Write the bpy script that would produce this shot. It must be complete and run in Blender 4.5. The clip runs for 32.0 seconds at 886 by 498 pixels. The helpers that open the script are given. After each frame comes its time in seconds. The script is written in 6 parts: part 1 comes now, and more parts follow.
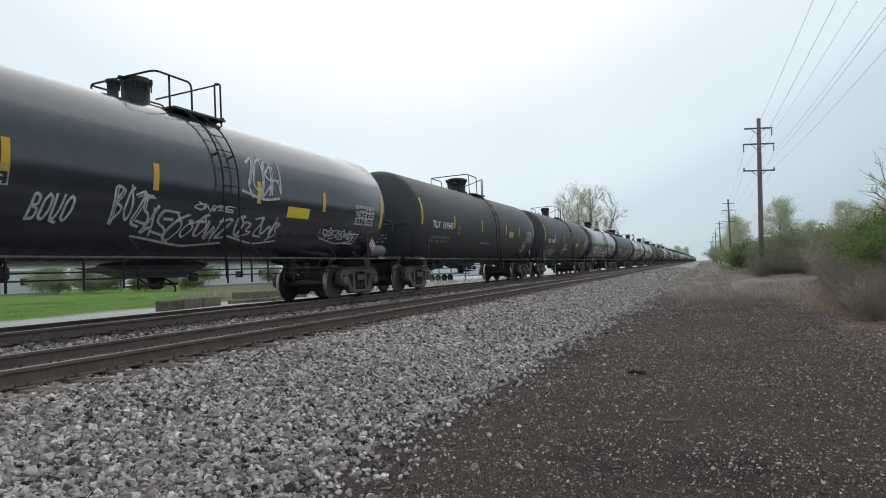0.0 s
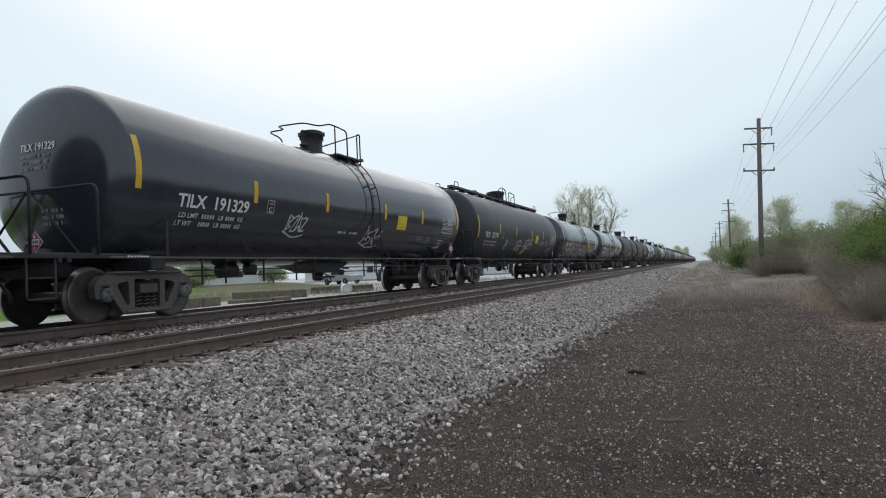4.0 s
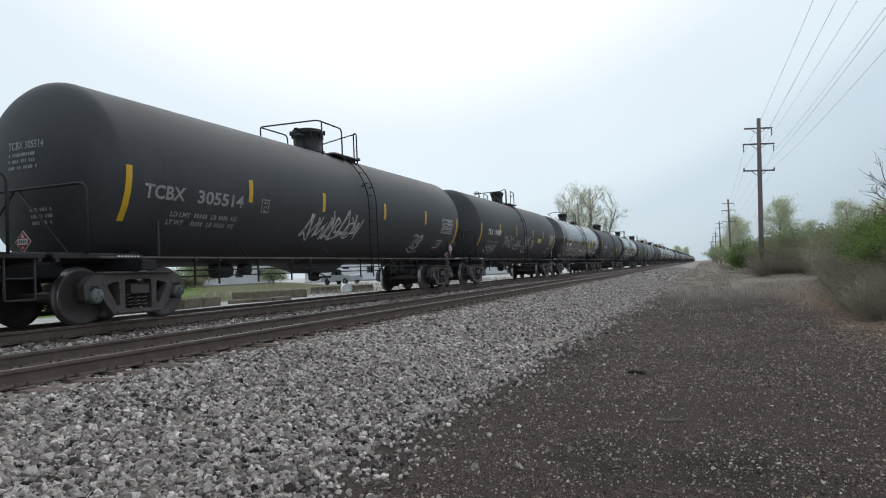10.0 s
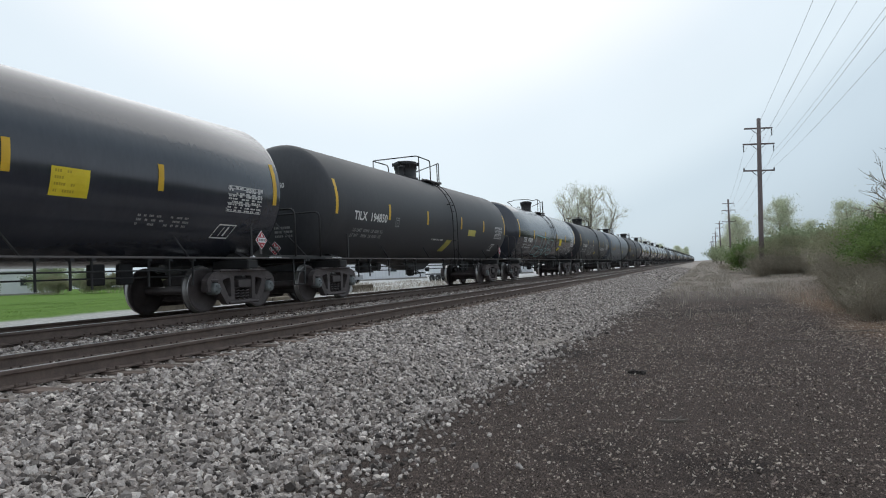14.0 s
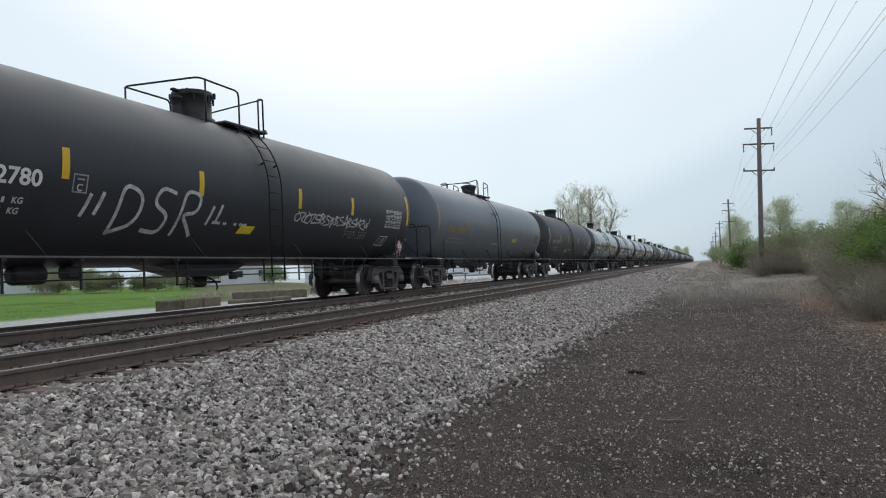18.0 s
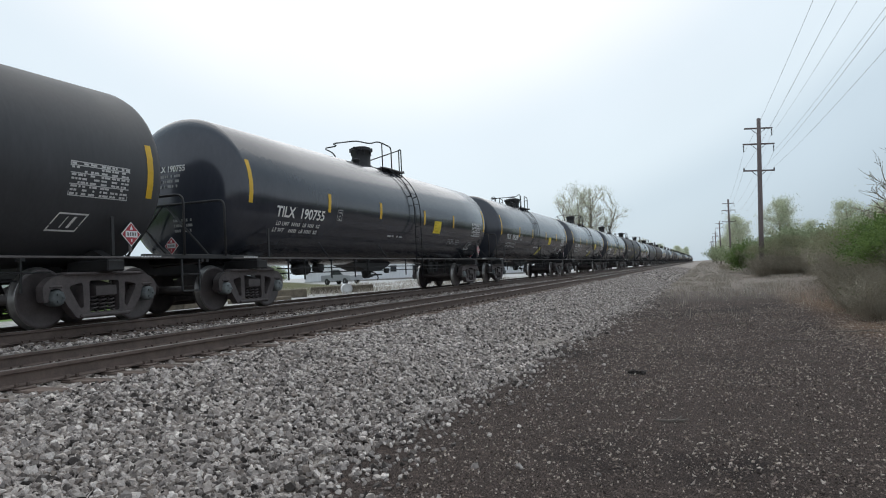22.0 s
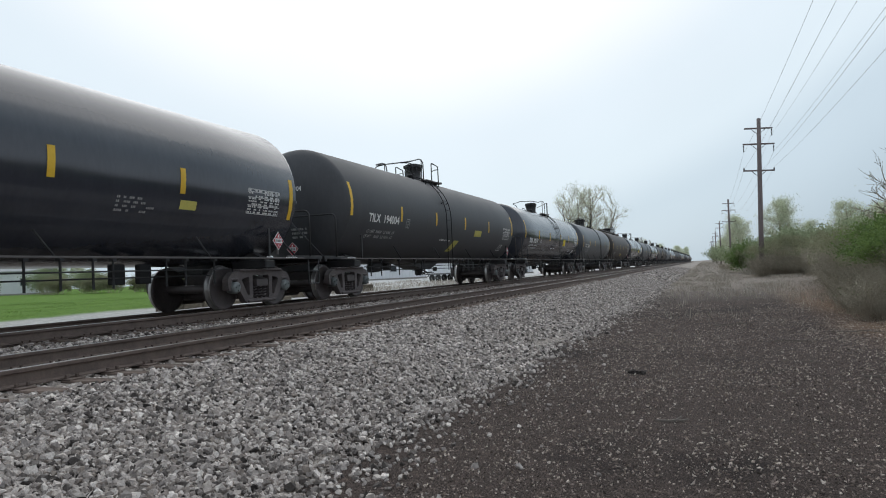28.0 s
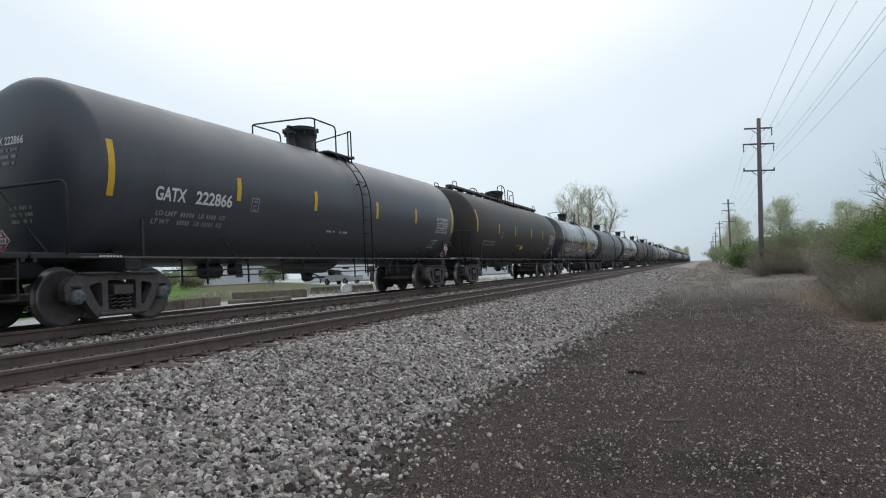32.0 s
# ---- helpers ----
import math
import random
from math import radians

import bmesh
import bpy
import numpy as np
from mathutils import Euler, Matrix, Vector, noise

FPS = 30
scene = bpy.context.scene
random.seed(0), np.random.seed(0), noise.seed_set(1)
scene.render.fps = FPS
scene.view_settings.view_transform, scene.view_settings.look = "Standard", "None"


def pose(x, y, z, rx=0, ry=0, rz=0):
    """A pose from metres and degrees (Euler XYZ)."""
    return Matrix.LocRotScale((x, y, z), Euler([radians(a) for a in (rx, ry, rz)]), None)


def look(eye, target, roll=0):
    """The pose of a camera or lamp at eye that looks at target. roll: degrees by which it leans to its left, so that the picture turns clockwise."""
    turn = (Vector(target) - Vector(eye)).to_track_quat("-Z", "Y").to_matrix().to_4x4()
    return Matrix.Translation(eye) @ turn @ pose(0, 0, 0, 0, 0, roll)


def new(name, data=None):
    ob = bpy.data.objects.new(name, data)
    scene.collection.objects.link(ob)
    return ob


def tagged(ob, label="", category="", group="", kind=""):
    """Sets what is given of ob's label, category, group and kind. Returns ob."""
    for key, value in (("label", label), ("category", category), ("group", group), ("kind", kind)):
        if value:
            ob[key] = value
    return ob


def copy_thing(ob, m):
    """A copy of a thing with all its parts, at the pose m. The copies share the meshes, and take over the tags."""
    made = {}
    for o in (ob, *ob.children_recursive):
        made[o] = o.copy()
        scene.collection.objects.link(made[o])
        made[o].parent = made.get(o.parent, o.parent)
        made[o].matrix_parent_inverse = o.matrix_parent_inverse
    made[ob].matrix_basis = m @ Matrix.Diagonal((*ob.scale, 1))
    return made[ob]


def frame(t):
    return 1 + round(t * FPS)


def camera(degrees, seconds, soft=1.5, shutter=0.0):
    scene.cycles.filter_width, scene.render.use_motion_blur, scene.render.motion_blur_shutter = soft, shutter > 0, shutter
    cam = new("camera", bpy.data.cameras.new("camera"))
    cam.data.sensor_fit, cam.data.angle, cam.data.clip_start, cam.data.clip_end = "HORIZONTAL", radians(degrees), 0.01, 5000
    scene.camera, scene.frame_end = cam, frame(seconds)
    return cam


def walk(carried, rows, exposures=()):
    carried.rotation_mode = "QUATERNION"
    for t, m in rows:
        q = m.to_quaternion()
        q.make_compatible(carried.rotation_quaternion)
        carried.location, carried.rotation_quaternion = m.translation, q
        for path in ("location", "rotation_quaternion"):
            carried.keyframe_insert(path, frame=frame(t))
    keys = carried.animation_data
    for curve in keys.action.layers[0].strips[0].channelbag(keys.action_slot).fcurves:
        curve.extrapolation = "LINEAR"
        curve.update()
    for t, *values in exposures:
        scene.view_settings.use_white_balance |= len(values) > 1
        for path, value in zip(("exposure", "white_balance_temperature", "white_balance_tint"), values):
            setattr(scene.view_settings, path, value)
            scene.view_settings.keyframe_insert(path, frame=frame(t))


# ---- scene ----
cam = camera(66.4, 32.0, soft=1.05)
EYE = (0.0, 0.0, 0.591)
YAW, PITCH, ROLL = 21.0028, 1.9407, -2.6017


def camera_pose():
    a, b = radians(YAW), radians(PITCH)
    way = Vector((-math.sin(a) * math.cos(b), math.cos(a) * math.cos(b), math.sin(b)))
    return look(EYE, Vector(EYE) + way, ROLL)


walk(cam, [(0.0, camera_pose()), (32.0, camera_pose())], exposures=[(0.0, 0.0), (32.0, 0.0)])

# ---- light: a bright overcast sky, the sun behind thin cloud ahead of the camera ----
SUN_TURN, SUN_RISE = radians(24.0), radians(48.0)
SUN_WAY = Vector((-math.sin(SUN_TURN) * math.cos(SUN_RISE), math.cos(SUN_TURN) * math.cos(SUN_RISE), math.sin(SUN_RISE)))


def node(tree, kind, **sets):
    n = tree.nodes.new(kind)
    for k, v in sets.items():
        if k in n.inputs:
            n.inputs[k].default_value = v
    return n


def sky_world():
    w = bpy.data.worlds.new("overcast_sky")
    w.use_nodes = True
    scene.world = w
    t = w.node_tree
    t.nodes.clear()
    out = t.nodes.new("ShaderNodeOutputWorld")
    bg = t.nodes.new("ShaderNodeBackground")
    co = t.nodes.new("ShaderNodeTexCoord")
    sky = t.nodes.new("ShaderNodeTexSky")
    sky.sky_type = "NISHITA"
    sky.sun_disc = False
    sky.sun_elevation = SUN_RISE
    sky.sun_rotation = -SUN_TURN
    sky.dust_density = 1.0
    dim = t.nodes.new("ShaderNodeVectorMath")
    dim.operation = "SCALE"
    dim.inputs["Scale"].default_value = 0.10
    t.links.new(sky.outputs[0], dim.inputs[0])
    # brighter round the hidden sun
    dot = t.nodes.new("ShaderNodeVectorMath")
    dot.operation = "DOT_PRODUCT"
    dot.inputs[1].default_value = SUN_WAY
    t.links.new(co.outputs["Generated"], dot.inputs[0])
    glow = t.nodes.new("ShaderNodeValToRGB")
    glow.color_ramp.interpolation = "EASE"
    g = glow.color_ramp.elements
    g[0].position, g[0].color = 0.22, (0.66, 0.738, 0.83, 1)
    g[1].position, g[1].color = 0.87, (1.05, 1.08, 1.10, 1)
    for at, col in ((0.47, (0.54, 0.632, 0.71, 1)), (0.57, (0.472, 0.577, 0.667, 1)), (0.68, (0.63, 0.748, 0.838, 1)), (0.74, (0.795, 0.905, 0.98, 1)), (0.79, (0.82, 0.92, 0.995, 1))):
        k = g.new(at)
        k.color = col
    t.links.new(dot.outputs["Value"], glow.inputs[0])
    puff = node(t, "ShaderNodeTexNoise", Scale=2.2, Detail=4.0, Roughness=0.5)
    t.links.new(co.outputs["Generated"], puff.inputs["Vector"])
    soft = t.nodes.new("ShaderNodeMapRange")
    soft.inputs["From Min"].default_value = 0.3
    soft.inputs["From Max"].default_value = 0.7
    soft.inputs["To Min"].default_value = 0.965
    soft.inputs["To Max"].default_value = 1.035
    t.links.new(puff.outputs[0], soft.inputs["Value"])
    sc = t.nodes.new("ShaderNodeVectorMath")
    sc.operation = "SCALE"
    t.links.new(glow.outputs[0], sc.inputs[0])
    t.links.new(soft.outputs[0], sc.inputs["Scale"])
    mix = t.nodes.new("ShaderNodeMix")
    mix.data_type = "RGBA"
    mix.inputs[0].default_value = 0.94
    t.links.new(dim.outputs[0], mix.inputs[6])
    t.links.new(sc.outputs[0], mix.inputs[7])
    t.links.new(mix.outputs[2], bg.inputs[0])
    bg.inputs[1].default_value = 1.0
    t.links.new(bg.outputs[0], out.inputs[0])


sky_world()
sun = new("sun", bpy.data.lights.new("sun", "SUN"))
sun.data.energy, sun.data.angle, sun.data.color = 0.6, radians(70), (1.0, 1.0, 1.0)
sun.matrix_world = look(SUN_WAY * 50, (0, 0, 0))

# ---- materials ----


def surface(name, dark, light, scale=6.0, rough=0.7, metal=0.0, bump=0.0, fine=40.0, stretch=(1, 1, 1), by_object=0.0, by_island=0.0, rough_vary=0.12, spec=0.5):
    """A surface of two tones that vary at two scales, with fine relief."""
    ma = bpy.data.materials.new(name)
    ma.use_nodes = True
    t = ma.node_tree
    b = t.nodes["Principled BSDF"]
    co = t.nodes.new("ShaderNodeTexCoord")
    mp = t.nodes.new("ShaderNodeMapping")
    mp.inputs["Scale"].default_value = stretch
    t.links.new(co.outputs["Object"], mp.inputs[0])
    n1 = node(t, "ShaderNodeTexNoise", Scale=scale, Detail=5.0, Roughness=0.6)
    n2 = node(t, "ShaderNodeTexNoise", Scale=fine, Detail=4.0, Roughness=0.6)
    t.links.new(mp.outputs[0], n1.inputs["Vector"])
    t.links.new(mp.outputs[0], n2.inputs["Vector"])
    ad = t.nodes.new("ShaderNodeMath")
    ad.operation = "MULTIPLY_ADD"
    t.links.new(n2.outputs[0], ad.inputs[0])
    ad.inputs[1].default_value = 0.45
    t.links.new(n1.outputs[0], ad.inputs[2])
    last = ad.outputs[0]
    for amount, kind, socket in ((by_object, "ShaderNodeObjectInfo", "Random"), (by_island, "ShaderNodeNewGeometry", "Random Per Island")):
        if amount:
            src = t.nodes.new(kind)
            a2 = t.nodes.new("ShaderNodeMath")
            a2.operation = "MULTIPLY_ADD"
            t.links.new(src.outputs[socket], a2.inputs[0])
            a2.inputs[1].default_value = amount
            t.links.new(last, a2.inputs[2])
            a3 = t.nodes.new("ShaderNodeMath")
            a3.operation = "SUBTRACT"
            t.links.new(a2.outputs[0], a3.inputs[0])
            a3.inputs[1].default_value = amount / 2
            last = a3.outputs[0]
    r = t.nodes.new("ShaderNodeMapRange")
    r.inputs["From Min"].default_value = 0.42
    r.inputs["From Max"].default_value = 1.02
    t.links.new(last, r.inputs["Value"])
    mx = t.nodes.new("ShaderNodeMix")
    mx.data_type = "RGBA"
    mx.inputs[6].default_value = (*dark, 1)
    mx.inputs[7].default_value = (*light, 1)
    t.links.new(r.outputs[0], mx.inputs[0])
    t.links.new(mx.outputs[2], b.inputs["Base Color"])
    rr = t.nodes.new("ShaderNodeMapRange")
    rr.inputs["To Min"].default_value = max(0.02, rough - rough_vary)
    rr.inputs["To Max"].default_value = min(1, rough + rough_vary)
    t.links.new(n1.outputs[0], rr.inputs["Value"])
    t.links.new(rr.outputs[0], b.inputs["Roughness"])
    b.inputs["Metallic"].default_value = metal
    b.inputs["Specular IOR Level"].default_value = spec
    if bump:
        bu = t.nodes.new("ShaderNodeBump")
        bu.inputs["Strength"].default_value = bump
        bu.inputs["Distance"].default_value = 0.02
        t.links.new(n2.outputs[0], bu.inputs["Height"])
        t.links.new(bu.outputs[0], b.inputs["Normal"])
    return ma


GLOSS_BLACK = surface("gloss_black_paint", (0.026, 0.0295, 0.040), (0.042, 0.047, 0.061), 1.2, 0.17, bump=0.012, fine=14, stretch=(1, 1, 0.35), rough_vary=0.05, spec=0.74)
SATIN_BLACK = surface("satin_black_paint", (0.024, 0.026, 0.032), (0.040, 0.043, 0.051), 1.4, 0.46, bump=0.03, fine=16, stretch=(1, 1, 0.3), spec=0.4)
FADED_BLACK = surface("faded_black_paint", (0.036, 0.037, 0.041), (0.064, 0.065, 0.070), 1.6, 0.56, bump=0.04, fine=18, stretch=(1, 1, 0.25), spec=0.45)
BLUE_GREY = surface("blue_grey_paint", (0.085, 0.100, 0.120), (0.135, 0.155, 0.180), 1.3, 0.42, bump=0.03, fine=15, stretch=(1, 1, 0.3), spec=0.6)
SLATE_GREY = surface("slate_grey_paint", (0.042, 0.047, 0.056), (0.066, 0.073, 0.086), 1.3, 0.42, bump=0.03, fine=15, stretch=(1, 1, 0.3), spec=0.6)
RUST_BROWN = surface("rust_brown_paint", (0.030, 0.024, 0.021), (0.058, 0.047, 0.041), 1.8, 0.55, bump=0.05, fine=18, stretch=(1, 1, 0.3), spec=0.45)
FRAME_BLACK = surface("grimy_black_steel", (0.062, 0.055, 0.054), (0.140, 0.125, 0.121), 4, 0.65, bump=0.1, fine=30)
RAILING = surface("black_railing_paint", (0.018, 0.018, 0.019), (0.042, 0.041, 0.042), 5, 0.55, fine=40, spec=0.35)
LADDER_BLACK = surface("dull_black_ladder_paint", (0.010, 0.010, 0.011), (0.022, 0.022, 0.023), 5, 0.65, fine=40, spec=0.25)
TRUCK_STEEL = surface("dusty_cast_steel", (0.058, 0.049, 0.049), (0.138, 0.117, 0.114), 7, 0.75, bump=0.25, fine=45, by_object=0.2)
WHEEL_STEEL = surface("grimy_wheel_steel", (0.055, 0.047, 0.047), (0.125, 0.107, 0.104), 5, 0.55, 0.3, bump=0.1, fine=35)
CAP_STEEL = surface("dull_bearing_cap", (0.09, 0.10, 0.10), (0.21, 0.23, 0.23), 9, 0.6, 0.2, fine=50, by_object=0.5)
TREAD_STEEL = surface("bright_wheel_rim", (0.30, 0.29, 0.28), (0.46, 0.45, 0.44), 8, 0.38, 0.9, fine=60)
RAIL_SIDE = surface("rusty_rail_steel", (0.082, 0.062, 0.053), (0.185, 0.138, 0.117), 6, 0.75, 0.2, bump=0.2, fine=50)
RAIL_TOP = surface("worn_rail_head", (0.42, 0.40, 0.38), (0.62, 0.60, 0.58), 6, 0.30, 0.85, fine=50, stretch=(1, 0.1, 1))
TIE_WOOD = surface("weathered_tie_wood", (0.065, 0.047, 0.037), (0.21, 0.155, 0.128), 5, 0.9, bump=0.5, fine=35, stretch=(0.25, 3, 1), by_object=0.35)
BALLAST_BED = surface("packed_ballast", (0.040, 0.034, 0.030), (0.60, 0.527, 0.469), 18, 0.9, bump=1.0, fine=40, spec=0.15)


def stone_material(name, tones):
    """Broken stone: each piece takes its own tone, with grain and dust."""
    ma = surface(name, (0.2, 0.2, 0.2), (0.3, 0.3, 0.3), 9, 0.85, bump=0.35, fine=70, spec=0.2)
    t = ma.node_tree
    b = t.nodes["Principled BSDF"]
    grain = [n for n in t.nodes if n.bl_idname == "ShaderNodeTexNoise"][1]
    geo = t.nodes.new("ShaderNodeNewGeometry")
    ramp = t.nodes.new("ShaderNodeValToRGB")
    e = ramp.color_ramp.elements
    e[0].position, e[0].color = 0.0, (*tones[0], 1)
    e[1].position, e[1].color = 1.0, (*tones[-1], 1)
    for i, c in enumerate(tones[1:-1]):
        e.new((i + 1) / (len(tones) - 1)).color = (*c, 1)
    t.links.new(geo.outputs["Random Per Island"], ramp.inputs[0])
    vary = t.nodes.new("ShaderNodeMapRange")
    vary.inputs["From Min"].default_value, vary.inputs["From Max"].default_value = 0.3, 0.7
    vary.inputs["To Min"].default_value, vary.inputs["To Max"].default_value = 0.72, 1.2
    t.links.new(grain.outputs[0], vary.inputs["Value"])
    sc = t.nodes.new("ShaderNodeVectorMath")
    sc.operation = "SCALE"
    t.links.new(ramp.outputs[0], sc.inputs[0])
    t.links.new(vary.outputs[0], sc.inputs["Scale"])
    t.links.new(sc.outputs[0], b.inputs["Base Color"])
    return ma


STONE = stone_material("ballast_stone", [(0.025, 0.021, 0.019), (0.155, 0.135, 0.123), (0.464, 0.409, 0.373), (0.068, 0.058, 0.054), (0.582, 0.515, 0.468), (0.209, 0.186, 0.175), (0.783, 0.706, 0.654), (0.328, 0.287, 0.263), (0.264, 0.222, 0.191), (0.864, 0.791, 0.731)])
PEBBLE = stone_material("dirt_pebble", [(0.030, 0.023, 0.020), (0.14, 0.107, 0.092), (0.31, 0.243, 0.209), (0.05, 0.038, 0.033), (0.20, 0.155, 0.135), (0.08, 0.060, 0.052), (0.46, 0.375, 0.325), (0.11, 0.085, 0.075), (0.72, 0.62, 0.54)])
YELLOW = surface("reflective_yellow_tape", (0.62, 0.37, 0.015), (0.80, 0.50, 0.03), 4, 0.45, fine=30, by_object=0.3)
YELLOW_PANEL = surface("yellow_panel_paint", (0.70, 0.52, 0.02), (0.86, 0.68, 0.04), 3, 0.5, fine=20, by_object=0.3)
PANEL_INK = surface("faded_panel_ink", (0.46, 0.32, 0.015), (0.56, 0.40, 0.03), 5, 0.6, fine=30)
DULL_YELLOW = surface("dulled_yellow_panel", (0.40, 0.35, 0.07), (0.58, 0.52, 0.13), 4, 0.6, fine=24, by_object=0.4)
WHITE_MARK = surface("white_stencil_paint", (0.62, 0.62, 0.60), (0.84, 0.84, 0.82), 5, 0.55, fine=30)
TABLE_WHITE = surface("dulled_table_print", (0.46, 0.46, 0.45), (0.66, 0.66, 0.65), 5, 0.55, fine=30)
GREY_MARK = surface("faded_white_lettering", (0.20, 0.20, 0.20), (0.42, 0.42, 0.41), 5, 0.6, fine=30)
GOLD_MARK = surface("faded_gold_lettering", (0.30, 0.19, 0.05), (0.44, 0.29, 0.08), 5, 0.6, fine=30)
SPRAY_WHITE = surface("white_spray_paint", (0.22, 0.22, 0.22), (0.78, 0.78, 0.77), 9, 0.7, fine=60)
SPRAY_TEAL = surface("pale_turquoise_spray_paint", (0.20, 0.40, 0.40), (0.36, 0.58, 0.57), 4, 0.6, fine=25)
SPRAY_TAN = surface("pale_yellow_spray_paint", (0.42, 0.38, 0.20), (0.62, 0.56, 0.30), 4, 0.6, fine=25)
PLACARD_RED = surface("placard_red", (0.36, 0.028, 0.045), (0.52, 0.06, 0.075), 6, 0.5, fine=40)
PLACARD_WHITE = surface("placard_white", (0.72, 0.72, 0.72), (0.85, 0.85, 0.85), 6, 0.5, fine=40)
TANK_GREY = surface("grey_reservoir_paint", (0.10, 0.10, 0.10), (0.19, 0.19, 0.185), 5, 0.6, fine=30)
POLE_WOOD = surface("grey_brown_pole_wood", (0.12, 0.098, 0.098), (0.26, 0.215, 0.21), 6, 0.9, bump=0.4, fine=40, stretch=(3, 3, 0.2))
INSULATOR = surface("dark_insulator", (0.05, 0.05, 0.055), (0.12, 0.12, 0.125), 8, 0.4, fine=40)
WIRE = surface("weathered_conductor_wire", (0.30, 0.30, 0.31), (0.42, 0.42, 0.43), 4, 0.5, 0.4, fine=30)
BARK = surface("grey_bark", (0.10, 0.085, 0.075), (0.24, 0.21, 0.18), 8, 0.95, bump=0.4, fine=40, by_object=0.2)
# Tone lifted a little in place of haze over the far brush.
TWIG = surface("bare_grey_twigs", (0.225, 0.196, 0.150), (0.47, 0.42, 0.328), 3, 0.95, fine=30, by_object=0.35)


def leaf(name, dark, light, **more):
    """A leaf that lets some light through."""
    ma = surface(name, dark, light, **more)
    t = ma.node_tree
    b = t.nodes["Principled BSDF"]
    out = t.nodes["Material Output"]
    tr = t.nodes.new("ShaderNodeBsdfTranslucent")
    mx = t.nodes.new("ShaderNodeMixShader")
    mx.inputs[0].default_value = 0.5
    t.links.new(b.inputs["Base Color"].links[0].from_socket, tr.inputs["Color"])
    t.links.new(b.outputs[0], mx.inputs[1])
    t.links.new(tr.outputs[0], mx.inputs[2])
    t.links.new(mx.outputs[0], out.inputs["Surface"])
    return ma


LEAF = leaf("fresh_green_leaves", (0.066, 0.120, 0.028), (0.18, 0.265, 0.076), scale=1.2, rough=0.6, fine=9, by_object=0.35, by_island=0.35)
# Leaf tone paled far past real green, to stand in for haze.
LEAF_HAZED = leaf("haze_paled_leaves", (0.50, 0.555, 0.40), (0.72, 0.755, 0.575), scale=0.8, rough=0.7, fine=6, by_object=0.15, by_island=0.3)
# Paled partly in place of haze over the thicket.
LEAF_MID = leaf("young_thicket_leaves", (0.20, 0.245, 0.14), (0.37, 0.42, 0.26), scale=0.8, rough=0.7, fine=6, by_object=0.15, by_island=0.3)
# Lifted, like the twigs, for haze over the far brush.
LEAF_DULL = leaf("dull_brush_leaves", (0.165, 0.172, 0.10), (0.33, 0.33, 0.205), scale=0.8, rough=0.7, fine=6, by_object=0.3, by_island=0.4)
DRY_GRASS = surface("dry_straw_weeds", (0.26, 0.225, 0.185), (0.60, 0.54, 0.46), 2, 0.95, fine=20, by_island=0.4)
GREEN_GRASS = surface("lawn_blades", (0.11, 0.20, 0.035), (0.20, 0.31, 0.07), 1, 0.8, fine=8, by_island=0.4)
CONCRETE = surface("weathered_concrete", (0.20, 0.19, 0.175), (0.38, 0.36, 0.33), 3, 0.9, bump=0.3, fine=30)
WHITE_WALL = surface("white_metal_cladding", (0.60, 0.62, 0.64), (0.76, 0.77, 0.78), 1, 0.6, fine=10)
ROOF_GREY = surface("grey_roofing", (0.30, 0.31, 0.32), (0.42, 0.43, 0.44), 1, 0.7, fine=10)
WINDOW_DARK = surface("dark_window_glass", (0.03, 0.035, 0.04), (0.06, 0.065, 0.07), 1, 0.12, fine=10)
RUBBER = surface("black_rubber", (0.015, 0.015, 0.015), (0.035, 0.034, 0.033), 8, 0.8, fine=40)

# ---- mesh helpers ----


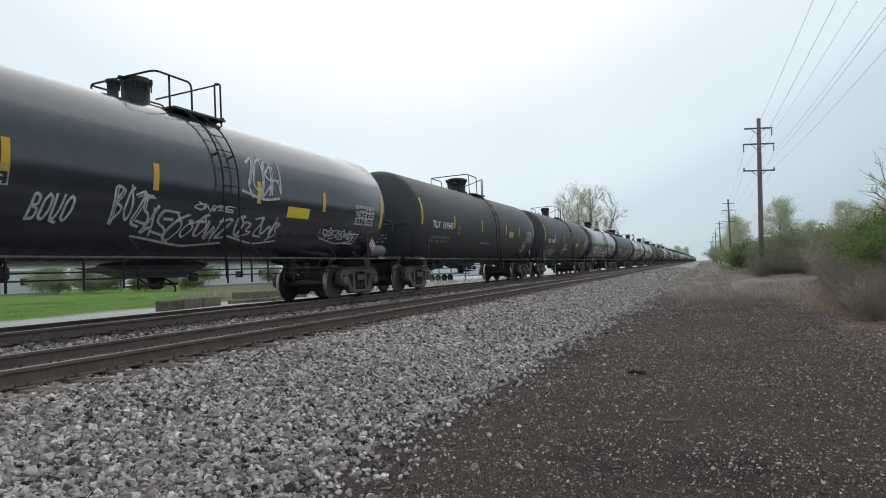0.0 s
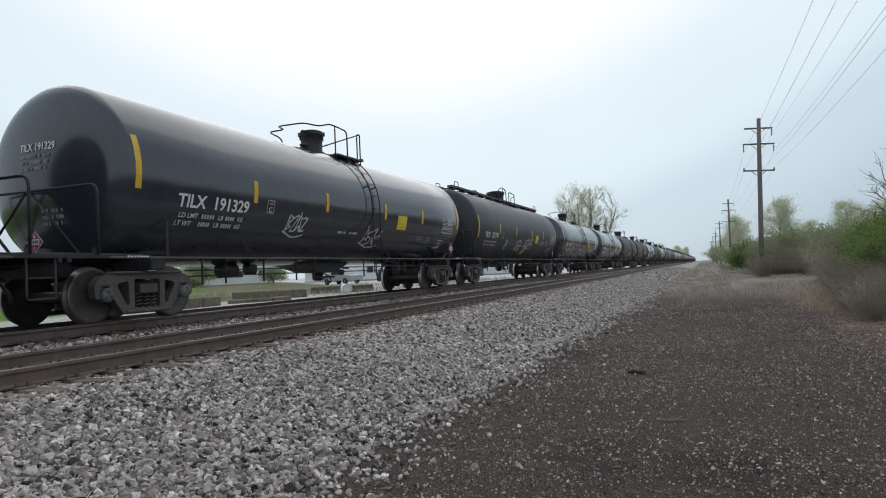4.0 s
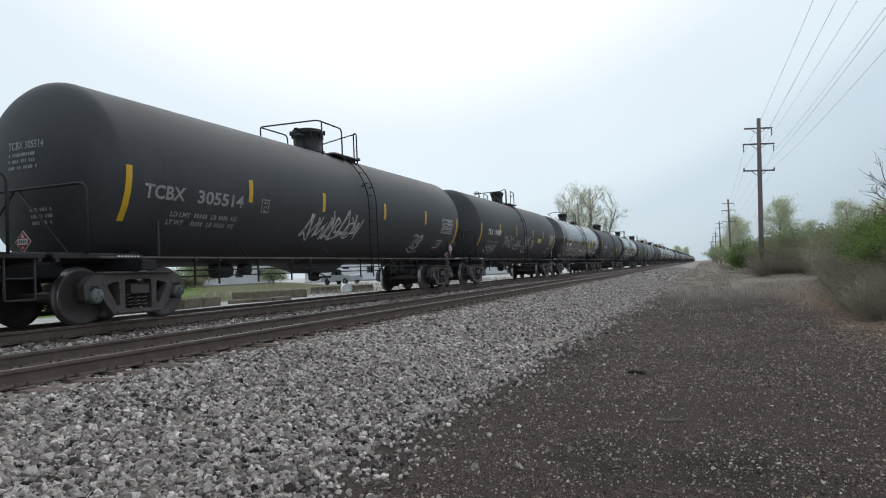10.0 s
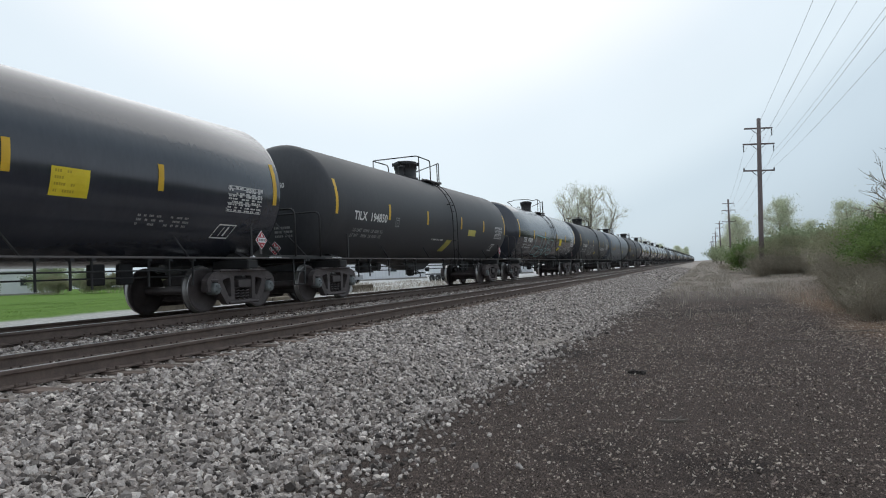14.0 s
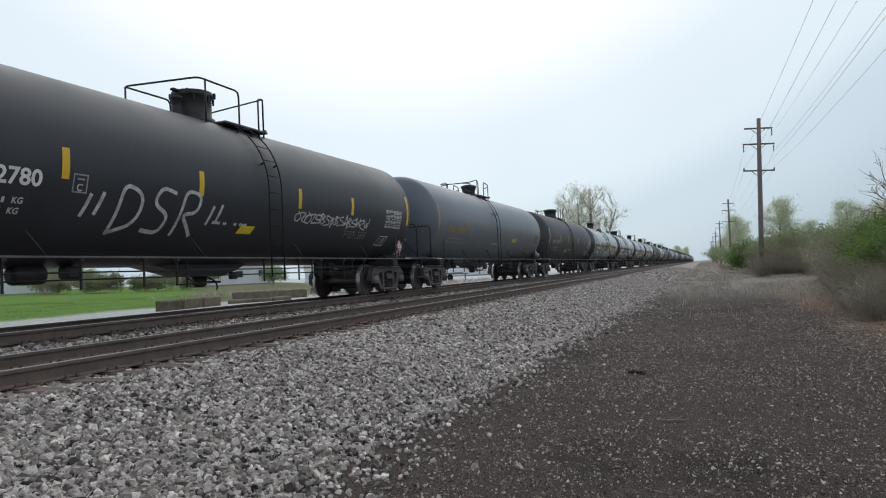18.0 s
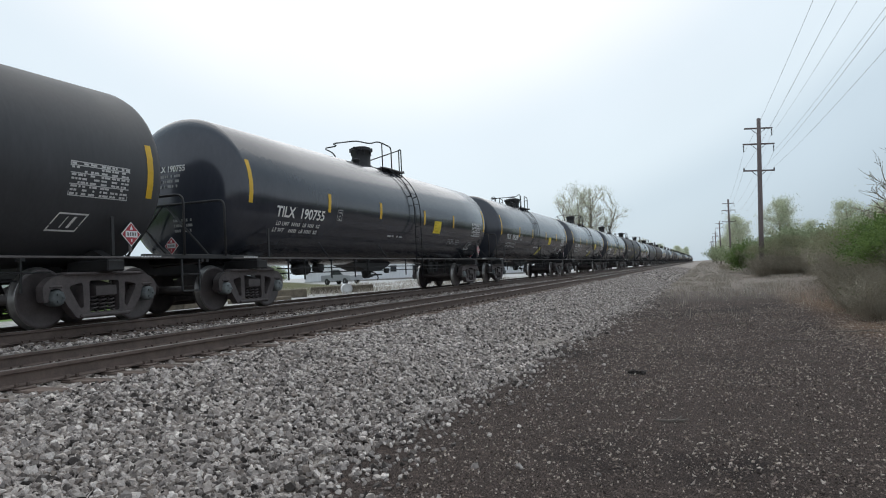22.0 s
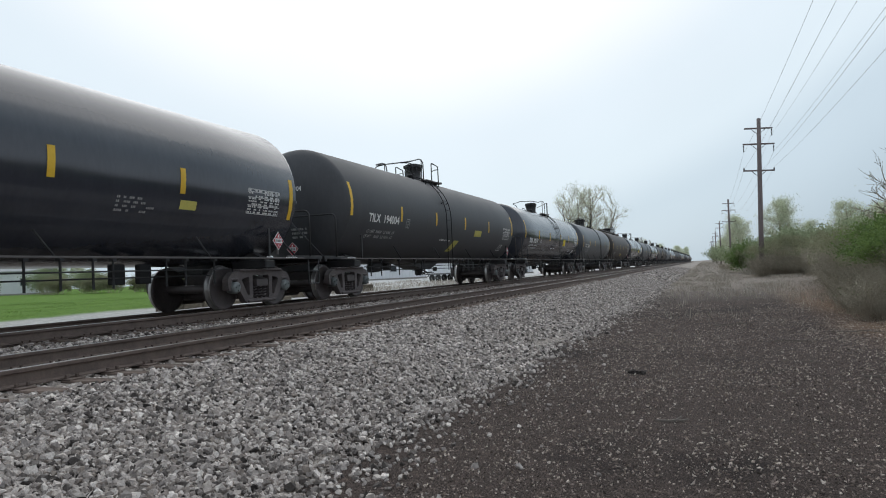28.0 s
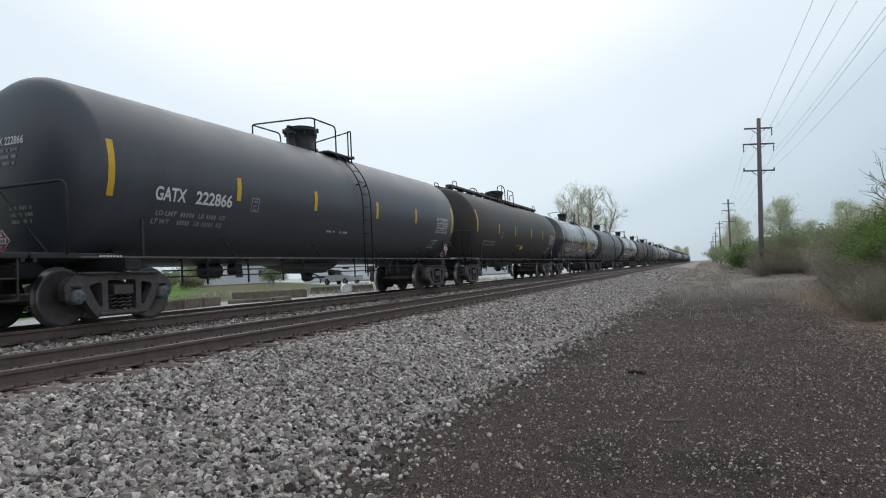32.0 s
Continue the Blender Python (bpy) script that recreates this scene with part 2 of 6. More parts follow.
class Shape:
    """Collects pieces of one part."""

    def __init__(self):
        self.v, self.f, self.smooth = [], [], []

    def add(self, vs, fs, smooth=False):
        k = len(self.v)
        self.v += [tuple(x) for x in vs]
        self.f += [tuple(i + k for i in f) for f in fs]
        self.smooth += [smooth] * len(fs)
        return self

    def box(self, c, s, m=None, chamfer=0.0):
        x, y, z = (a / 2 for a in s)
        if chamfer <= 0:
            vs = [Vector((sx * x, sy * y, sz * z)) for sx in (-1, 1) for sy in (-1, 1) for sz in (-1, 1)]
            fs = [(0, 1, 3, 2), (4, 6, 7, 5), (0, 4, 5, 1), (2, 3, 7, 6), (0, 2, 6, 4), (1, 5, 7, 3)]
        else:
            c2 = min(chamfer, x * 0.9, y * 0.9, z * 0.9)
            bm = bmesh.new()
            bmesh.ops.create_cube(bm, size=1.0)
            for v in bm.verts:
                v.co = Vector((v.co.x * 2 * x, v.co.y * 2 * y, v.co.z * 2 * z))
            bmesh.ops.bevel(bm, geom=bm.edges[:], offset=c2, segments=1, affect="EDGES")
            bm.verts.index_update()
            vs = [v.co.copy() for v in bm.verts]
            fs = [tuple(v.index for v in f.verts) for f in bm.faces]
            bm.free()
        if m is not None:
            vs = [m @ v for v in vs]
        c = Vector(c)
        return self.add([v + c for v in vs], fs)

    def tube(self, pts, r, seg=8, closed=False):
        pts = [Vector(p) for p in pts]
        n = len(pts)
        vs, fs = [], []
        side = None
        for i, p in enumerate(pts):
            a = pts[(i - 1) % n] if closed or i else pts[0]
            b = pts[(i + 1) % n] if closed or i < n - 1 else pts[-1]
            d = (b - a).normalized()
            if side is None:
                side = d.orthogonal().normalized()
            side = (side - d * side.dot(d)).normalized()
            other = d.cross(side)
            rr = r[i] if isinstance(r, (list, tuple)) else r
            for k in range(seg):
                w = 2 * math.pi * k / seg
                vs.append(p + (side * math.cos(w) + other * math.sin(w)) * rr)
        for i in range(n if closed else n - 1):
            j = (i + 1) % n
            for k in range(seg):
                l = (k + 1) % seg
                fs.append((i * seg + k, i * seg + l, j * seg + l, j * seg + k))
        self.add(vs, fs, True)
        if not closed:
            self.f += [tuple(len(self.v) - len(vs) + k for k in reversed(range(seg))), tuple(len(self.v) - seg + k for k in range(seg))]
            self.smooth += [False, False]
        return self

    def lathe(self, prof, axis, at=(0, 0, 0), seg=24, smooth=True):
        """prof: rows of (along the axis, radius)."""
        vs, fs = [], []
        for s, r in prof:
            for k in range(seg):
                w = 2 * math.pi * k / seg
                c, d = r * math.cos(w), r * math.sin(w)
                vs.append({"x": (s, c, d), "y": (d, s, c), "z": (c, d, s)}[axis])
        for i in range(len(prof) - 1):
            for k in range(seg):
                l = (k + 1) % seg
                fs.append((i * seg + k, (i + 1) * seg + k, (i + 1) * seg + l, i * seg + l)[::-1])
        fs.append(tuple(range(seg))[::-1])
        fs.append(tuple((len(prof) - 1) * seg + k for k in range(seg)))
        self.add([Vector(v) + Vector(at) for v in vs], fs, smooth)
        self.smooth[-1] = self.smooth[-2] = False
        return self

    def prism(self, poly, axis, lo, hi):
        """A flat outline pushed along an axis. The outline is in the other two axes, in order."""
        n = len(poly)
        vs = []
        for s in (lo, hi):
            for a, b in poly:
                vs.append({"x": (s, a, b), "y": (a, s, b), "z": (a, b, s)}[axis])
        fs = [tuple(range(n)), tuple(reversed(range(n, 2 * n)))]
        fs += [(i, i + n, (i + 1) % n + n, (i + 1) % n) for i in range(n)]
        return self.add(vs, fs)

    def mesh(self, name, material):
        me = bpy.data.meshes.new(name)
        me.from_pydata(self.v, [], self.f)
        me.polygons.foreach_set("use_smooth", self.smooth)
        if material:
            me.materials.append(material)
        bm = bmesh.new()
        bm.from_mesh(me)
        bmesh.ops.recalc_face_normals(bm, faces=bm.faces[:])
        bm.to_mesh(me)
        bm.free()
        me.update()
        return me


def arc(pts, r=0.08, n=3):
    """Rounds the inner corners of a polyline."""
    pts = [Vector(p) for p in pts]
    out = [pts[0]]
    for a, b, c in zip(pts, pts[1:], pts[2:]):
        k = min(r, (a - b).length * 0.45, (c - b).length * 0.45)
        p, q = b + (a - b).normalized() * k, b + (c - b).normalized() * k
        for i in range(n + 1):
            u = i / n
            out.append((p * (1 - u) + b * u) * (1 - u) + (b * (1 - u) + q * u) * u)
    return out + [pts[-1]]


def part(name, shape, material, parent, label=""):
    """One mesh object under a thing or under a part."""
    me = shape if isinstance(shape, bpy.types.Mesh) else shape.mesh(name, material)
    ob = new(name, me)
    ob.parent = parent
    if label:
        tagged(ob, label)
    return ob


def thing(name, m, label, category, group="", kind=""):
    ob = new(name)
    ob.empty_display_size = 0.3
    ob.matrix_basis = m
    return tagged(ob, label, category, group, kind)


def setting(name, shape, material, label, category):
    ob = new(name, shape if isinstance(shape, bpy.types.Mesh) else shape.mesh(name, material))
    return tagged(ob, label, category, kind="structure")


def stuff_mesh(name, verts, faces, material):
    """One mesh from arrays of triangles or quads."""
    verts, faces = np.asarray(verts, np.float32), np.asarray(faces, np.int32)
    me = bpy.data.meshes.new(name)
    me.vertices.add(len(verts))
    me.vertices.foreach_set("co", verts.ravel())
    k = faces.shape[1]
    me.loops.add(faces.size)
    me.loops.foreach_set("vertex_index", faces.ravel())
    me.polygons.add(len(faces))
    me.polygons.foreach_set("loop_start", np.arange(len(faces), dtype=np.int32) * k)
    me.materials.append(material)
    me.polygons.foreach_set("use_smooth", np.zeros(len(faces), dtype=bool))
    me.update(calc_edges=True)
    return me


# ---- plan: the train runs along y on a track at x = XC, rail tops at z = 0 ----
XC, NEAR_XC, NEAR_Z, GAUGE = -10.18, -7.008, -0.158, 1.505
DIRT = -0.86


def ground_height(x, y):
    """Cross-section of the land: dirt by the camera, ballast shoulder, track beds, lawn beyond."""
    rows = ((-400, 0.3), (-120, 0.3), (-60, 0.0), (-30, -0.38), (-24, -0.5), (-19, -0.5), (-14.5, -0.75), (-12.6, -0.7), (-5.0, -0.9), (-3.3, DIRT), (3.2, DIRT), (6.0, DIRT + 0.1), (30, DIRT + 0.2), (400, DIRT + 0.2))
    for (a, za), (b, zb) in zip(rows, rows[1:]):
        if x <= b:
            return za + (zb - za) * max(0, (x - a) / (b - a))
    return rows[-1][1]


def relief(x, y):
    """Bumps in the dirt, and two shallow wheel ruts."""
    if not (-3.3 < x < 6 and -2 < y < 60):
        return 0.0
    z = 0.05 * noise.noise((x * 0.55, y * 0.3, 0)) + 0.012 * noise.noise((x * 1.9, y * 1.7, 4))
    for c in (-0.4, 1.2):
        z -= 0.03 * math.exp(-((x - c - 0.15 * math.sin(y * 0.2)) / 0.25) ** 2)
    return z


def ground_material():
    ma = bpy.data.materials.new("cinder_dirt_and_lawn")
    ma.use_nodes = True
    t = ma.node_tree
    b = t.nodes["Principled BSDF"]
    co = t.nodes.new("ShaderNodeTexCoord")
    sep = t.nodes.new("ShaderNodeSeparateXYZ")
    big = node(t, "ShaderNodeTexNoise", Scale=0.35, Detail=5.0, Roughness=0.6)
    mid = node(t, "ShaderNodeTexNoise", Scale=5.0, Detail=6.0, Roughness=0.65)
    fine = node(t, "ShaderNodeTexNoise", Scale=95.0, Detail=4.0, Roughness=0.75)
    for n in (big, mid, fine):
        t.links.new(co.outputs["Object"], n.inputs["Vector"])
    t.links.new(co.outputs["Object"], sep.inputs[0])

    def two(c1, c2, fac):
        m = t.nodes.new("ShaderNodeMix")
        m.data_type = "RGBA"
        for s, c in ((6, c1), (7, c2)):
            if isinstance(c, tuple):
                m.inputs[s].default_value = (*c, 1)
            else:
                t.links.new(c, m.inputs[s])
        t.links.new(fac, m.inputs[0])
        return m.outputs[2]

    def span(src, lo, hi):
        r = t.nodes.new("ShaderNodeMapRange")
        r.interpolation_type = "SMOOTHSTEP"
        r.inputs["From Min"].default_value, r.inputs["From Max"].default_value = lo, hi
        t.links.new(src, r.inputs["Value"])
        return r.outputs[0]

    def wavy(src, amount):
        a = t.nodes.new("ShaderNodeMath")
        a.operation = "MULTIPLY_ADD"
        t.links.new(big.outputs[0], a.inputs[0])
        a.inputs[1].default_value = amount
        t.links.new(src, a.inputs[2])
        return a.outputs[0]

    cinder = two((0.014, 0.0110, 0.0099), (0.222, 0.173, 0.153), span(fine.outputs[0], 0.38, 0.70))
    cinder = two(cinder, two((0.06, 0.045, 0.038), (0.27, 0.205, 0.172), span(fine.outputs[0], 0.36, 0.66)), span(mid.outputs[0], 0.52, 0.80))
    cinder = two(cinder, two((0.015, 0.0123, 0.0116), (0.105, 0.084, 0.078), span(fine.outputs[0], 0.38, 0.70)), span(big.outputs[0], 0.50, 0.66))
    leafy = two((0.068, 0.045, 0.032), (0.35, 0.24, 0.172), span(fine.outputs[0], 0.34, 0.68))
    x, y = sep.outputs["X"], sep.outputs["Y"]
    c = two(cinder, leafy, span(wavy(x, 1.6), 2.9, 4.2))
    dust = two((0.16, 0.135, 0.115), (0.38, 0.33, 0.29), span(mid.outputs[0], 0.35, 0.7))
    c = two(c, dust, span(wavy(y, 16.0), 30.0, 50.0))
    slope = t.nodes.new("ShaderNodeMath")
    slope.operation = "MULTIPLY_ADD"
    t.links.new(x, slope.inputs[0])
    slope.inputs[1].default_value = 1.15
    t.links.new(y, slope.inputs[2])
    lawn = two((0.075, 0.15, 0.025), (0.16, 0.27, 0.05), span(mid.outputs[0], 0.3, 0.7))
    scrub = two((0.10, 0.105, 0.052), (0.20, 0.195, 0.11), span(mid.outputs[0], 0.3, 0.7))
    field = two(lawn, scrub, span(wavy(slope.outputs[0], 8.0), 0.0, 7.0))
    lot = two((0.48, 0.475, 0.465), (0.64, 0.635, 0.62), span(mid.outputs[0], 0.3, 0.7))
    field = two(field, lot, span(wavy(slope.outputs[0], 5.0), 22.0, 26.0))
    chalk = two((0.36, 0.35, 0.33), (0.60, 0.59, 0.56), span(mid.outputs[0], 0.35, 0.7))
    away = t.nodes.new("ShaderNodeMath")
    away.operation = "MULTIPLY"
    away.inputs[1].default_value = -1.0
    t.links.new(x, away.inputs[0])
    left = two(chalk, field, span(wavy(away.outputs[0], 3.0), 25.0, 27.0))
    c = two(c, left, span(away.outputs[0], 13.0, 14.0))
    t.links.new(c, b.inputs["Base Color"])
    b.inputs["Roughness"].default_value = 0.95
    b.inputs["Specular IOR Level"].default_value = 0.1
    bu = t.nodes.new("ShaderNodeBump")
    bu.inputs["Strength"].default_value = 0.8
    bu.inputs["Distance"].default_value = 0.025
    t.links.new(fine.outputs[0], bu.inputs["Height"])
    t.links.new(bu.outputs[0], b.inputs["Normal"])
    return ma


def ground():
    xs = [-1500, -400, -250, -120, -90, -60, -45, -38, -30, -27, -24, -21, -19, -16.5, -14.5, -13.5, -12.6, -9, -6, -4.6, -3.8]
    xs += [-3.4 + 0.2 * i for i in range(34)] + [3.6, 4.2, 5, 6, 8, 11, 16, 30, 60, 120, 300, 1500]
    ys = [-1500, -300, -80, -30, -12, -6, -3] + [-1 + 0.25 * i for i in range(90)] + [22, 23, 24, 26, 28, 31, 35, 40, 46, 54, 64, 78, 95, 120, 160, 220, 320, 480, 700, 1100, 2000, 3000]
    ys = sorted(set(ys))
    s = Shape()
    vs = []
    for y in ys:
        for x in xs:
            z = ground_height(x, y)
            vs.append((x, y, z + relief(x, y)))
    n = len(xs)
    fs = [(j * n + i, j * n + i + 1, (j + 1) * n + i + 1, (j + 1) * n + i) for j in range(len(ys) - 1) for i in range(n - 1)]
    s.add(vs, fs, True)
    return setting("ground", s, ground_material(), "dark cinder dirt beside the track, lawn beyond", "ground")


ground()

RAIL_FAR, RAIL_BACK = 900.0, -60.0


def toe(y):
    """How far the ragged foot of the ballast wanders."""
    return -0.38 * max(0.0, min(1.0, (22.0 - y) / 10.0)) + 0.22 * noise.noise((3.1, y * 0.45, 1)) + 0.14 * noise.noise((7.7, y * 1.7, 2))


def bed():
    s = Shape()
    prof = [(-13.4, DIRT - 0.3), (-13.2, -0.62), (-12.4, -0.24), (-8.6, -0.24), (-8.35, -0.30), (-8.2, -0.36), (-5.35, -0.375), (-5.0, -0.40), (-3.6, -0.60), (-2.35, DIRT + 0.01), (-2.2, DIRT - 0.12), (-2.2, DIRT - 0.3)]
    ys = [RAIL_BACK, -10] + [0.4 * i for i in range(150)] + [60, 64, 70, 80, 95, 120, 160, 220, 320, 500, RAIL_FAR]
    n = len(prof)
    vs = [(x + (toe(y) if x > -3 and y < 150 else 0), y, z) for y in ys for x, z in prof]
    fs = [(j * n + i, (j + 1) * n + i, (j + 1) * n + i + 1, j * n + i + 1) for j in range(len(ys) - 1) for i in range(n - 1)]
    s.add(vs, fs)
    return setting("ballast_bed", s, BALLAST_BED, "bed of crushed grey stone under the tracks", "ballast")


bed()


def rail(name, x, z):
    prof = [(-0.07, -0.172), (0.07, -0.172), (0.07, -0.158), (0.016, -0.142), (0.009, -0.06), (0.012, -0.045), (0.036, -0.035), (0.036, -0.006), (0.028, 0), (-0.028, 0), (-0.036, -0.006), (-0.036, -0.035), (-0.012, -0.045), (-0.009, -0.06), (-0.016, -0.142), (-0.07, -0.158)]
    s = Shape().prism([(a + x, b + z) for a, b in prof], "y", RAIL_BACK, RAIL_FAR)
    ob = setting(name, s, RAIL_SIDE, "rust-brown steel rail with a worn bright head", "rail")
    top = Shape().box((x, (RAIL_FAR + RAIL_BACK) / 2, z + 0.0015), (0.05, RAIL_FAR - RAIL_BACK, 0.003))
    part("rail_head", top, RAIL_TOP, ob, "polished running surface")
    return ob


rail("rail_1", XC - GAUGE / 2, 0.0)
rail("rail_2", XC + GAUGE / 2, 0.0)
rail("rail_3", NEAR_XC - GAUGE / 2, NEAR_Z)
rail("rail_4", NEAR_XC + GAUGE / 2, NEAR_Z)

# ---- the tank cars ----
R_TANK, Z_TANK, HALF, HEAD = 1.575, 2.52, 7.86, 0.51


def on_tank(y, z, out=0.0):
    """A place on the camera side of the shell at that height."""
    dz = z - Z_TANK
    k = (R_TANK + out)
    return Vector((math.sqrt(max(k * k - dz * dz, 0)), y, z))


def tank_shell():
    s = Shape()
    head = [(math.sin(a) * HEAD, math.cos(a) * R_TANK) for a in np.linspace(0, math.pi / 2 - 0.03, 10)]
    prof = [(-HALF - d, r) for d, r in reversed(head)] + [(y + d, R_TANK + r) for y in (-5.3, -2.65, 0, 2.65, 5.3) for d, r in ((-0.10, 0.0), (-0.05, 0.0), (-0.025, 0.0), (-0.01, 0.0007), (0.01, 0.0007), (0.025, 0.0), (0.05, 0.0), (0.10, 0.0))] + [(HALF + d, r) for d, r in head]
    s.lathe(prof, "y", (0, 0, Z_TANK), 56)
    for k in (-1, 1):
        s.smooth[k] = True
    return s


def truck_side_frame(sx):
    """Cast side frame: an arched top member, two rounded triangular windows, the spring opening between."""
    bm = bmesh.new()

    def loop(pts, r=0.05):
        n = len(pts)
        out = []
        for i in range(n):
            a, b, c = (Vector(pts[(i + k) % n]) for k in (-1, 0, 1))
            k = min(r, (a - b).length * 0.45, (c - b).length * 0.45)
            p, q = b + (a - b).normalized() * k, b + (c - b).normalized() * k
            out += [p, (p + q) * 0.25 + b * 0.5, q]
        return out

    outer = loop([(-1.09, 0.40), (-1.11, 0.64), (-0.95, 0.78), (-0.5, 0.83), (0.5, 0.83), (0.95, 0.78), (1.11, 0.64), (1.09, 0.40), (1.01, 0.40), (0.99, 0.60), (0.79, 0.60), (0.74, 0.40), (0.52, 0.12), (-0.52, 0.12), (-0.74, 0.40), (-0.79, 0.60), (-0.99, 0.60), (-1.01, 0.40)], 0.06)
    holes = [loop([(k * 0.67, 0.63), (k * 0.41, 0.69), (k * 0.40, 0.29), (k * 0.46, 0.27)], 0.06) for k in (-1, 1)]
    holes.append(loop([(-0.29, 0.71), (0.29, 0.71), (0.29, 0.21), (-0.29, 0.21)], 0.04))
    for x in (0.93, 1.08):
        edges = []
        for ring in [outer] + holes:
            vs = [bm.verts.new((x, p.x, p.y)) for p in ring]
            edges += [bm.edges.new((vs[i], vs[(i + 1) % len(vs)])) for i in range(len(vs))]
        bmesh.ops.triangle_fill(bm, edges=edges, use_beauty=True)
    bm.verts.ensure_lookup_table()
    half = len(bm.verts) // 2
    start = 0
    for ring in [outer] + holes:
        n = len(ring)
        for i in range(n):
            a, b = start + i, start + (i + 1) % n
            bm.faces.new((bm.verts[a], bm.verts[b], bm.verts[b + half], bm.verts[a + half]))
        start += n
    bm.verts.index_update()
    s = Shape().add([v.co.copy() for v in bm.verts], [tuple(v.index for v in f.verts) for f in bm.faces])
    bm.free()
    # ribs along the top and bottom, and the jaw over each axle
    s.box((1.02, 0, 0.82), (0.22, 1.5, 0.05), chamfer=0.02)
    s.box((1.02, 0, 0.16), (0.22, 0.96, 0.06), chamfer=0.02)
    for k in (-1, 1):
        s.box((1.01, k * 0.889, 0.63), (0.18, 0.24, 0.05), chamfer=0.02)
    if sx < 0:
        s.v = [(-x, y, z) for x, y, z in s.v]
    return s


def spring_nest(sx):
    s = Shape()
    for y in (-0.16, 0.0, 0.16):
        n = 30
        s.tube([(sx * 1.0 + 0.065 * math.cos(i * 0.9), y + 0.065 * math.sin(i * 0.9), 0.215 + 0.26 * i / n) for i in range(n + 1)], 0.017, 5)
    return s


def wheelset():
    s = Shape()
    prof = [(0.0, 0.10), (0.0, 0.20), (0.03, 0.36), (0.0, 0.40), (0.0, 0.452), (0.015, 0.46), (0.085, 0.462), (0.10, 0.487), (0.13, 0.485), (0.135, 0.40), (0.10, 0.36), (0.12, 0.20), (0.16, 0.10)]
    for k in (-1, 1):
        s.lathe([(k * (0.80 - a), r) for a, r in prof], "x", (0, 0, 0), 36)
    s.lathe([(-0.95, 0.075), (-0.66, 0.09), (0.66, 0.09), (0.95, 0.075)], "x", (0, 0, 0), 16)
    return s


def bearing():
    s = Shape()
    for k in (-1, 1):
        s.lathe([(k * 0.94, 0.125), (k * 1.13, 0.125), (k * 1.15, 0.10), (k * 1.16, 0.04)], "x", (0, 0, 0), 8)
        for i in range(3):
            w = i * 2.0944
            s.box((k * 1.165, 0.06 * math.cos(w), 0.06 * math.sin(w)), (0.03, 0.032, 0.032))
    return s


def truck_bolster():
    s = Shape()
    s.prism([(-1.12, 0.47), (-1.12, 0.62), (-0.45, 0.80), (0.45, 0.80), (1.12, 0.62), (1.12, 0.47), (0.5, 0.40), (-0.5, 0.40)], "y", -0.2, 0.2)
    s.lathe([(0.80, 0.24), (0.93, 0.24)], "z", (0, 0, 0), 20)
    s.box((0, 0, 0.33), (1.70, 0.50, 0.24), chamfer=0.03)
    for k in (-1, 1):
        s.box((0, k * 0.5, 0.40), (1.5, 0.09, 0.14), chamfer=0.02)
    return s


def build_truck(car, y):
    t = part("truck", truck_bolster(), WHEEL_STEEL, car, "dusty cast steel truck with two axles")
    t.location = (0, y, 0)
    for sx in (1, -1):
        part("side_frame", truck_side_frame(sx), TRUCK_STEEL, t)
        part("spring_nest", spring_nest(sx), WHEEL_STEEL, t)
    for a in (-0.889, 0.889):
        w = part("wheelset", wheelset(), WHEEL_STEEL, t)
        w.location = (0, a, 0.46)
        b = bearing().mesh("bearing_cap", TRUCK_STEEL)
        # the caps belong to the axle that carries them
        bm = bmesh.new()
        bm.from_mesh(w.data)
        k = len(bm.faces)
        bm.from_mesh(b)
        bm.faces.ensure_lookup_table()
        for f in bm.faces[k:]:
            f.material_index = 1
        for f in bm.faces[:k]:
            c = f.calc_center_median()
            r = math.hypot(c.y, c.z)
            if 0.448 < r < 0.475 and abs(c.x) < 0.81:
                f.material_index = 2
        bm.to_mesh(w.data)
        bm.free()
        w.data.materials.append(CAP_STEEL)
        w.data.materials.append(TREAD_STEEL)
    return t


def ladder_path(y, out):
    pts = []
    for a in np.linspace(radians(72), radians(0), 12):
        pts.append((math.cos(a) * (R_TANK + out), y, Z_TANK + math.sin(a) * (R_TANK + out)))
    return pts + [(R_TANK + out, y, 1.6), (R_TANK + out, y, 0.66)]


def ladder():
    s = Shape()
    y0, w, out = 0.0, 0.46, 0.09
    for k in (-0.5, 0.5):
        s.tube(ladder_path(y0 + k * w, out), 0.016, 6)
    path = [Vector(p) for p in ladder_path(y0, out)]
    acc, last = 0.0, path[0]
    for a, b in zip(path, path[1:]):
        d = (b - a).length
        u = 0.0
        while acc + (d - u) >= 0.36:
            u += 0.36 - acc
            acc = 0.0
            p = a.lerp(b, u / d)
            s.tube([p - Vector((0, w / 2, 0)), p + Vector((0, w / 2, 0))], 0.010, 5)
        acc += d - u
    for ang in (55, 20):
        a = radians(ang)
        for k in (-0.5, 0.5):
            s.tube([(math.cos(a) * r, y0 + k * w, Z_TANK + math.sin(a) * r) for r in (R_TANK - 0.02, R_TANK + out)], 0.02, 5)
    return s


Z_TOP = Z_TANK + R_TANK


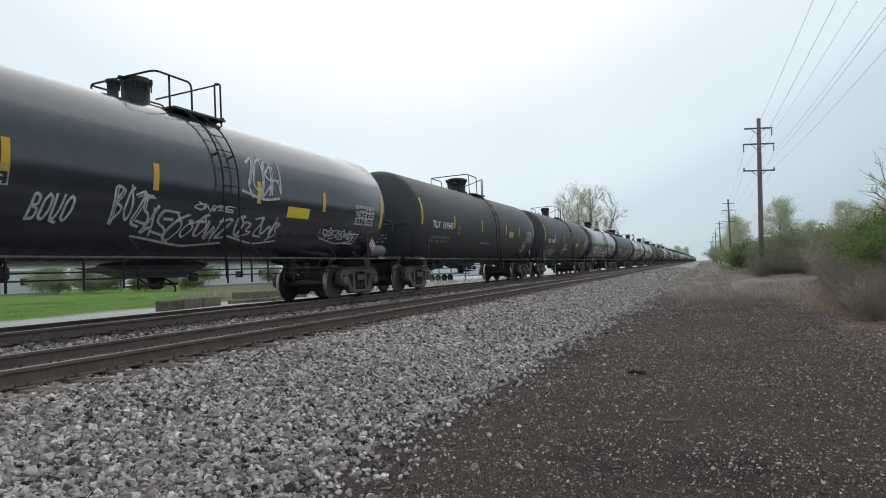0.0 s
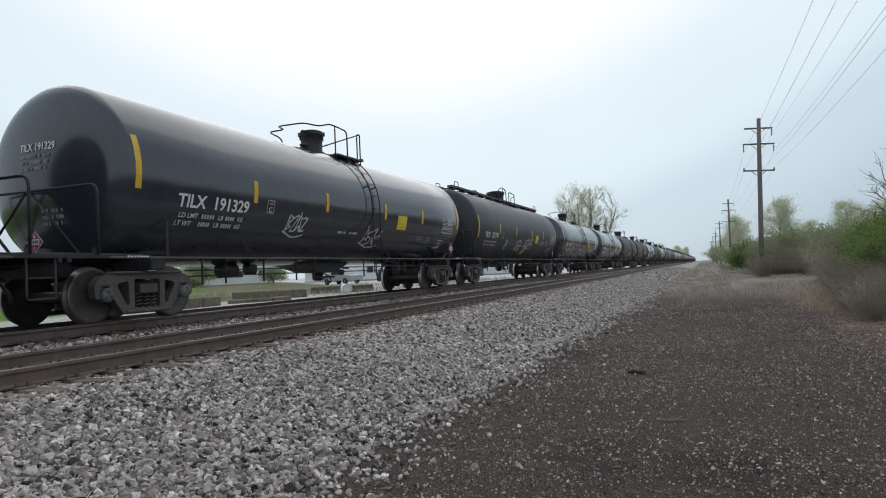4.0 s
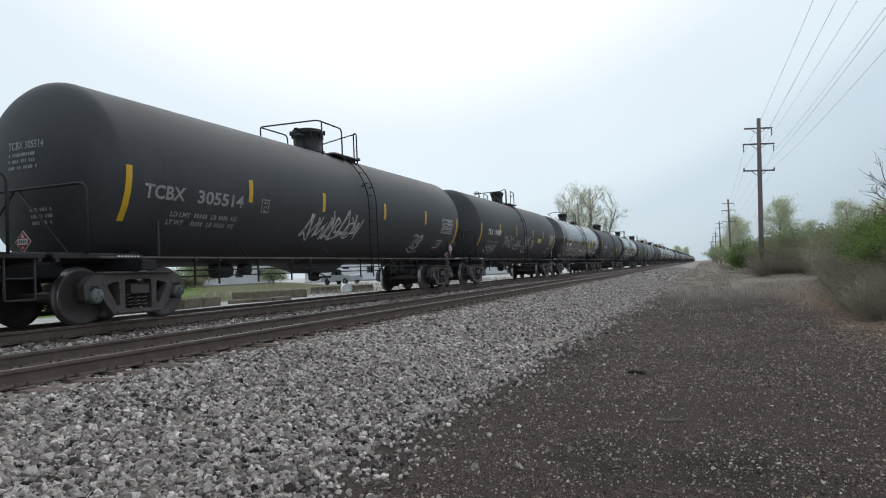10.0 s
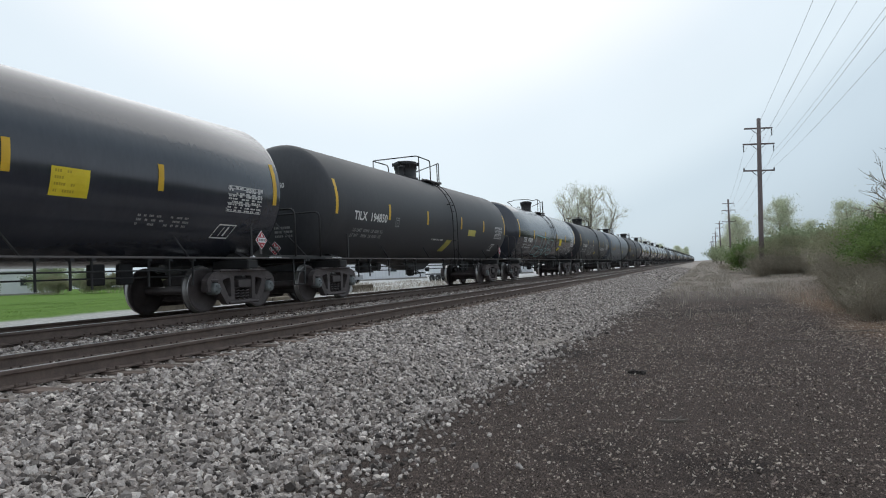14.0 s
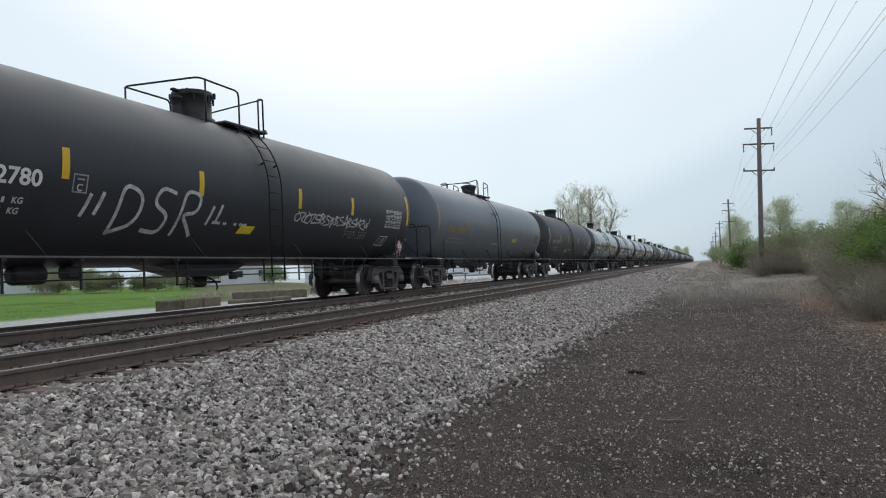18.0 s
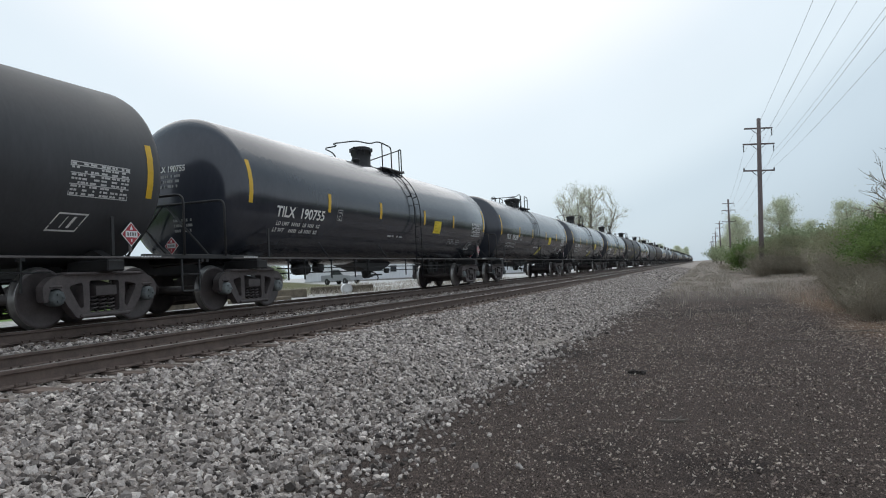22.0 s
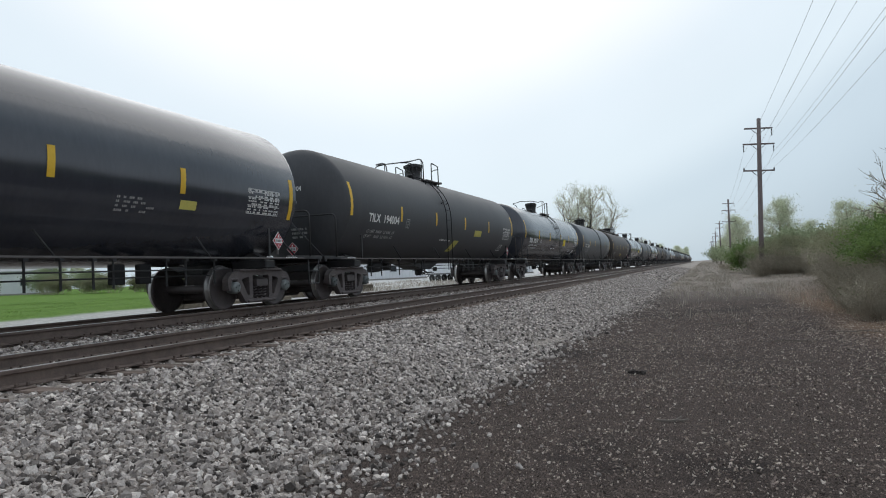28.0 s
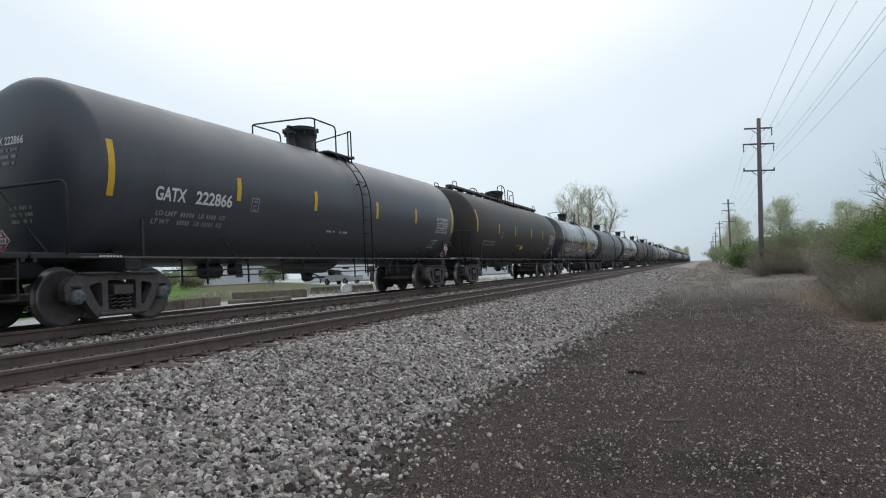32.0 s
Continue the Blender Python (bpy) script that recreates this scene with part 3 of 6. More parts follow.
def hatch():
    s = Shape()
    s.lathe([(Z_TOP - 0.12, 0.50), (Z_TOP + 0.03, 0.46), (Z_TOP + 0.05, 0.39), (Z_TOP + 0.48, 0.40), (Z_TOP + 0.51, 0.45), (Z_TOP + 0.57, 0.45)], "z", (0, 0.16, 0), 28)
    for i in range(8):
        w = i * math.pi / 4
        s.box((0.43 * math.cos(w), 0.16 + 0.43 * math.sin(w), Z_TOP + 0.44), (0.04, 0.04, 0.14), chamfer=0.008)
    return s


def hatch_lid():
    s = Shape()
    s.lathe([(Z_TOP + 0.57, 0.44), (Z_TOP + 0.62, 0.42), (Z_TOP + 0.66, 0.26)], "z", (0, 0.16, 0), 28)
    for i in range(4):
        w = i * math.pi / 2 + 0.5
        s.box((0.46 * math.cos(w), 0.16 + 0.46 * math.sin(w), Z_TOP + 0.55), (0.06, 0.06, 0.13), chamfer=0.015)
    s.box((0, -0.34, Z_TOP + 0.58), (0.1, 0.22, 0.05), chamfer=0.01)
    return s


def top_platform():
    s = Shape()
    for x in (-0.62, 0.62):
        s.box((x, 0.95, Z_TOP - 0.08), (0.42, 1.5, 0.045), chamfer=0.006)
        for y in (0.3, 1.55):
            s.box((x, y, Z_TOP - 0.18), (0.06, 0.06, 0.26))
        s.box((x, 1.6, Z_TOP - 0.07), (0.46, 0.05, 0.08))
    s.box((0, 0.72, Z_TOP + 0.03), (0.30, 0.85, 0.12), chamfer=0.04)
    return s


def relief_valve():
    s = Shape()
    s.lathe([(Z_TOP - 0.1, 0.15), (Z_TOP + 0.02, 0.15), (Z_TOP + 0.04, 0.10), (Z_TOP + 0.34, 0.10), (Z_TOP + 0.35, 0.125), (Z_TOP + 0.40, 0.125), (Z_TOP + 0.42, 0.07)], "z", (0.1, -0.44, 0), 16)
    s.box((0.1, -0.25, Z_TOP + 0.06), (0.10, 0.3, 0.08), chamfer=0.02)
    return s


def railing(style):
    """The bent tubes of the guard rail round the manway, one by one."""
    out = []

    def bent(points, radius, sides):
        out.append(Shape().tube(points, radius, sides))

    zb, zt = Z_TOP - 0.22, Z_TOP + 0.64
    x = 0.74
    if style == 0:
        # one rail wraps round the hatch and dips towards the far side
        bent(arc([(x, 0.88, zb), (x, 0.88, zt + 0.04), (x, 0.20, zt + 0.08), (x, -0.12, zt + 0.07), (x * 0.9, -0.5, zt - 0.05), (0.28, -0.66, zt + 0.06), (-0.62, -0.56, zt + 0.09), (-x, -0.06, zt + 0.10), (-1.1, -0.34, zt + 0.02), (-0.86, -0.06, zt - 0.12), (-x, 0.10, zb)], 0.16, 4), 0.021, 7)
        bent([(x, 0.20, zb), (x, 0.20, zt + 0.08)], 0.02, 6)
        bent([(0, 0.58, Z_TOP + 0.25), (x, 1.66, zt + 0.08)], 0.018, 6)
        bent(arc([(x, 1.48, zb), (x, 1.48, zt + 0.05), (x, 1.66, zt + 0.08), (x, 1.66, zb)], 0.06, 3), 0.02, 6)
        bent(arc([(-x, 0.88, zb), (-x, 0.88, zt - 0.2), (-x, 1.6, zt - 0.2), (-x, 1.6, zb)], 0.1, 3), 0.02, 6)
    elif style in (3, 4):
        # a plain loop: near side, across the front, back along the far side; shorter and lower in the second kind
        a, b, c, d = (-0.5, -0.95, -0.3, 0.0) if style == 3 else (-0.2, -0.3, 0.17, 0.17)
        bent(arc([(x, 0.78, zb), (x, 0.78, zt + 0.06 - d), (x, a, zt + 0.07 - d), (-0.8, b, zt - 0.02 - d), (-0.8, 0.36, zt - 0.02 - d), (-0.8, 0.4, zb)], 0.14, 4), 0.021, 7)
        bent([(-0.8, b + 0.05, zb), (-0.8, b + 0.05, zt - 0.02 - d)], 0.02, 6)
        bent([(x, c, zb), (x, c, zt + 0.07 - d)], 0.02, 6)
        bent([(0, 0.58, Z_TOP + 0.25), (x, 1.66, zt + 0.08)], 0.018, 6)
        bent(arc([(x, 1.48, zb), (x, 1.48, zt + 0.05), (x, 1.66, zt + 0.08), (x, 1.66, zb)], 0.06, 3), 0.02, 6)
        bent(arc([(-x, 0.88, zb), (-x, 0.88, zt - 0.2), (-x, 1.6, zt - 0.2), (-x, 1.6, zb)], 0.1, 3), 0.02, 6)
    elif style == 1:
        for k in (-1, 1):
            bent(arc([(0, -1.75, zt - 0.2), (k * x, -1.7, zt - 0.18), (k * x, -1.0, zt), (k * x, -0.68, zt - 0.08), (k * x, -0.68, zb)], 0.2, 4), 0.021, 7)
            bent(arc([(k * 0.4 * x, -1.75, zt - 0.2), (k * x, -1.68, zt - 0.24), (k * x, -1.65, zb)], 0.15, 3), 0.019, 6)
            bent([(k * x, -0.85, zb), (k * x, -0.85, zt)], 0.019, 6)
            bent(arc([(k * x, 0.12, zb), (k * x, 0.12, zt), (k * x, 0.8, zt - 0.06), (k * x, 0.8, zb)], 0.1, 4), 0.021, 7)
            bent([(k * x, 0.12, zt - 0.32), (k * x, 0.8, zt - 0.16)], 0.018, 6)
            bent(arc([(k * 0.5 * x, -1.5, zb + 0.1), (k * 0.5 * x, -1.5, zt - 0.42), (k * 0.5 * x, -0.7, zt - 0.48)], 0.1), 0.018, 6)
    else:
        for k in (-1, 1):
            bent(arc([(k * x, -1.8, zb), (k * x, -1.8, zt), (k * x, -1.0, zt + 0.14), (k * x, -0.42, zt + 0.02), (k * x, -0.42, zb)], 0.24, 4), 0.023, 7)
            bent([(k * x, -0.98, zb), (k * x, -0.98, zt + 0.12)], 0.021, 6)
            bent(arc([(k * x, 0.12, zb), (k * x, 0.12, zt), (k * x, 1.2, zt - 0.02), (k * x, 1.2, zb)], 0.12, 4), 0.023, 7)
            bent(arc([(k * x, 0.5, zb), (k * x, 0.5, zt - 0.26), (k * x, 1.2, zt - 0.16)], 0.15, 3), 0.02, 6)
    return out


def roof_walk():
    s = Shape()
    for x in (-0.32, 0.32):
        s.box((x, 0, Z_TOP + 0.12), (0.24, 15.4, 0.09))
    for i in range(12):
        s.box((0, -7.4 + i * 1.345, Z_TOP + 0.03), (0.9, 0.07, 0.12))
    for y in (-7.4, 7.4):
        for x in (-0.42, 0.42):
            s.tube(arc([(x, y, Z_TOP), (x, y, Z_TOP + 0.35), (x, y - math.copysign(0.5, y), Z_TOP + 0.35), (x, y - math.copysign(0.5, y), Z_TOP + 0.1)], 0.12), 0.018, 6)
    return s


Z_SILL = 1.06


def side_sill(k):
    s = Shape()
    s.box((k * 1.46, 0, Z_SILL), (0.05, 16.6, 0.034), chamfer=0.006)
    return s


def sill_bracket(k):
    return Shape().tube([(k * 1.46, 0.26, Z_SILL), (k * 1.31, 0.04, 1.46)], 0.016, 6)


def end_platform(e):
    s = Shape()
    y = e * 8.75
    s.box((0, y, 1.10), (2.95, 0.72, 0.05), chamfer=0.008)
    for k in (-1, 1):
        s.box((k * 1.44, e * 8.35, 1.08), (0.08, 1.5, 0.08), chamfer=0.01)
    s.box((0, e * 9.02, 1.05), (2.95, 0.07, 0.14), chamfer=0.01)
    return s


def end_rail(e):
    s = Shape()
    y, z = e * 8.53, 2.2
    s.tube(arc([(-1.5, y, 1.1), (-1.5, y, z), (1.5, y, z), (1.5, y, 1.1)], 0.16, 4), 0.024, 7)
    for k in (-1, 1):
        s.tube([(k * 0.06, y, z - 0.03), (k * 1.1, e * 8.53, 1.12)], 0.022, 6)
    return s


def corner_step(e, k):
    s = Shape()
    s.tube(arc([(k * 1.45, e * 8.95, 1.08), (k * 1.45, e * 8.95, 0.46), (k * 1.45, e * 8.5, 0.46), (k * 1.45, e * 8.5, 1.08)], 0.04), 0.018, 6)
    s.tube([(k * 1.45, e * 8.95, 0.76), (k * 1.45, e * 8.5, 0.76)], 0.016, 6)
    return s


def stub_sill(e):
    s = Shape()
    s.box((0, e * 7.75, 0.94), (0.45, 2.9, 0.34), chamfer=0.02)
    s.prism([(-0.95, 1.20), (-1.30, 1.02), (1.30, 1.02), (0.95, 1.20), (0, 0.98)], "y", e * 7.15 - 0.09, e * 7.15 + 0.09)
    for k in (-1, 1):
        s.box((k * 0.9, e * 7.15, 0.94), (0.9, 0.34, 0.18), chamfer=0.02)
        s.box((k * 1.42, e * 7.02, 1.40), (0.03, 0.06, 0.62), chamfer=0.005)
    return s


def coupler(e):
    s = Shape()
    s.box((0, e * 9.0, 0.86), (0.16, 0.45, 0.18), chamfer=0.03)
    s.box((e * 0.05, e * 9.14, 0.86), (0.34, 0.16, 0.28), chamfer=0.05)
    s.tube(arc([(0.25 * e, e * 8.9, 0.80), (0.3 * e, e * 9.1, 0.55), (0.18 * e, e * 9.2, 0.42)], 0.15), 0.03, 6)
    s.tube([(0.1, e * 9.1, 0.92), (1.35, e * 9.06, 0.98)], 0.016, 5)
    s.tube([(-0.1, e * 9.1, 0.92), (-1.35, e * 9.06, 0.98)], 0.016, 5)
    return s


def brake_wheel():
    s = Shape()
    c = Vector((-0.5, 9.04, 1.34))
    s.tube([c + Vector((0.22 * math.cos(i * math.pi / 10), 0, 0.22 * math.sin(i * math.pi / 10))) for i in range(20)], 0.02, 6, True)
    for i in range(3):
        w = i * math.pi / 3
        d = Vector((math.cos(w), 0, math.sin(w))) * 0.22
        s.tube([c - d, c + d], 0.014, 5)
    s.box(c - Vector((0, 0.12, 0)), (0.16, 0.14, 0.22), chamfer=0.03)
    s.tube([c - Vector((0, 0.1, 0.1)), c - Vector((0, 0.2, 0.6))], 0.015, 5)
    return s


def air_reservoir():
    s = Shape()
    s.lathe([(7.6, 0.06), (7.64, 0.14), (7.7, 0.165), (8.3, 0.165), (8.36, 0.14), (8.4, 0.06)], "y", (1.2, 0, 1.30), 18)
    return s


def bottom_outlet():
    s = Shape()
    s.prism([(-1.5, 0.98), (-0.9, 0.86), (-0.35, 0.74), (0.5, 0.72), (1.0, 0.84), (1.35, 0.98)], "x", -0.34, 0.34)
    s.lathe([(0.50, 0.09), (0.56, 0.15), (0.64, 0.15), (0.76, 0.18)], "z", (0, 0.2, 0), 16)
    s.tube(arc([(0.1, 0.30, 0.72), (0.3, 0.34, 0.62), (0.34, 0.36, 0.50), (0.30, 0.38, 0.44)], 0.08), 0.020, 6)
    s.tube(arc([(0.2, -0.55, 0.86), (0.45, -0.62, 0.66), (0.4, -0.2, 0.52), (0.3, 0.1, 0.60)], 0.2), 0.018, 5)
    s.tube([(0.55, -0.8, 1.0), (0.58, -0.82, 0.52)], 0.02, 5)
    s.box((0.3, 0.2, 0.60), (0.5, 0.05, 0.05), chamfer=0.01)
    s.box((0.45, 0.75, 0.72), (0.12, 0.22, 0.16), chamfer=0.03)
    return s


def brake_rod(i):
    s = Shape()
    x, z, y0, y1 = ((1.05, 0.84, -6.2, 6.2), (0.75, 0.73, -6.2, 6.2), (0.92, 0.58, -1.5, -0.55))[i]
    s.tube([(x, y0, z), (x, y1, z + 0.01)], 0.014, 6)
    return s


def rod_hanger():
    s = Shape()
    s.box((0.95, 0, 0.79), (0.03, 0.028, 0.46))
    s.box((0.95, 0, 1.05), (0.10, 0.08, 0.06))
    return s


def brake_cylinder():
    return Shape().lathe([(-4.3, 0.08), (-4.25, 0.16), (-3.75, 0.16), (-3.7, 0.08)], "y", (0.25, 0, 0.84), 12)


def brake_valve():
    return Shape().box((0.35, -3.3, 0.86), (0.26, 0.28, 0.22), chamfer=0.04)


def brake_lever(y):
    return Shape().box((0.7, y, 0.80), (0.12, 0.3, 0.36), chamfer=0.02)


def patch(y0, y1, z0, z1, skew=0.0, n=4, out=0.006):
    """A thin painted or taped field on the shell."""
    s = Shape()
    vs = []
    for i in range(n + 1):
        z = z0 + (z1 - z0) * i / n
        k = skew * i / n
        vs += [on_tank(y0 + k, z, out), on_tank(y1 + k, z, out)]
    return s.add(vs, [(2 * i, 2 * i + 1, 2 * i + 3, 2 * i + 2) for i in range(n)])


def bars(y0, y1, z0, rows, step=0.085, high=0.035, seed=1, out=0.007):
    """Lines of lettering too small to read: short plain bars in groups."""
    rnd = random.Random(seed)
    s = Shape()
    for r in range(rows):
        y = y0
        z = z0 - r * step
        while y < y1 - 0.08:
            for _ in range(rnd.randint(2, 5)):
                w = high * rnd.uniform(0.5, 0.9)
                s.add([on_tank(a, b, out) for a, b in ((y, z), (y + w, z), (y + w, z + high), (y, z + high))], [(0, 1, 2, 3)])
                y += w + high * 0.3
            y += rnd.choice((0.06, 0.08, 0.22))
    return s


def lettering(text, y0, z0, high, wide, material, name="reporting_mark", flat=False):
    """Words in the built-in font, bent onto the shell."""
    cu = bpy.data.curves.new("lettering", "FONT")
    cu.body = text
    cu.size = 1.0
    cu.offset = 0.026
    cu.resolution_u = 3
    ob = bpy.data.objects.new("lettering", cu)
    scene.collection.objects.link(ob)
    bpy.context.view_layer.update()
    me = bpy.data.meshes.new_from_object(ob.evaluated_get(bpy.context.evaluated_depsgraph_get()))
    bpy.data.objects.remove(ob)
    bpy.data.curves.remove(cu)
    me.name = name
    xs = [v.co.x for v in me.vertices]
    ys = [v.co.y for v in me.vertices]
    w, h = max(xs) - min(xs), 0.73
    bm = bmesh.new()
    bm.from_mesh(me)
    for k in (0.2, 0.4, 0.6):
        bmesh.ops.bisect_plane(bm, geom=bm.verts[:] + bm.edges[:] + bm.faces[:], plane_co=(0, k, 0), plane_no=(0, 1, 0))
    for v in bm.verts:
        if flat:
            v.co = ((v.co.x - min(xs)) / w * wide, v.co.y / h * high, 0)
        else:
            v.co = on_tank(y0 + (v.co.x - min(xs)) / w * wide, z0 + v.co.y / h * high, 0.008)
    bm.to_mesh(me)
    bm.free()
    me.materials.clear()
    me.materials.append(material)
    return me


GLYPHS = (
    ((0.1, 0.0), (0.15, 1.0), (0.7, 0.8), (0.2, 0.5), (0.8, 0.3), (0.1, 0.05)),
    ((0.8, 0.9), (0.2, 0.8), (0.1, 0.2), (0.6, 0.0), (0.9, 0.5), (0.5, 0.95)),
    ((0.0, 1.0), (0.25, 0.0), (0.5, 0.8), (0.75, 0.0), (1.0, 1.0)),
    ((0.9, 0.9), (0.2, 0.95), (0.1, 0.55), (0.8, 0.45), (0.8, 0.1), (0.0, 0.05)),
    ((0.1, 1.0), (0.1, 0.0), (0.15, 0.5), (0.8, 0.6), (0.85, 0.0), (0.9, 1.0)),
    ((0.5, 1.1), (0.1, 0.0), (0.5, 0.35), (0.95, 0.0), (0.5, 1.1)),
    ((0.0, 0.9), (0.95, 1.0), (0.1, 0.1), (1.0, 0.0)),
)


def ribbon(s, line, r, lift=0.006):
    """A flat sprayed line, laid on the shell."""
    bends = arc([Vector((a, b, 0)) for a, b in line], 0.22, 4)
    line = bends[:1]
    for p, q in zip(bends, bends[1:]):
        # short steps, so that the line follows the round shell
        n = max(1, int(abs(q.y - p.y) / 0.06) + 1)
        line += [p.lerp(q, (k + 1) / n) for k in range(n)]
    for p, q in zip(line, line[1:]):
        d = q - p
        if d.length < 1e-4:
            continue
        d = d.normalized()
        o = Vector((-d.y, d.x, 0)) * r
        e = d * r * 0.5
        s.add([on_tank(v.x, v.y, lift) for v in (p - o - e, q - o + e, q + o + e, p + o - e)], [(0, 1, 2, 3)])


def scrawl(y0, y1, z0, z1, seed, loops=7, r=0.016):
    """A sprayed tag with no readable letters."""
    rnd = random.Random(seed)
    s = Shape()
    w, h = (y1 - y0) / loops, z1 - z0
    lean = rnd.uniform(-0.1, 0.25) * h
    for i in range(loops):
        g = rnd.choice(GLYPHS)
        k = rnd.uniform(1.1, 1.7)
        g = [(a + rnd.uniform(-0.16, 0.16), b + rnd.uniform(-0.14, 0.14)) for a, b in g]
        drop = rnd.uniform(-0.06, 0.1) * h
        stroke = [(y0 + (i + (a - 0.5) * k + 0.5) * w + lean * b, z0 + drop + h * 0.92 * b) for a, b in g]
        ribbon(s, stroke, r, 0.006 + 0.0004 * (i % 4))
        if rnd.random() < 0.7:
            dy, dz = rnd.uniform(0.02, 0.06) * h + 0.02, rnd.uniform(-0.06, 0.04) * h
            ribbon(s, [(a + dy, b + dz) for a, b in stroke[:rnd.randint(3, 4)]], r * 0.55, 0.008 + 0.0003 * (i % 4))
    if rnd.random() < 0.6:
        ribbon(s, [(y0 - 0.1, z0 + 0.02), (y0 + (y1 - y0) * 0.55, z0 - 0.12), (y1 + 0.05, z0 - 0.04)], r, 0.008)
    return s


STROKES = {
    "A": (((0.0, 0.0), (0.5, 1.0), (1.0, 0.0)), ((0.2, 0.4), (0.8, 0.4))),
    "B": (((0.1, 0.0), (0.1, 1.0), (0.8, 0.9), (0.75, 0.55), (0.15, 0.5), (0.95, 0.4), (0.85, 0.02), (0.1, 0.0)),),
    "D": (((0.1, 0.0), (0.1, 1.0), (0.9, 0.8), (0.9, 0.2), (0.1, 0.0)),),
    "E": (((0.9, 1.0), (0.1, 1.0), (0.1, 0.0), (0.9, 0.0)), ((0.1, 0.5), (0.7, 0.5))),
    "K": (((0.1, 0.0), (0.1, 1.0)), ((0.9, 1.0), (0.15, 0.45), (0.95, 0.0))),
    "M": (((0.0, 0.0), (0.15, 1.0), (0.5, 0.35), (0.85, 1.0), (1.0, 0.0)),),
    "N": (((0.1, 0.0), (0.1, 1.0), (0.9, 0.0), (0.9, 1.0)),),
    "O": (((0.5, 1.0), (0.05, 0.75), (0.1, 0.1), (0.6, 0.0), (0.95, 0.4), (0.85, 0.9), (0.45, 1.0)),),
    "R": (((0.1, 0.0), (0.1, 1.0), (0.85, 0.9), (0.8, 0.5), (0.15, 0.45), (0.95, 0.0)),),
    "S": (((0.9, 0.9), (0.3, 1.0), (0.1, 0.65), (0.85, 0.4), (0.75, 0.03), (0.05, 0.08)),),
    "T": (((0.0, 1.0), (1.0, 1.0)), ((0.5, 1.0), (0.5, 0.0))),
    "V": (((0.0, 1.0), (0.15, 0.1), (0.55, 0.0), (0.8, 0.3), (0.9, 1.0)), ((0.2, 0.0), (1.0, -0.1))),
    '"': (((0.3, 0.7), (0.2, 0.3)), ((0.7, 0.75), (0.6, 0.35))),
}


def word_tag(y0, y1, z0, z1, word, r):
    """A short sprayed word in single strokes."""
    rnd = random.Random(len(word))
    s = Shape()
    w, h = (y1 - y0) / len(word), z1 - z0
    for i, c in enumerate(word):
        drop = rnd.uniform(-0.05, 0.05) * h
        for k, g in enumerate(STROKES.get(c, ())):
            ribbon(s, [(y0 + (i + 0.06 + a * 0.82) * w + 0.12 * b * h, z0 + drop + h * b) for a, b in g], r, 0.006 + 0.0004 * (2 * i + k))
    return s


def outline_piece():
    """Large hollow shapes in thin sprayed outline."""
    s = Shape()
    y = -4.0
    ribbon(s, [(y, 2.42), (y + 1.2, 2.36), (y + 2.6, 2.33), (y + 3.0, 2.3)], 0.024)
    for a, lo in ((0.0, 1.72), (1.45, 1.66), (2.1, 1.5), (2.9, 1.72)):
        ribbon(s, [(y + a, 2.4 - a * 0.03), (y + a - 0.12, lo)], 0.02, 0.0065)
    for a, w, z, h in ((0.55, 0.85, 1.58, 0.24), (1.9, 0.75, 1.45, 0.22), (3.25, 0.36, 1.95, 0.42), (3.25, 0.09, 2.12, 0.11), (2.8, 0.35, 1.55, 0.2), (4.3, 0.5, 1.5, 0.16)):
        ribbon(s, [(y + a + w * math.cos(u * 0.5236), z + h * math.sin(u * 0.5236)) for u in range(13)], 0.017, 0.007)
    ribbon(s, [(y + 3.6, 2.24), (y + 4.55, 2.24), (y + 4.4, 1.72), (y + 3.8, 1.66)], 0.02, 0.0075)
    return s


def head_bars(e, x0, x1, z0, rows, seed):
    """Small lettering on the end of the tank."""
    rnd = random.Random(seed)
    s = Shape()

    def at(x, z):
        k = math.sqrt(max(1 - (x * x + (z - Z_TANK) ** 2) / R_TANK ** 2, 0))
        return Vector((x, e * (HALF + HEAD * k + 0.012), z))

    for r in range(rows):
        x, z, h = x0, z0 - r * 0.105, 0.055
        while x < x1 - 0.05:
            w = min(rnd.choice((0.03, 0.035, 0.04, 0.1)), x1 - x)
            s.add([at(x, z), at(x + w, z), at(x + w, z + h), at(x, z + h)], [(0, 1, 2, 3)])
            x += w + rnd.choice((0.015, 0.015, 0.06))
    return s


def head_lettering(text, ink):
    me = lettering(text, 0.0, 0.0, 1.0, 1.0, ink, "end_mark", flat=True)
    for v in me.vertices:
        x, z = -0.40 + v.co.x * 0.80, 2.90 + v.co.y * 0.13
        k = math.sqrt(max(1 - (x * x + (z - Z_TANK) ** 2) / R_TANK ** 2, 0))
        v.co = (x, -(HALF + HEAD * k + 0.012), z)
    return me


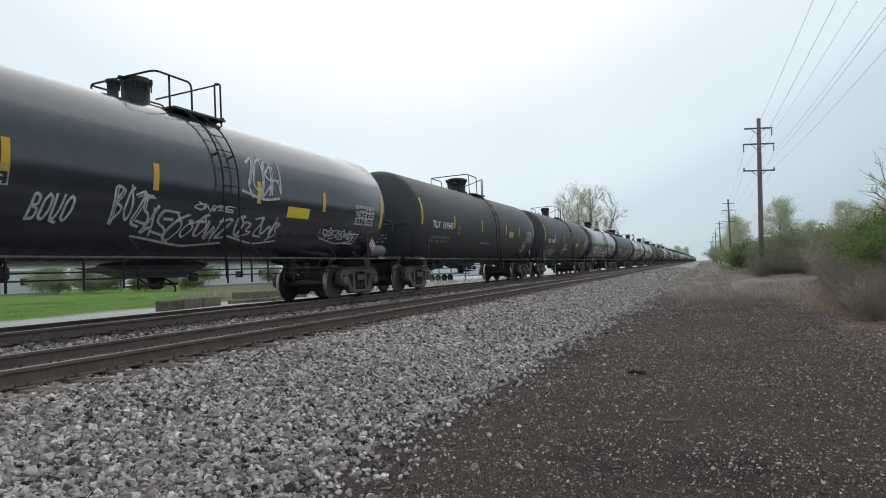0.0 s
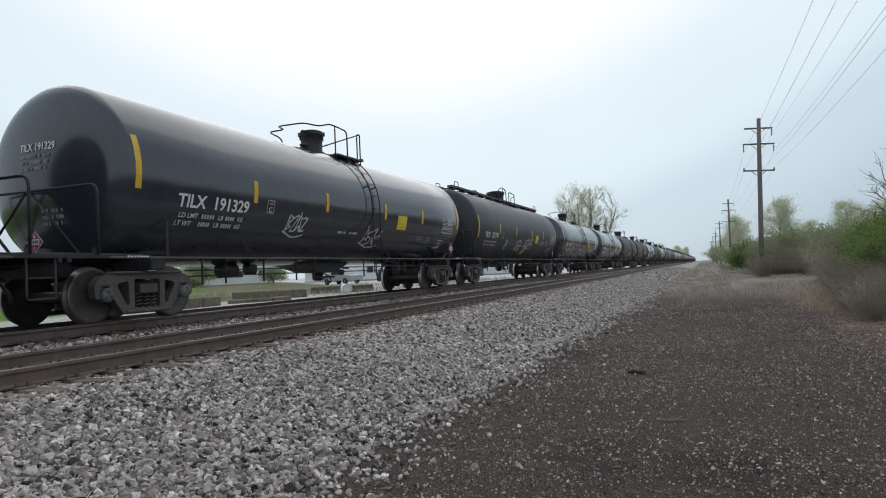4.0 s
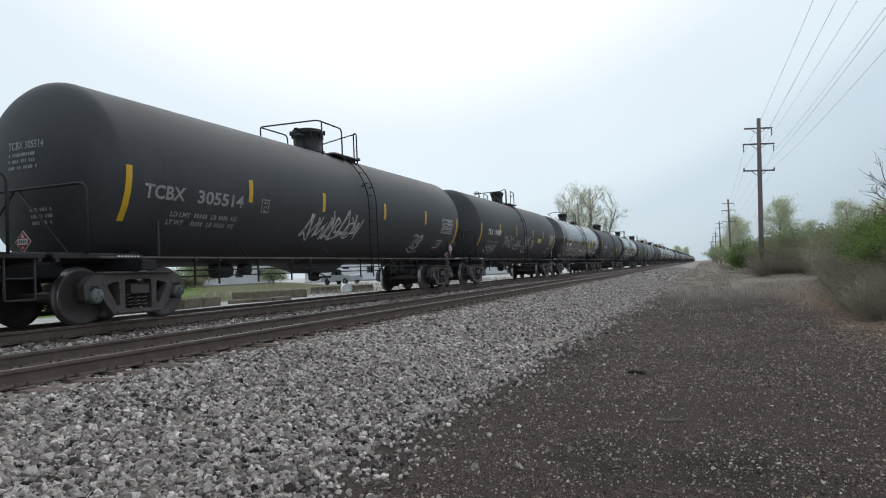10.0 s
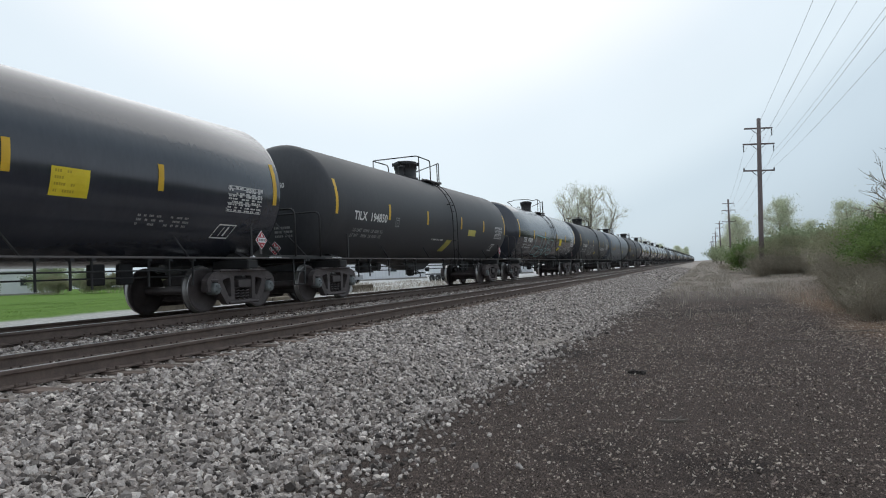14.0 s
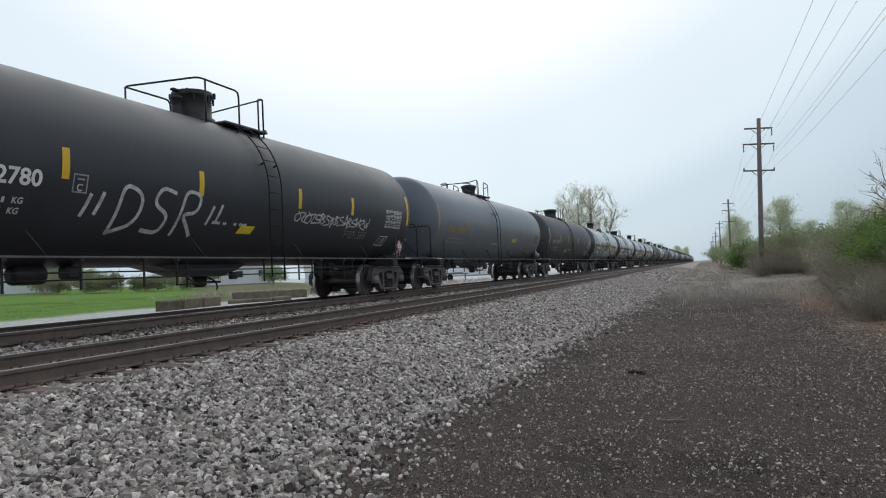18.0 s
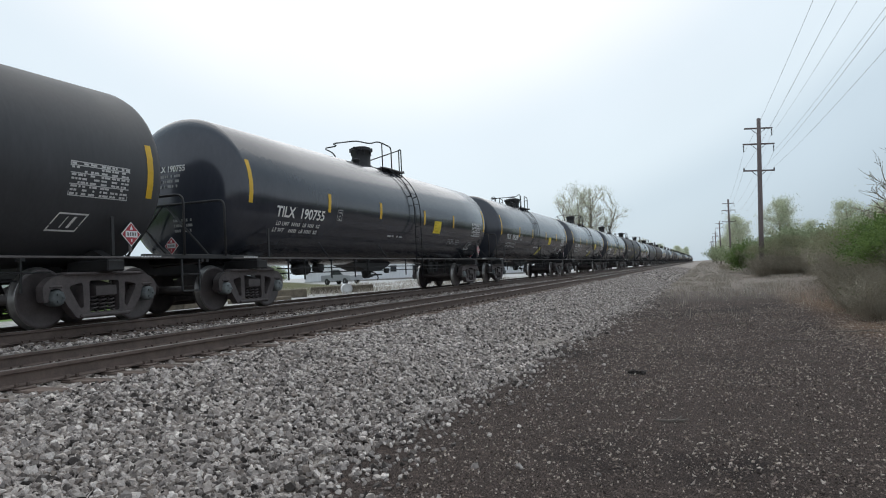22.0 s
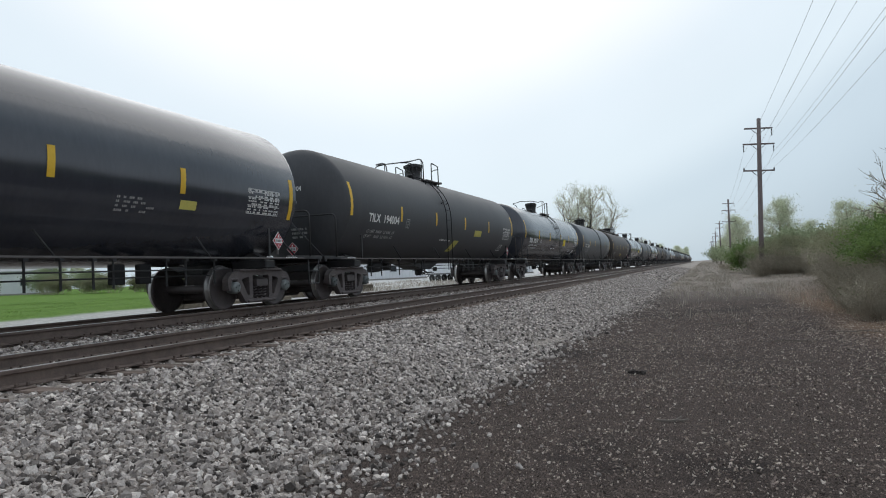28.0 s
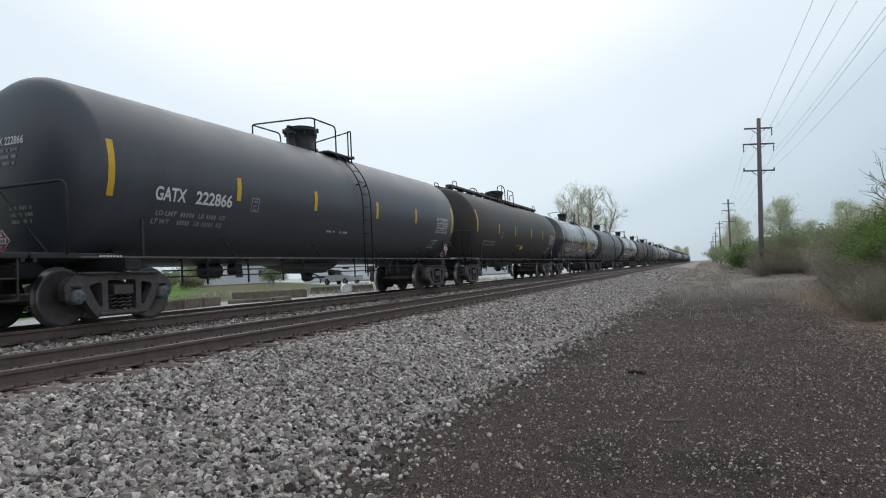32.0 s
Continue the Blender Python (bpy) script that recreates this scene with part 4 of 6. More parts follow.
def diamond(car, m, r):
    """A diamond placard on a holder, drawn in its own plane and laid by m: red field, white border, number band and flame."""
    def flat(outline, depth):
        q = Shape().prism(outline, "y", depth - 0.004, depth)
        q.v = [tuple(m @ Vector(v)) for v in q.v]
        return q

    p = part("hazard_placard", flat([(0, -r), (r, 0), (0, r), (-r, 0)], 0.0), PLACARD_WHITE, car, "red and white diamond placard")
    k = r * 0.90
    part("red_field", flat([(0, -k), (k, 0), (0, k), (-k, 0)], 0.006), PLACARD_RED, p)
    part("number_band", flat([(-r * 0.60, -r * 0.26), (r * 0.60, -r * 0.26), (r * 0.60, r * 0.26), (-r * 0.60, r * 0.26)], 0.012), PLACARD_WHITE, p)
    digits = Shape()
    for j in range(4):
        c = (j - 1.5) * r * 0.25
        digits.add(flat([(c - r * 0.07, -r * 0.14), (c + r * 0.07, -r * 0.14), (c + r * 0.07, r * 0.14), (c - r * 0.07, r * 0.14)], 0.017).v, [(3, 2, 1, 0), (4, 5, 6, 7), (0, 1, 5, 4), (1, 2, 6, 5), (2, 3, 7, 6), (3, 0, 4, 7)])
    tagged(part("number_bar", digits, TANK_GREY, p), kind="stuff")
    part("flame", flat([(-r * 0.16, r * 0.36), (r * 0.16, r * 0.36), (0.0, r * 0.72)], 0.012), PLACARD_WHITE, p)
    part("class_figure", flat([(-r * 0.06, -r * 0.62), (r * 0.06, -r * 0.62), (r * 0.06, -r * 0.40), (-r * 0.06, -r * 0.40)], 0.012), PLACARD_WHITE, p)
    back = Shape().box((0, -0.03, -r * 0.5), (0.06, 0.03, r * 1.9))
    back.v = [tuple(m @ Vector(v)) for v in back.v]
    part("holder", back, FRAME_BLACK, p)


def placard(e, car):
    diamond(car, pose(0.25, e * 8.62, 1.36, 0, 0, 0 if e > 0 else 180), 0.18)


def side_placard(y, car):
    diamond(car, pose(on_tank(y, 1.68, 0.02).x, y, 1.45, 0, 0, -90), 0.205)


MARKS = (-7.76, -4.62, -1.74, 1.54, 4.32, 7.70)
# where a car's four middle strips stand apart from the usual
OWN_MARKS = {0: (-4.01, -1.34, 1.52, 4.13), 1: (-4.65, -1.26, 2.43, 4.84), 2: (-4.95, -1.99, 0.91, 3.61), 7: (-4.59, -1.71, 1.69, 4.79), 8: (-4.99, -2.05, 1.41, 3.88), 10: (-4.66, -1.68, 1.72, 4.53), 14: (-4.45, -1.66, 2.03, 4.7), 12: (-4.34, -1.47, 1.82, 4.32), 16: (-4.48, -1.68, 1.64, 4.6), 19: (-4.58, -1.66, 1.39, 4.48), 9: (-4.62, -1.74, 1.74, 4.52), 18: (-4.62, -1.74, 1.99, 4.62)}
# how much longer than the usual each car is behind its middle
LONGER = {0: -0.42, 1: 0.16, 4: 0.02, 5: 0.06, 6: 0.08, 7: 0.15, 8: -0.60, 9: 0.12, 11: 0.10, 12: 0.18, 13: 0.14, 14: 0.25, 15: 0.32, 16: 0.27, 18: 0.31, 19: 0.55, 20: 0.14}
# how far the strips at the ends sit below the usual height
LOWER = {0: 0.26, 4: 0.22, 7: 0.54, 8: 0.54, 12: 0.10, 13: 0.10, 14: 0.15, 18: 0.28, 21: 0.17}
# how far the lettering sits above the usual height
HIGHER = {1: 0.17, 2: 0.09, 4: 0.03, 7: 0.09, 8: 0.16, 10: 0.13, 12: 0.07, 13: 0.07, 14: 0.07, 16: 0.05, 19: 0.12, 21: 0.07}
SHARED = {}


def shared(key, make, material):
    if key not in SHARED:
        s = make()
        SHARED[key] = s.mesh(key[0] if isinstance(key, tuple) else key, material)
    return SHARED[key]


def base_car():
    car = thing("tank_car", Matrix(), "black tank car", "tank car", "tank cars of the train")
    tank = part("tank", tank_shell(), None, car)
    tank.data.materials.append(GLOSS_BLACK)
    h = part("hatch_housing", hatch(), RAILING, car)
    part("lid", hatch_lid(), RAILING, h)
    part("top_platform", top_platform(), FRAME_BLACK, car)
    part("relief_valve", relief_valve(), RAILING, car)
    for k in (1, -1):
        r = part("side_sill", side_sill(k), FRAME_BLACK, car)
        for y in (-4.9, -1.65, 1.65, 4.9):
            b = part("bracket", shared(("bracket", k), lambda: sill_bracket(k), RAILING), None, r)
            b.location = (0, y, 0)
    for e in (-1, 1):
        p = part("end_platform", end_platform(e), RAILING, car)
        part("handrail", end_rail(e), RAILING, p)
        for k in ((-1, 1) if e > 0 else (-1,)):
            part("corner_step", corner_step(e, k), RAILING, p)
        part("stub_sill", stub_sill(e), RAILING, car)
        part("coupler", coupler(e), WHEEL_STEEL, car)
        build_truck(car, e * 7.15)
    placard(-1, car)
    side_placard(7.46, car)
    part("brake_wheel", brake_wheel(), RAILING, car)
    part("bottom_outlet", bottom_outlet(), RAILING, car)
    part("brake_cylinder", brake_cylinder(), RAILING, car)
    part("brake_valve", brake_valve(), RAILING, car)
    for y in (3.9, 4.5):
        part("brake_lever", brake_lever(y), LADDER_BLACK, car)
    for i in range(3):
        part("brake_rod", brake_rod(i), RAILING, car)
    hang = rod_hanger().mesh("rod_hanger", RAILING)
    for y in (-5.6, -4.9, -3.6, -2.3, -1.5, 1.2, 2.0, 2.6, 3.2, 3.6, 4.8, 5.3, 5.8):
        o = part("rod_hanger", hang, None, car)
        o.location = (0, y, 0)
    return car


# front strip of each car along the track, at the clip's start
FRONT = [2.62, 20.72, 39.4, 57.6, 75.76, 94.04, 112.27, 130.67, 149.36, 167.39, 185.65, 203.95, 222.3, 240.71, 259.1, 277.53, 296.07, 314.44, 332.95, 351.56, 370.36, 388.73]
FRONT += [388.82 + 18.42 * i for i in range(1, 27)]
# paint, lettering, colour of the lettering, railing, walk on the roof, strips' colour, yellow panel, scrawls
G, S, F, B, N, L = GLOSS_BLACK, SATIN_BLACK, FADED_BLACK, BLUE_GREY, RUST_BROWN, SLATE_GREY
CARS = [
    (G, "", 0, 4, 0, 1, "wide", ((-3.58, -2.86, 1.62, 1.98, "BOVO"), (-2.1, -1.35, 1.62, 2.2, 4), (-1.45, 0.75, 1.42, 1.88, 5), (-0.3, 0.75, 1.95, 2.08, 41), (1.05, 2.2, 2.4, 3.25, 6), (0.95, 2.5, 1.5, 1.92, 7), (4.35, 5.9, 1.57, 1.80, 8))),
    (F, "TILX 191943", 0, 3, 0, 1, "high", ((5.7, 6.35, 1.62, 1.95, 9),)),
    (F, "TILX 194755", 0, 3, 0, 1, "wide", ((-6.9, -3.9, 1.35, 1.7, 11), (-1.75, -0.85, 1.55, 2.15, 12))),
    (G, "TILX 191329", 0, 0, 0, 1, "square", ((-3.3, -2.6, 1.66, 2.05, 42), (0.5, 1.5, 1.5, 1.9, 43))),
    (S, "TILX 351797", 0, 2, 1, 1, "square skew", ((-3.4, -3.05, 1.66, 2.0, 14), (-1.55, -0.5, 1.62, 2.03, 26), (0.2, 1.85, 1.74, 2.16, 15), (3.5, 5.6, 1.88, 2.08, "MKOR TEN"))),
    (G, "TILX 191370", 0, 0, 0, 1, "square", ((-4.0, -3.45, 1.37, 1.98, 18), (3.47, 4.25, 1.70, 2.02, 17),)),
    (G, "CTCX 730114", 0, 0, 0, 1, "square", ()),
    (F, "TCBX 305514", 1, 3, 0, 1, "", ((4.13, 4.87, 1.4, 1.87, 19), (-2.5, 0.2, 1.55, 2.2, 20),)),
    (F, "TILX 191889", 0, 1, 0, 1, "wide", ((-6.6, -5.0, 1.45, 1.65, 21), (-4.05, -2.5, 1.6, 2.2, 22), (-2.2, -1.05, 1.67, 2.05, 23), (-0.3, 0.65, 1.55, 2.25, 24), (1.2, 1.95, 1.7, 2.1, 25))),
    (G, "TILX 192097", 0, 0, 0, 1, "square", ()),
    (F, "TILX 194850", 0, 3, 0, 1, "wide skew", ()),
    (G, "TILX 192688", 0, 0, 0, 1, "square", ((-4.4, 0.4, 1.5, 2.4, 30),)),
    (S, "TILX 362780", 0, 3, 0, 1, "low", ((-4.13, -0.65, 1.45, 2.25, '"DSR"'), (1.7, 5.3, 1.88, 2.15, 32))),
    (B, "UTLX 200254", 2, 1, 0, 2, "", ()),
    (F, "CBTX 737939", 1, 1, 0, 1, "low", ()),
    (G, "TILX 190755", 0, 0, 0, 1, "square", ()),
    (G, "TILX 191249", 0, 1, 0, 1, "square skew", ()),
    (G, "TILX 192640", 0, 0, 0, 1, "square skew", ((3.0, 4.6, 1.7, 1.95, 37),)),
    (G, "TILX 193004", 0, 0, 0, 1, "small", ((-1.9, 0.2, 1.6, 2.3, 38),)),
    (F, "TILX 194004", 0, 1, 0, 1, "wide skew", ()),
    (G, "TILX 192114", 0, 0, 0, 1, "square", ()),
    (L, "GATX 222866", 0, 3, 0, 1, "", ()),
    (N, "", 0, 2, 1, 1, "low", ()),
    (G, "", 0, 0, 0, 1, "square", ()),
    (L, "", 0, 0, 0, 1, "", ()),
    (G, "", 0, 0, 0, 1, "square", ()),
]


def dress(car, i):
    paint, text, tone, style, walkway, strip, panel, tags = CARS[i] if i < len(CARS) else FAR[(i * 7) % len(FAR)]
    rnd = random.Random(100 + i)
    tank = [c for c in car.children if c.name.startswith("tank")][0]
    tank.material_slots[0].link = "OBJECT"
    tank.material_slots[0].material = paint
    for k, tube in enumerate(railing(style)):
        part("railing", shared(("railing", style, k), lambda: tube, RAILING), None, car)
    if i in (0, 13):
        part("air_reservoir", shared("air_reservoir", air_reservoir, TANK_GREY), None, car, "grey cylindrical air reservoir")
    lad = None if style == 2 else part("ladder", shared("ladder", ladder, LADDER_BLACK), None, car)
    if lad:
        lad.location = (0, (0.72, -0.69, 0.55, 0.72, 0.72)[style], 0)
    if style == 0:
        # a narrower manway than the other cars', its valve low beside it
        for o in car.children:
            if o.name.startswith("relief_valve"):
                o.location = (0, 0.05, -0.22)
            if o.name.startswith("hatch_housing"):
                o.location, o.scale = (0, 0.04, 0), (0.76, 0.76, 1)
    if style == 1:
        for o in car.children:
            if o.name.startswith("hatch_housing"):
                o.location, o.scale = ((0, -0.06, 0), (1, 1, 1)) if i == 14 else ((0, -0.02, 0), (0.74, 0.74, 1))
            elif o.name.startswith("top_platform"):
                o.location = (0, -0.75, 0)
            elif o.name.startswith("relief_valve"):
                o.location = (0, 0.0, -0.22)
    if i == 4:
        for o in car.children:
            if o.name.startswith("railing"):
                o.location = (0, 0, -0.10)
    if i == 13:
        # the manway lower and further back
        for o in car.children:
            if o.name.startswith("hatch_housing"):
                o.location = (0, 0.15, -0.12)
            elif o.name.startswith("railing"):
                o.location = (0, 0.12, -0.04)
    if i == 16:
        # a wider, lower manway, and the leading truck set back
        for o in car.children:
            if o.name.startswith("hatch_housing"):
                o.location, o.scale = (0, 0.06, -0.10), (0.95, 0.95, 1)
            elif o.name.startswith("truck") and o.location.y < 0:
                o.location.y += 0.2
    if i in (0, 2):
        # a narrower manway, set further forward with its gear
        lad.location.y -= 0.22
        for o in car.children:
            if o.name.startswith("hatch_housing"):
                o.location, o.scale = ((0, -0.28, -0.09), (0.66, 0.66, 1)) if i == 0 else ((0, -0.40, 0), (0.62, 0.62, 1))
            elif o.name.startswith("relief_valve"):
                o.location = (0, -0.38 if i == 0 else -0.42, -0.06 if i == 0 else 0.02)
            elif o.name.startswith(("railing", "top_platform")):
                o.location = (0, -0.24, 0)
    if i in (3, 9, 15, 16, 20):
        part("spill_streak", shared(("spill_streak", i % 2), lambda: spill(i % 2), GREY_MARK), None, car, "pale dried spill streaks below the manway")
    if walkway:
        part("roof_walk", shared("roof_walk", roof_walk, FRAME_BLACK), None, car, "full-length dark steel roof walk")
    strip_paint = GOLD_MARK if strip == 2 else YELLOW
    drop = LOWER.get(i, 0.0)
    for k, y in enumerate(MARKS):
        z0, z1 = (2.20 - drop, 3.10 - drop) if k in (0, 5) else (2.2, 2.66)
        if 0 < k < 5 and i in OWN_MARKS:
            y = OWN_MARKS[i][k - 1]
        part("reflective_strip", shared(("reflective_strip", y, z0, strip), lambda: patch(y - 0.065, y + 0.065, z0, z1), strip_paint), None, car)
    ink = (WHITE_MARK, GREY_MARK, GOLD_MARK)[tone]
    if text:
        part("end_mark", head_lettering(text, ink), None, car)
        mark, number = text.split()
        up, wide = HIGHER.get(i, 0.0), 1.30 if i == 7 else 1.0
        start = {7: -7.42, 12: -6.71, 19: -6.76}.get(i, -6.82)
        part("reporting_mark", lettering(mark, start, 1.985 + up, 0.235, 0.74 * wide, ink), None, car)
        part("car_number", lettering(number, start + (1.09 if i == 16 else 0.99) * wide, 1.985 + up, 0.235, 1.02 * wide, ink, "car_number"), None, car)
    faint = TABLE_WHITE if paint in (GLOSS_BLACK, SATIN_BLACK) else GREY_MARK
    for word, y, z, w in (("LD LMT", -6.72, 1.80, 0.50), ("LB", -5.66, 1.80, 0.15), ("KG", -5.08, 1.80, 0.16), ("LT WT", -6.76, 1.66, 0.42), ("LB", -5.72, 1.66, 0.15), ("KG", -5.10, 1.66, 0.16)):
        part("weight_word", words(word, y, z, 0.085, w, faint), None, car)
    for y0, y1, z in ((-6.12, -5.75, 1.80), (-5.44, -5.16, 1.80), (-6.14, -5.82, 1.66), (-5.50, -5.18, 1.66)):
        part("weight_number", shared(("weight_number", y0, z, faint.name), lambda: figures(y0, y1, z, 0.075), faint), None, car)
    part("class_letter", words("C", -4.13, 2.05, 0.11, 0.1, faint), None, car)
    part("test_lettering", shared(("test_lettering", i % 3), lambda: bars(-1.0, 0.1, 1.72, 1, 0.1, 0.05, 9 + i % 3), WHITE_MARK), None, car)
    if paint in (GLOSS_BLACK, SATIN_BLACK):
        tagged(part("safety_lettering", shared(("safety_lettering", i if i in (4, 18) else 0), lambda: bars(*((3.2, 3.95, 2.02, 4) if i == 18 else (-2.75, -1.75, 1.96, 4) if i == 4 else (4.15, 5.45, 1.76, 3)), 0.07, 0.036, 31), GREY_MARK), None, car), kind="stuff")
    part("class_stencil", shared("class_stencil", lambda: stencil_box(-4.2, 2.02, 0.26, 0.28), GREY_MARK), None, car)
    part("end_lettering", shared(("end_lettering", i % 3), lambda: head_bars(-1, -0.38, 0.32, 2.78, 3, i % 3), GREY_MARK), None, car)
    part("test_stencil", shared(("test_stencil", i % 2), lambda: head_bars(-1, 0.05, 0.55, 1.86, 3, 20 + i % 2), GREY_MARK), None, car)
    part("spec_table", shared("spec_table", lambda: spec_table(6.16, 7.26, 1.98, 2.48), TABLE_WHITE), None, car) if paint is not BLUE_GREY else part("spec_table", shared("dark_spec_table", lambda: spec_table(6.55, 7.2, 1.98, 2.34), RAILING), None, car)
    for o in car.children:
        if o.name.split(".")[0] in ("weight_number", "weight_word", "test_lettering", "test_stencil", "end_lettering", "spec_table", "class_stencil"):
            tagged(o, kind="stuff")
    if paint is not BLUE_GREY and i not in (5, 18):
        part("wreck_stencil", shared("wreck_stencil", lambda: wreck_box(6.0, 1.46, 0.52, 0.27, 0.12), WHITE_MARK), None, car)
    if paint is BLUE_GREY:
        part("yellow_panel", shared("old_yellow_panel", lambda: patch(2.1, 2.9, 1.88, 2.06, 0.08), DULL_YELLOW), None, car, "dulled yellow panel")
    tagged(part("sill_lettering", shared("sill_lettering", sill_letters, WHITE_MARK), None, car), kind="stuff")
    if "skew" in panel:
        part("yellow_panel", shared("skew_yellow_panel", lambda: patch(0.2, 0.74, 1.36, 1.76, 0.3), DULL_YELLOW), None, car, "slanted faded yellow panel")
        panel = panel.split()[0]
    if i == 11:
        part("yellow_panel", shared("small_yellow_panel", lambda: patch(2.15, 2.75, 1.62, 1.82, 0.12), YELLOW_PANEL), None, car, "small slanted yellow panel")
    if panel == "square":
        part("yellow_panel", shared("yellow_panel", lambda: patch(2.42, 3.08, 1.95, 2.37), YELLOW_PANEL), None, car, "yellow warning panel")
        ink_lines = part("panel_lettering", shared("panel_lettering", lambda: bars(2.48, 2.9, 2.29, 4, 0.095, 0.04, 3, 0.0095), PANEL_INK), None, car)
        tagged(ink_lines, kind="stuff")
    elif panel == "high":
        part("yellow_panel", shared(("high_yellow_panel", paint is FADED_BLACK), lambda: patch(3.02, 3.75, 2.10, 2.38), DULL_YELLOW if paint is FADED_BLACK else YELLOW_PANEL), None, car, "yellow warning panel")
    elif panel == "wide":
        part("yellow_panel", shared(("wide_yellow_panel", paint is FADED_BLACK), lambda: patch(2.6, 3.5, 1.98, 2.22), DULL_YELLOW if paint is FADED_BLACK else YELLOW_PANEL), None, car, "yellow warning panel")
    elif panel == "low":
        start = -2.17 if i == 14 else -0.17
        part("yellow_panel", shared(("low_yellow_panel", start), lambda: patch(start, start + 0.47, 1.57, 1.73, 0.06), YELLOW_PANEL), None, car, "small low yellow panel")
    elif panel == "small":
        part("yellow_panel", shared("rear_yellow_panel", lambda: patch(4.6, 5.02, 1.93, 2.09), DULL_YELLOW), None, car, "small dulled yellow panel")
    for y0, y1, z0, z1, seed in tags:
        ink = SPRAY_TEAL if seed == 30 else SPRAY_TAN if seed == 38 else SPRAY_WHITE
        part("graffiti", outline_piece() if seed == 30 else word_tag(y0, y1, z0, z1, seed, 0.012 + 0.026 * (z1 - z0)) if isinstance(seed, str) else scrawl(y0, y1, z0, z1, seed, max(4, int((y1 - y0) / (0.14 + 0.30 * (z1 - z0)))), 0.011 + 0.017 * (z1 - z0)), ink, car, "looping sprayed graffiti")
    more = LONGER.get(i, 0.0)
    if more:
        lengthen(car, more)
    if i in (5, 16):
        for o in car.children:
            if o.name.startswith("spec_table"):
                o.location.y -= 0.54 if i == 5 else 0.27


def lengthen(car, more):
    """Moves all behind the middle of the car back, and stretches what runs its whole length."""
    for o in car.children:
        ys = [v.co.y for v in o.data.vertices]
        lo, hi = min(ys) + o.location.y, max(ys) + o.location.y
        if lo < -4.0 and hi > 4.0:
            o.scale.y = 1.0 + more / (hi - lo)
            o.location.y += more / 2 + (lo + hi) / 2 * (1.0 - o.scale.y)
        elif lo > 5.4:
            o.location.y += more


def spill(seed):
    """Dried drips that run down from the manway."""
    rnd = random.Random(40 + seed)
    s = Shape()
    for k in range(9):
        y = rnd.uniform(-0.5, 1.5)
        top = rnd.uniform(3.84, 3.93)
        long = rnd.uniform(0.04, 0.22)
        ribbon(s, [(y, top), (y + rnd.uniform(-0.02, 0.02), top - long * 0.5), (y + rnd.uniform(-0.03, 0.03), top - long)], rnd.uniform(0.006, 0.018), 0.006 + 0.0003 * k)
    return s


def wreck_box(y, z, w, h, skew):
    """A slanted box cut by two uprights."""
    s = Shape()
    t = 0.024
    for a, b, c, d in ((0, w, 0, t), (0, w, h - t, h), (0, t, 0, h), (w - t, w, 0, h), (w * 0.36, w * 0.40, h * 0.2, h * 0.8), (w * 0.58, w * 0.68, h * 0.2, h * 0.8)):
        s.add([on_tank(y + p + skew * q / h, z + q, 0.007) for p, q in ((a, c), (b, c), (b, d), (a, d))], [(0, 1, 2, 3)])
    return s


def words(text, y, z, high, wide, ink):
    key = ("words", text, y, z, ink.name)
    if key not in SHARED:
        SHARED[key] = lettering(text, y, z, high, wide, ink, "weight_word")
    return SHARED[key]


def figures(y0, y1, z, high):
    """Figures that cannot be read, as plain bars."""
    s = Shape()
    n = max(3, int((y1 - y0) / 0.062))
    for k in range(n):
        a = y0 + (y1 - y0) * k / n
        b = a + (y1 - y0) / n * 0.62
        s.add([on_tank(p, q, 0.007) for p, q in ((a, z), (b, z), (b, z + high), (a, z + high))], [(0, 1, 2, 3)])
    return s


def stencil_box(y, z, w, h, skew=0.0):
    s = Shape()
    t = 0.022
    for a, b, c, d in ((0, w, 0, t), (0, w, h - t, h), (0, t, 0, h), (w - t, w, 0, h), (w * 0.25, w * 0.75, h * 0.68, h * 0.78)):
        s.add([on_tank(y + p + skew * q / h, z + q, 0.007) for p, q in ((a, c), (b, c), (b, d), (a, d))], [(0, 1, 2, 3)])
    return s


def spec_table(y0, y1, z0, z1):
    """The tank's data: a ruled table of close lines of small figures."""
    rnd = random.Random(5)
    s = Shape()

    def field(a, b, c, d, out=0.007):
        s.add([on_tank(p, q, out) for p, q in ((a, c), (b, c), (b, d), (a, d))], [(0, 1, 2, 3)])

    rows = 9
    step = (z1 - z0) / rows
    for i in range(rows + 1):
        if i in (0, 3, 6, 8, 9):
            field(y0, y1, z0 + i * step - 0.006, z0 + i * step + 0.008)
    columns = [y0, y0 + (y1 - y0) * 0.30, y0 + (y1 - y0) * 0.48, y0 + (y1 - y0) * 0.66, y0 + (y1 - y0) * 0.83, y1]
    for i in range(rows):
        z = z0 + i * step
        for a, b in zip(columns, columns[1:]):
            y = a + 0.02
            while y < b - 0.05:
                w = min(rnd.choice((0.035, 0.05, 0.08, 0.11)), b - 0.012 - y)
                if rnd.random() < 0.86:
                    field(y, y + w, z + step * 0.24, z + step * 0.80, 0.0078)
                y += w + rnd.choice((0.012, 0.018, 0.03))
    for y in (y0, y1 - 0.012):
        field(y, y + 0.012, z0, z1, 0.0074)
    return s


def sill_letters():
    s = Shape()
    for e in (-1, 1):
        for j in range(7):
            s.box((1.495, e * 7.75 + (j - 3) * 0.065, 1.075), (0.004, 0.045, 0.026))
    return s


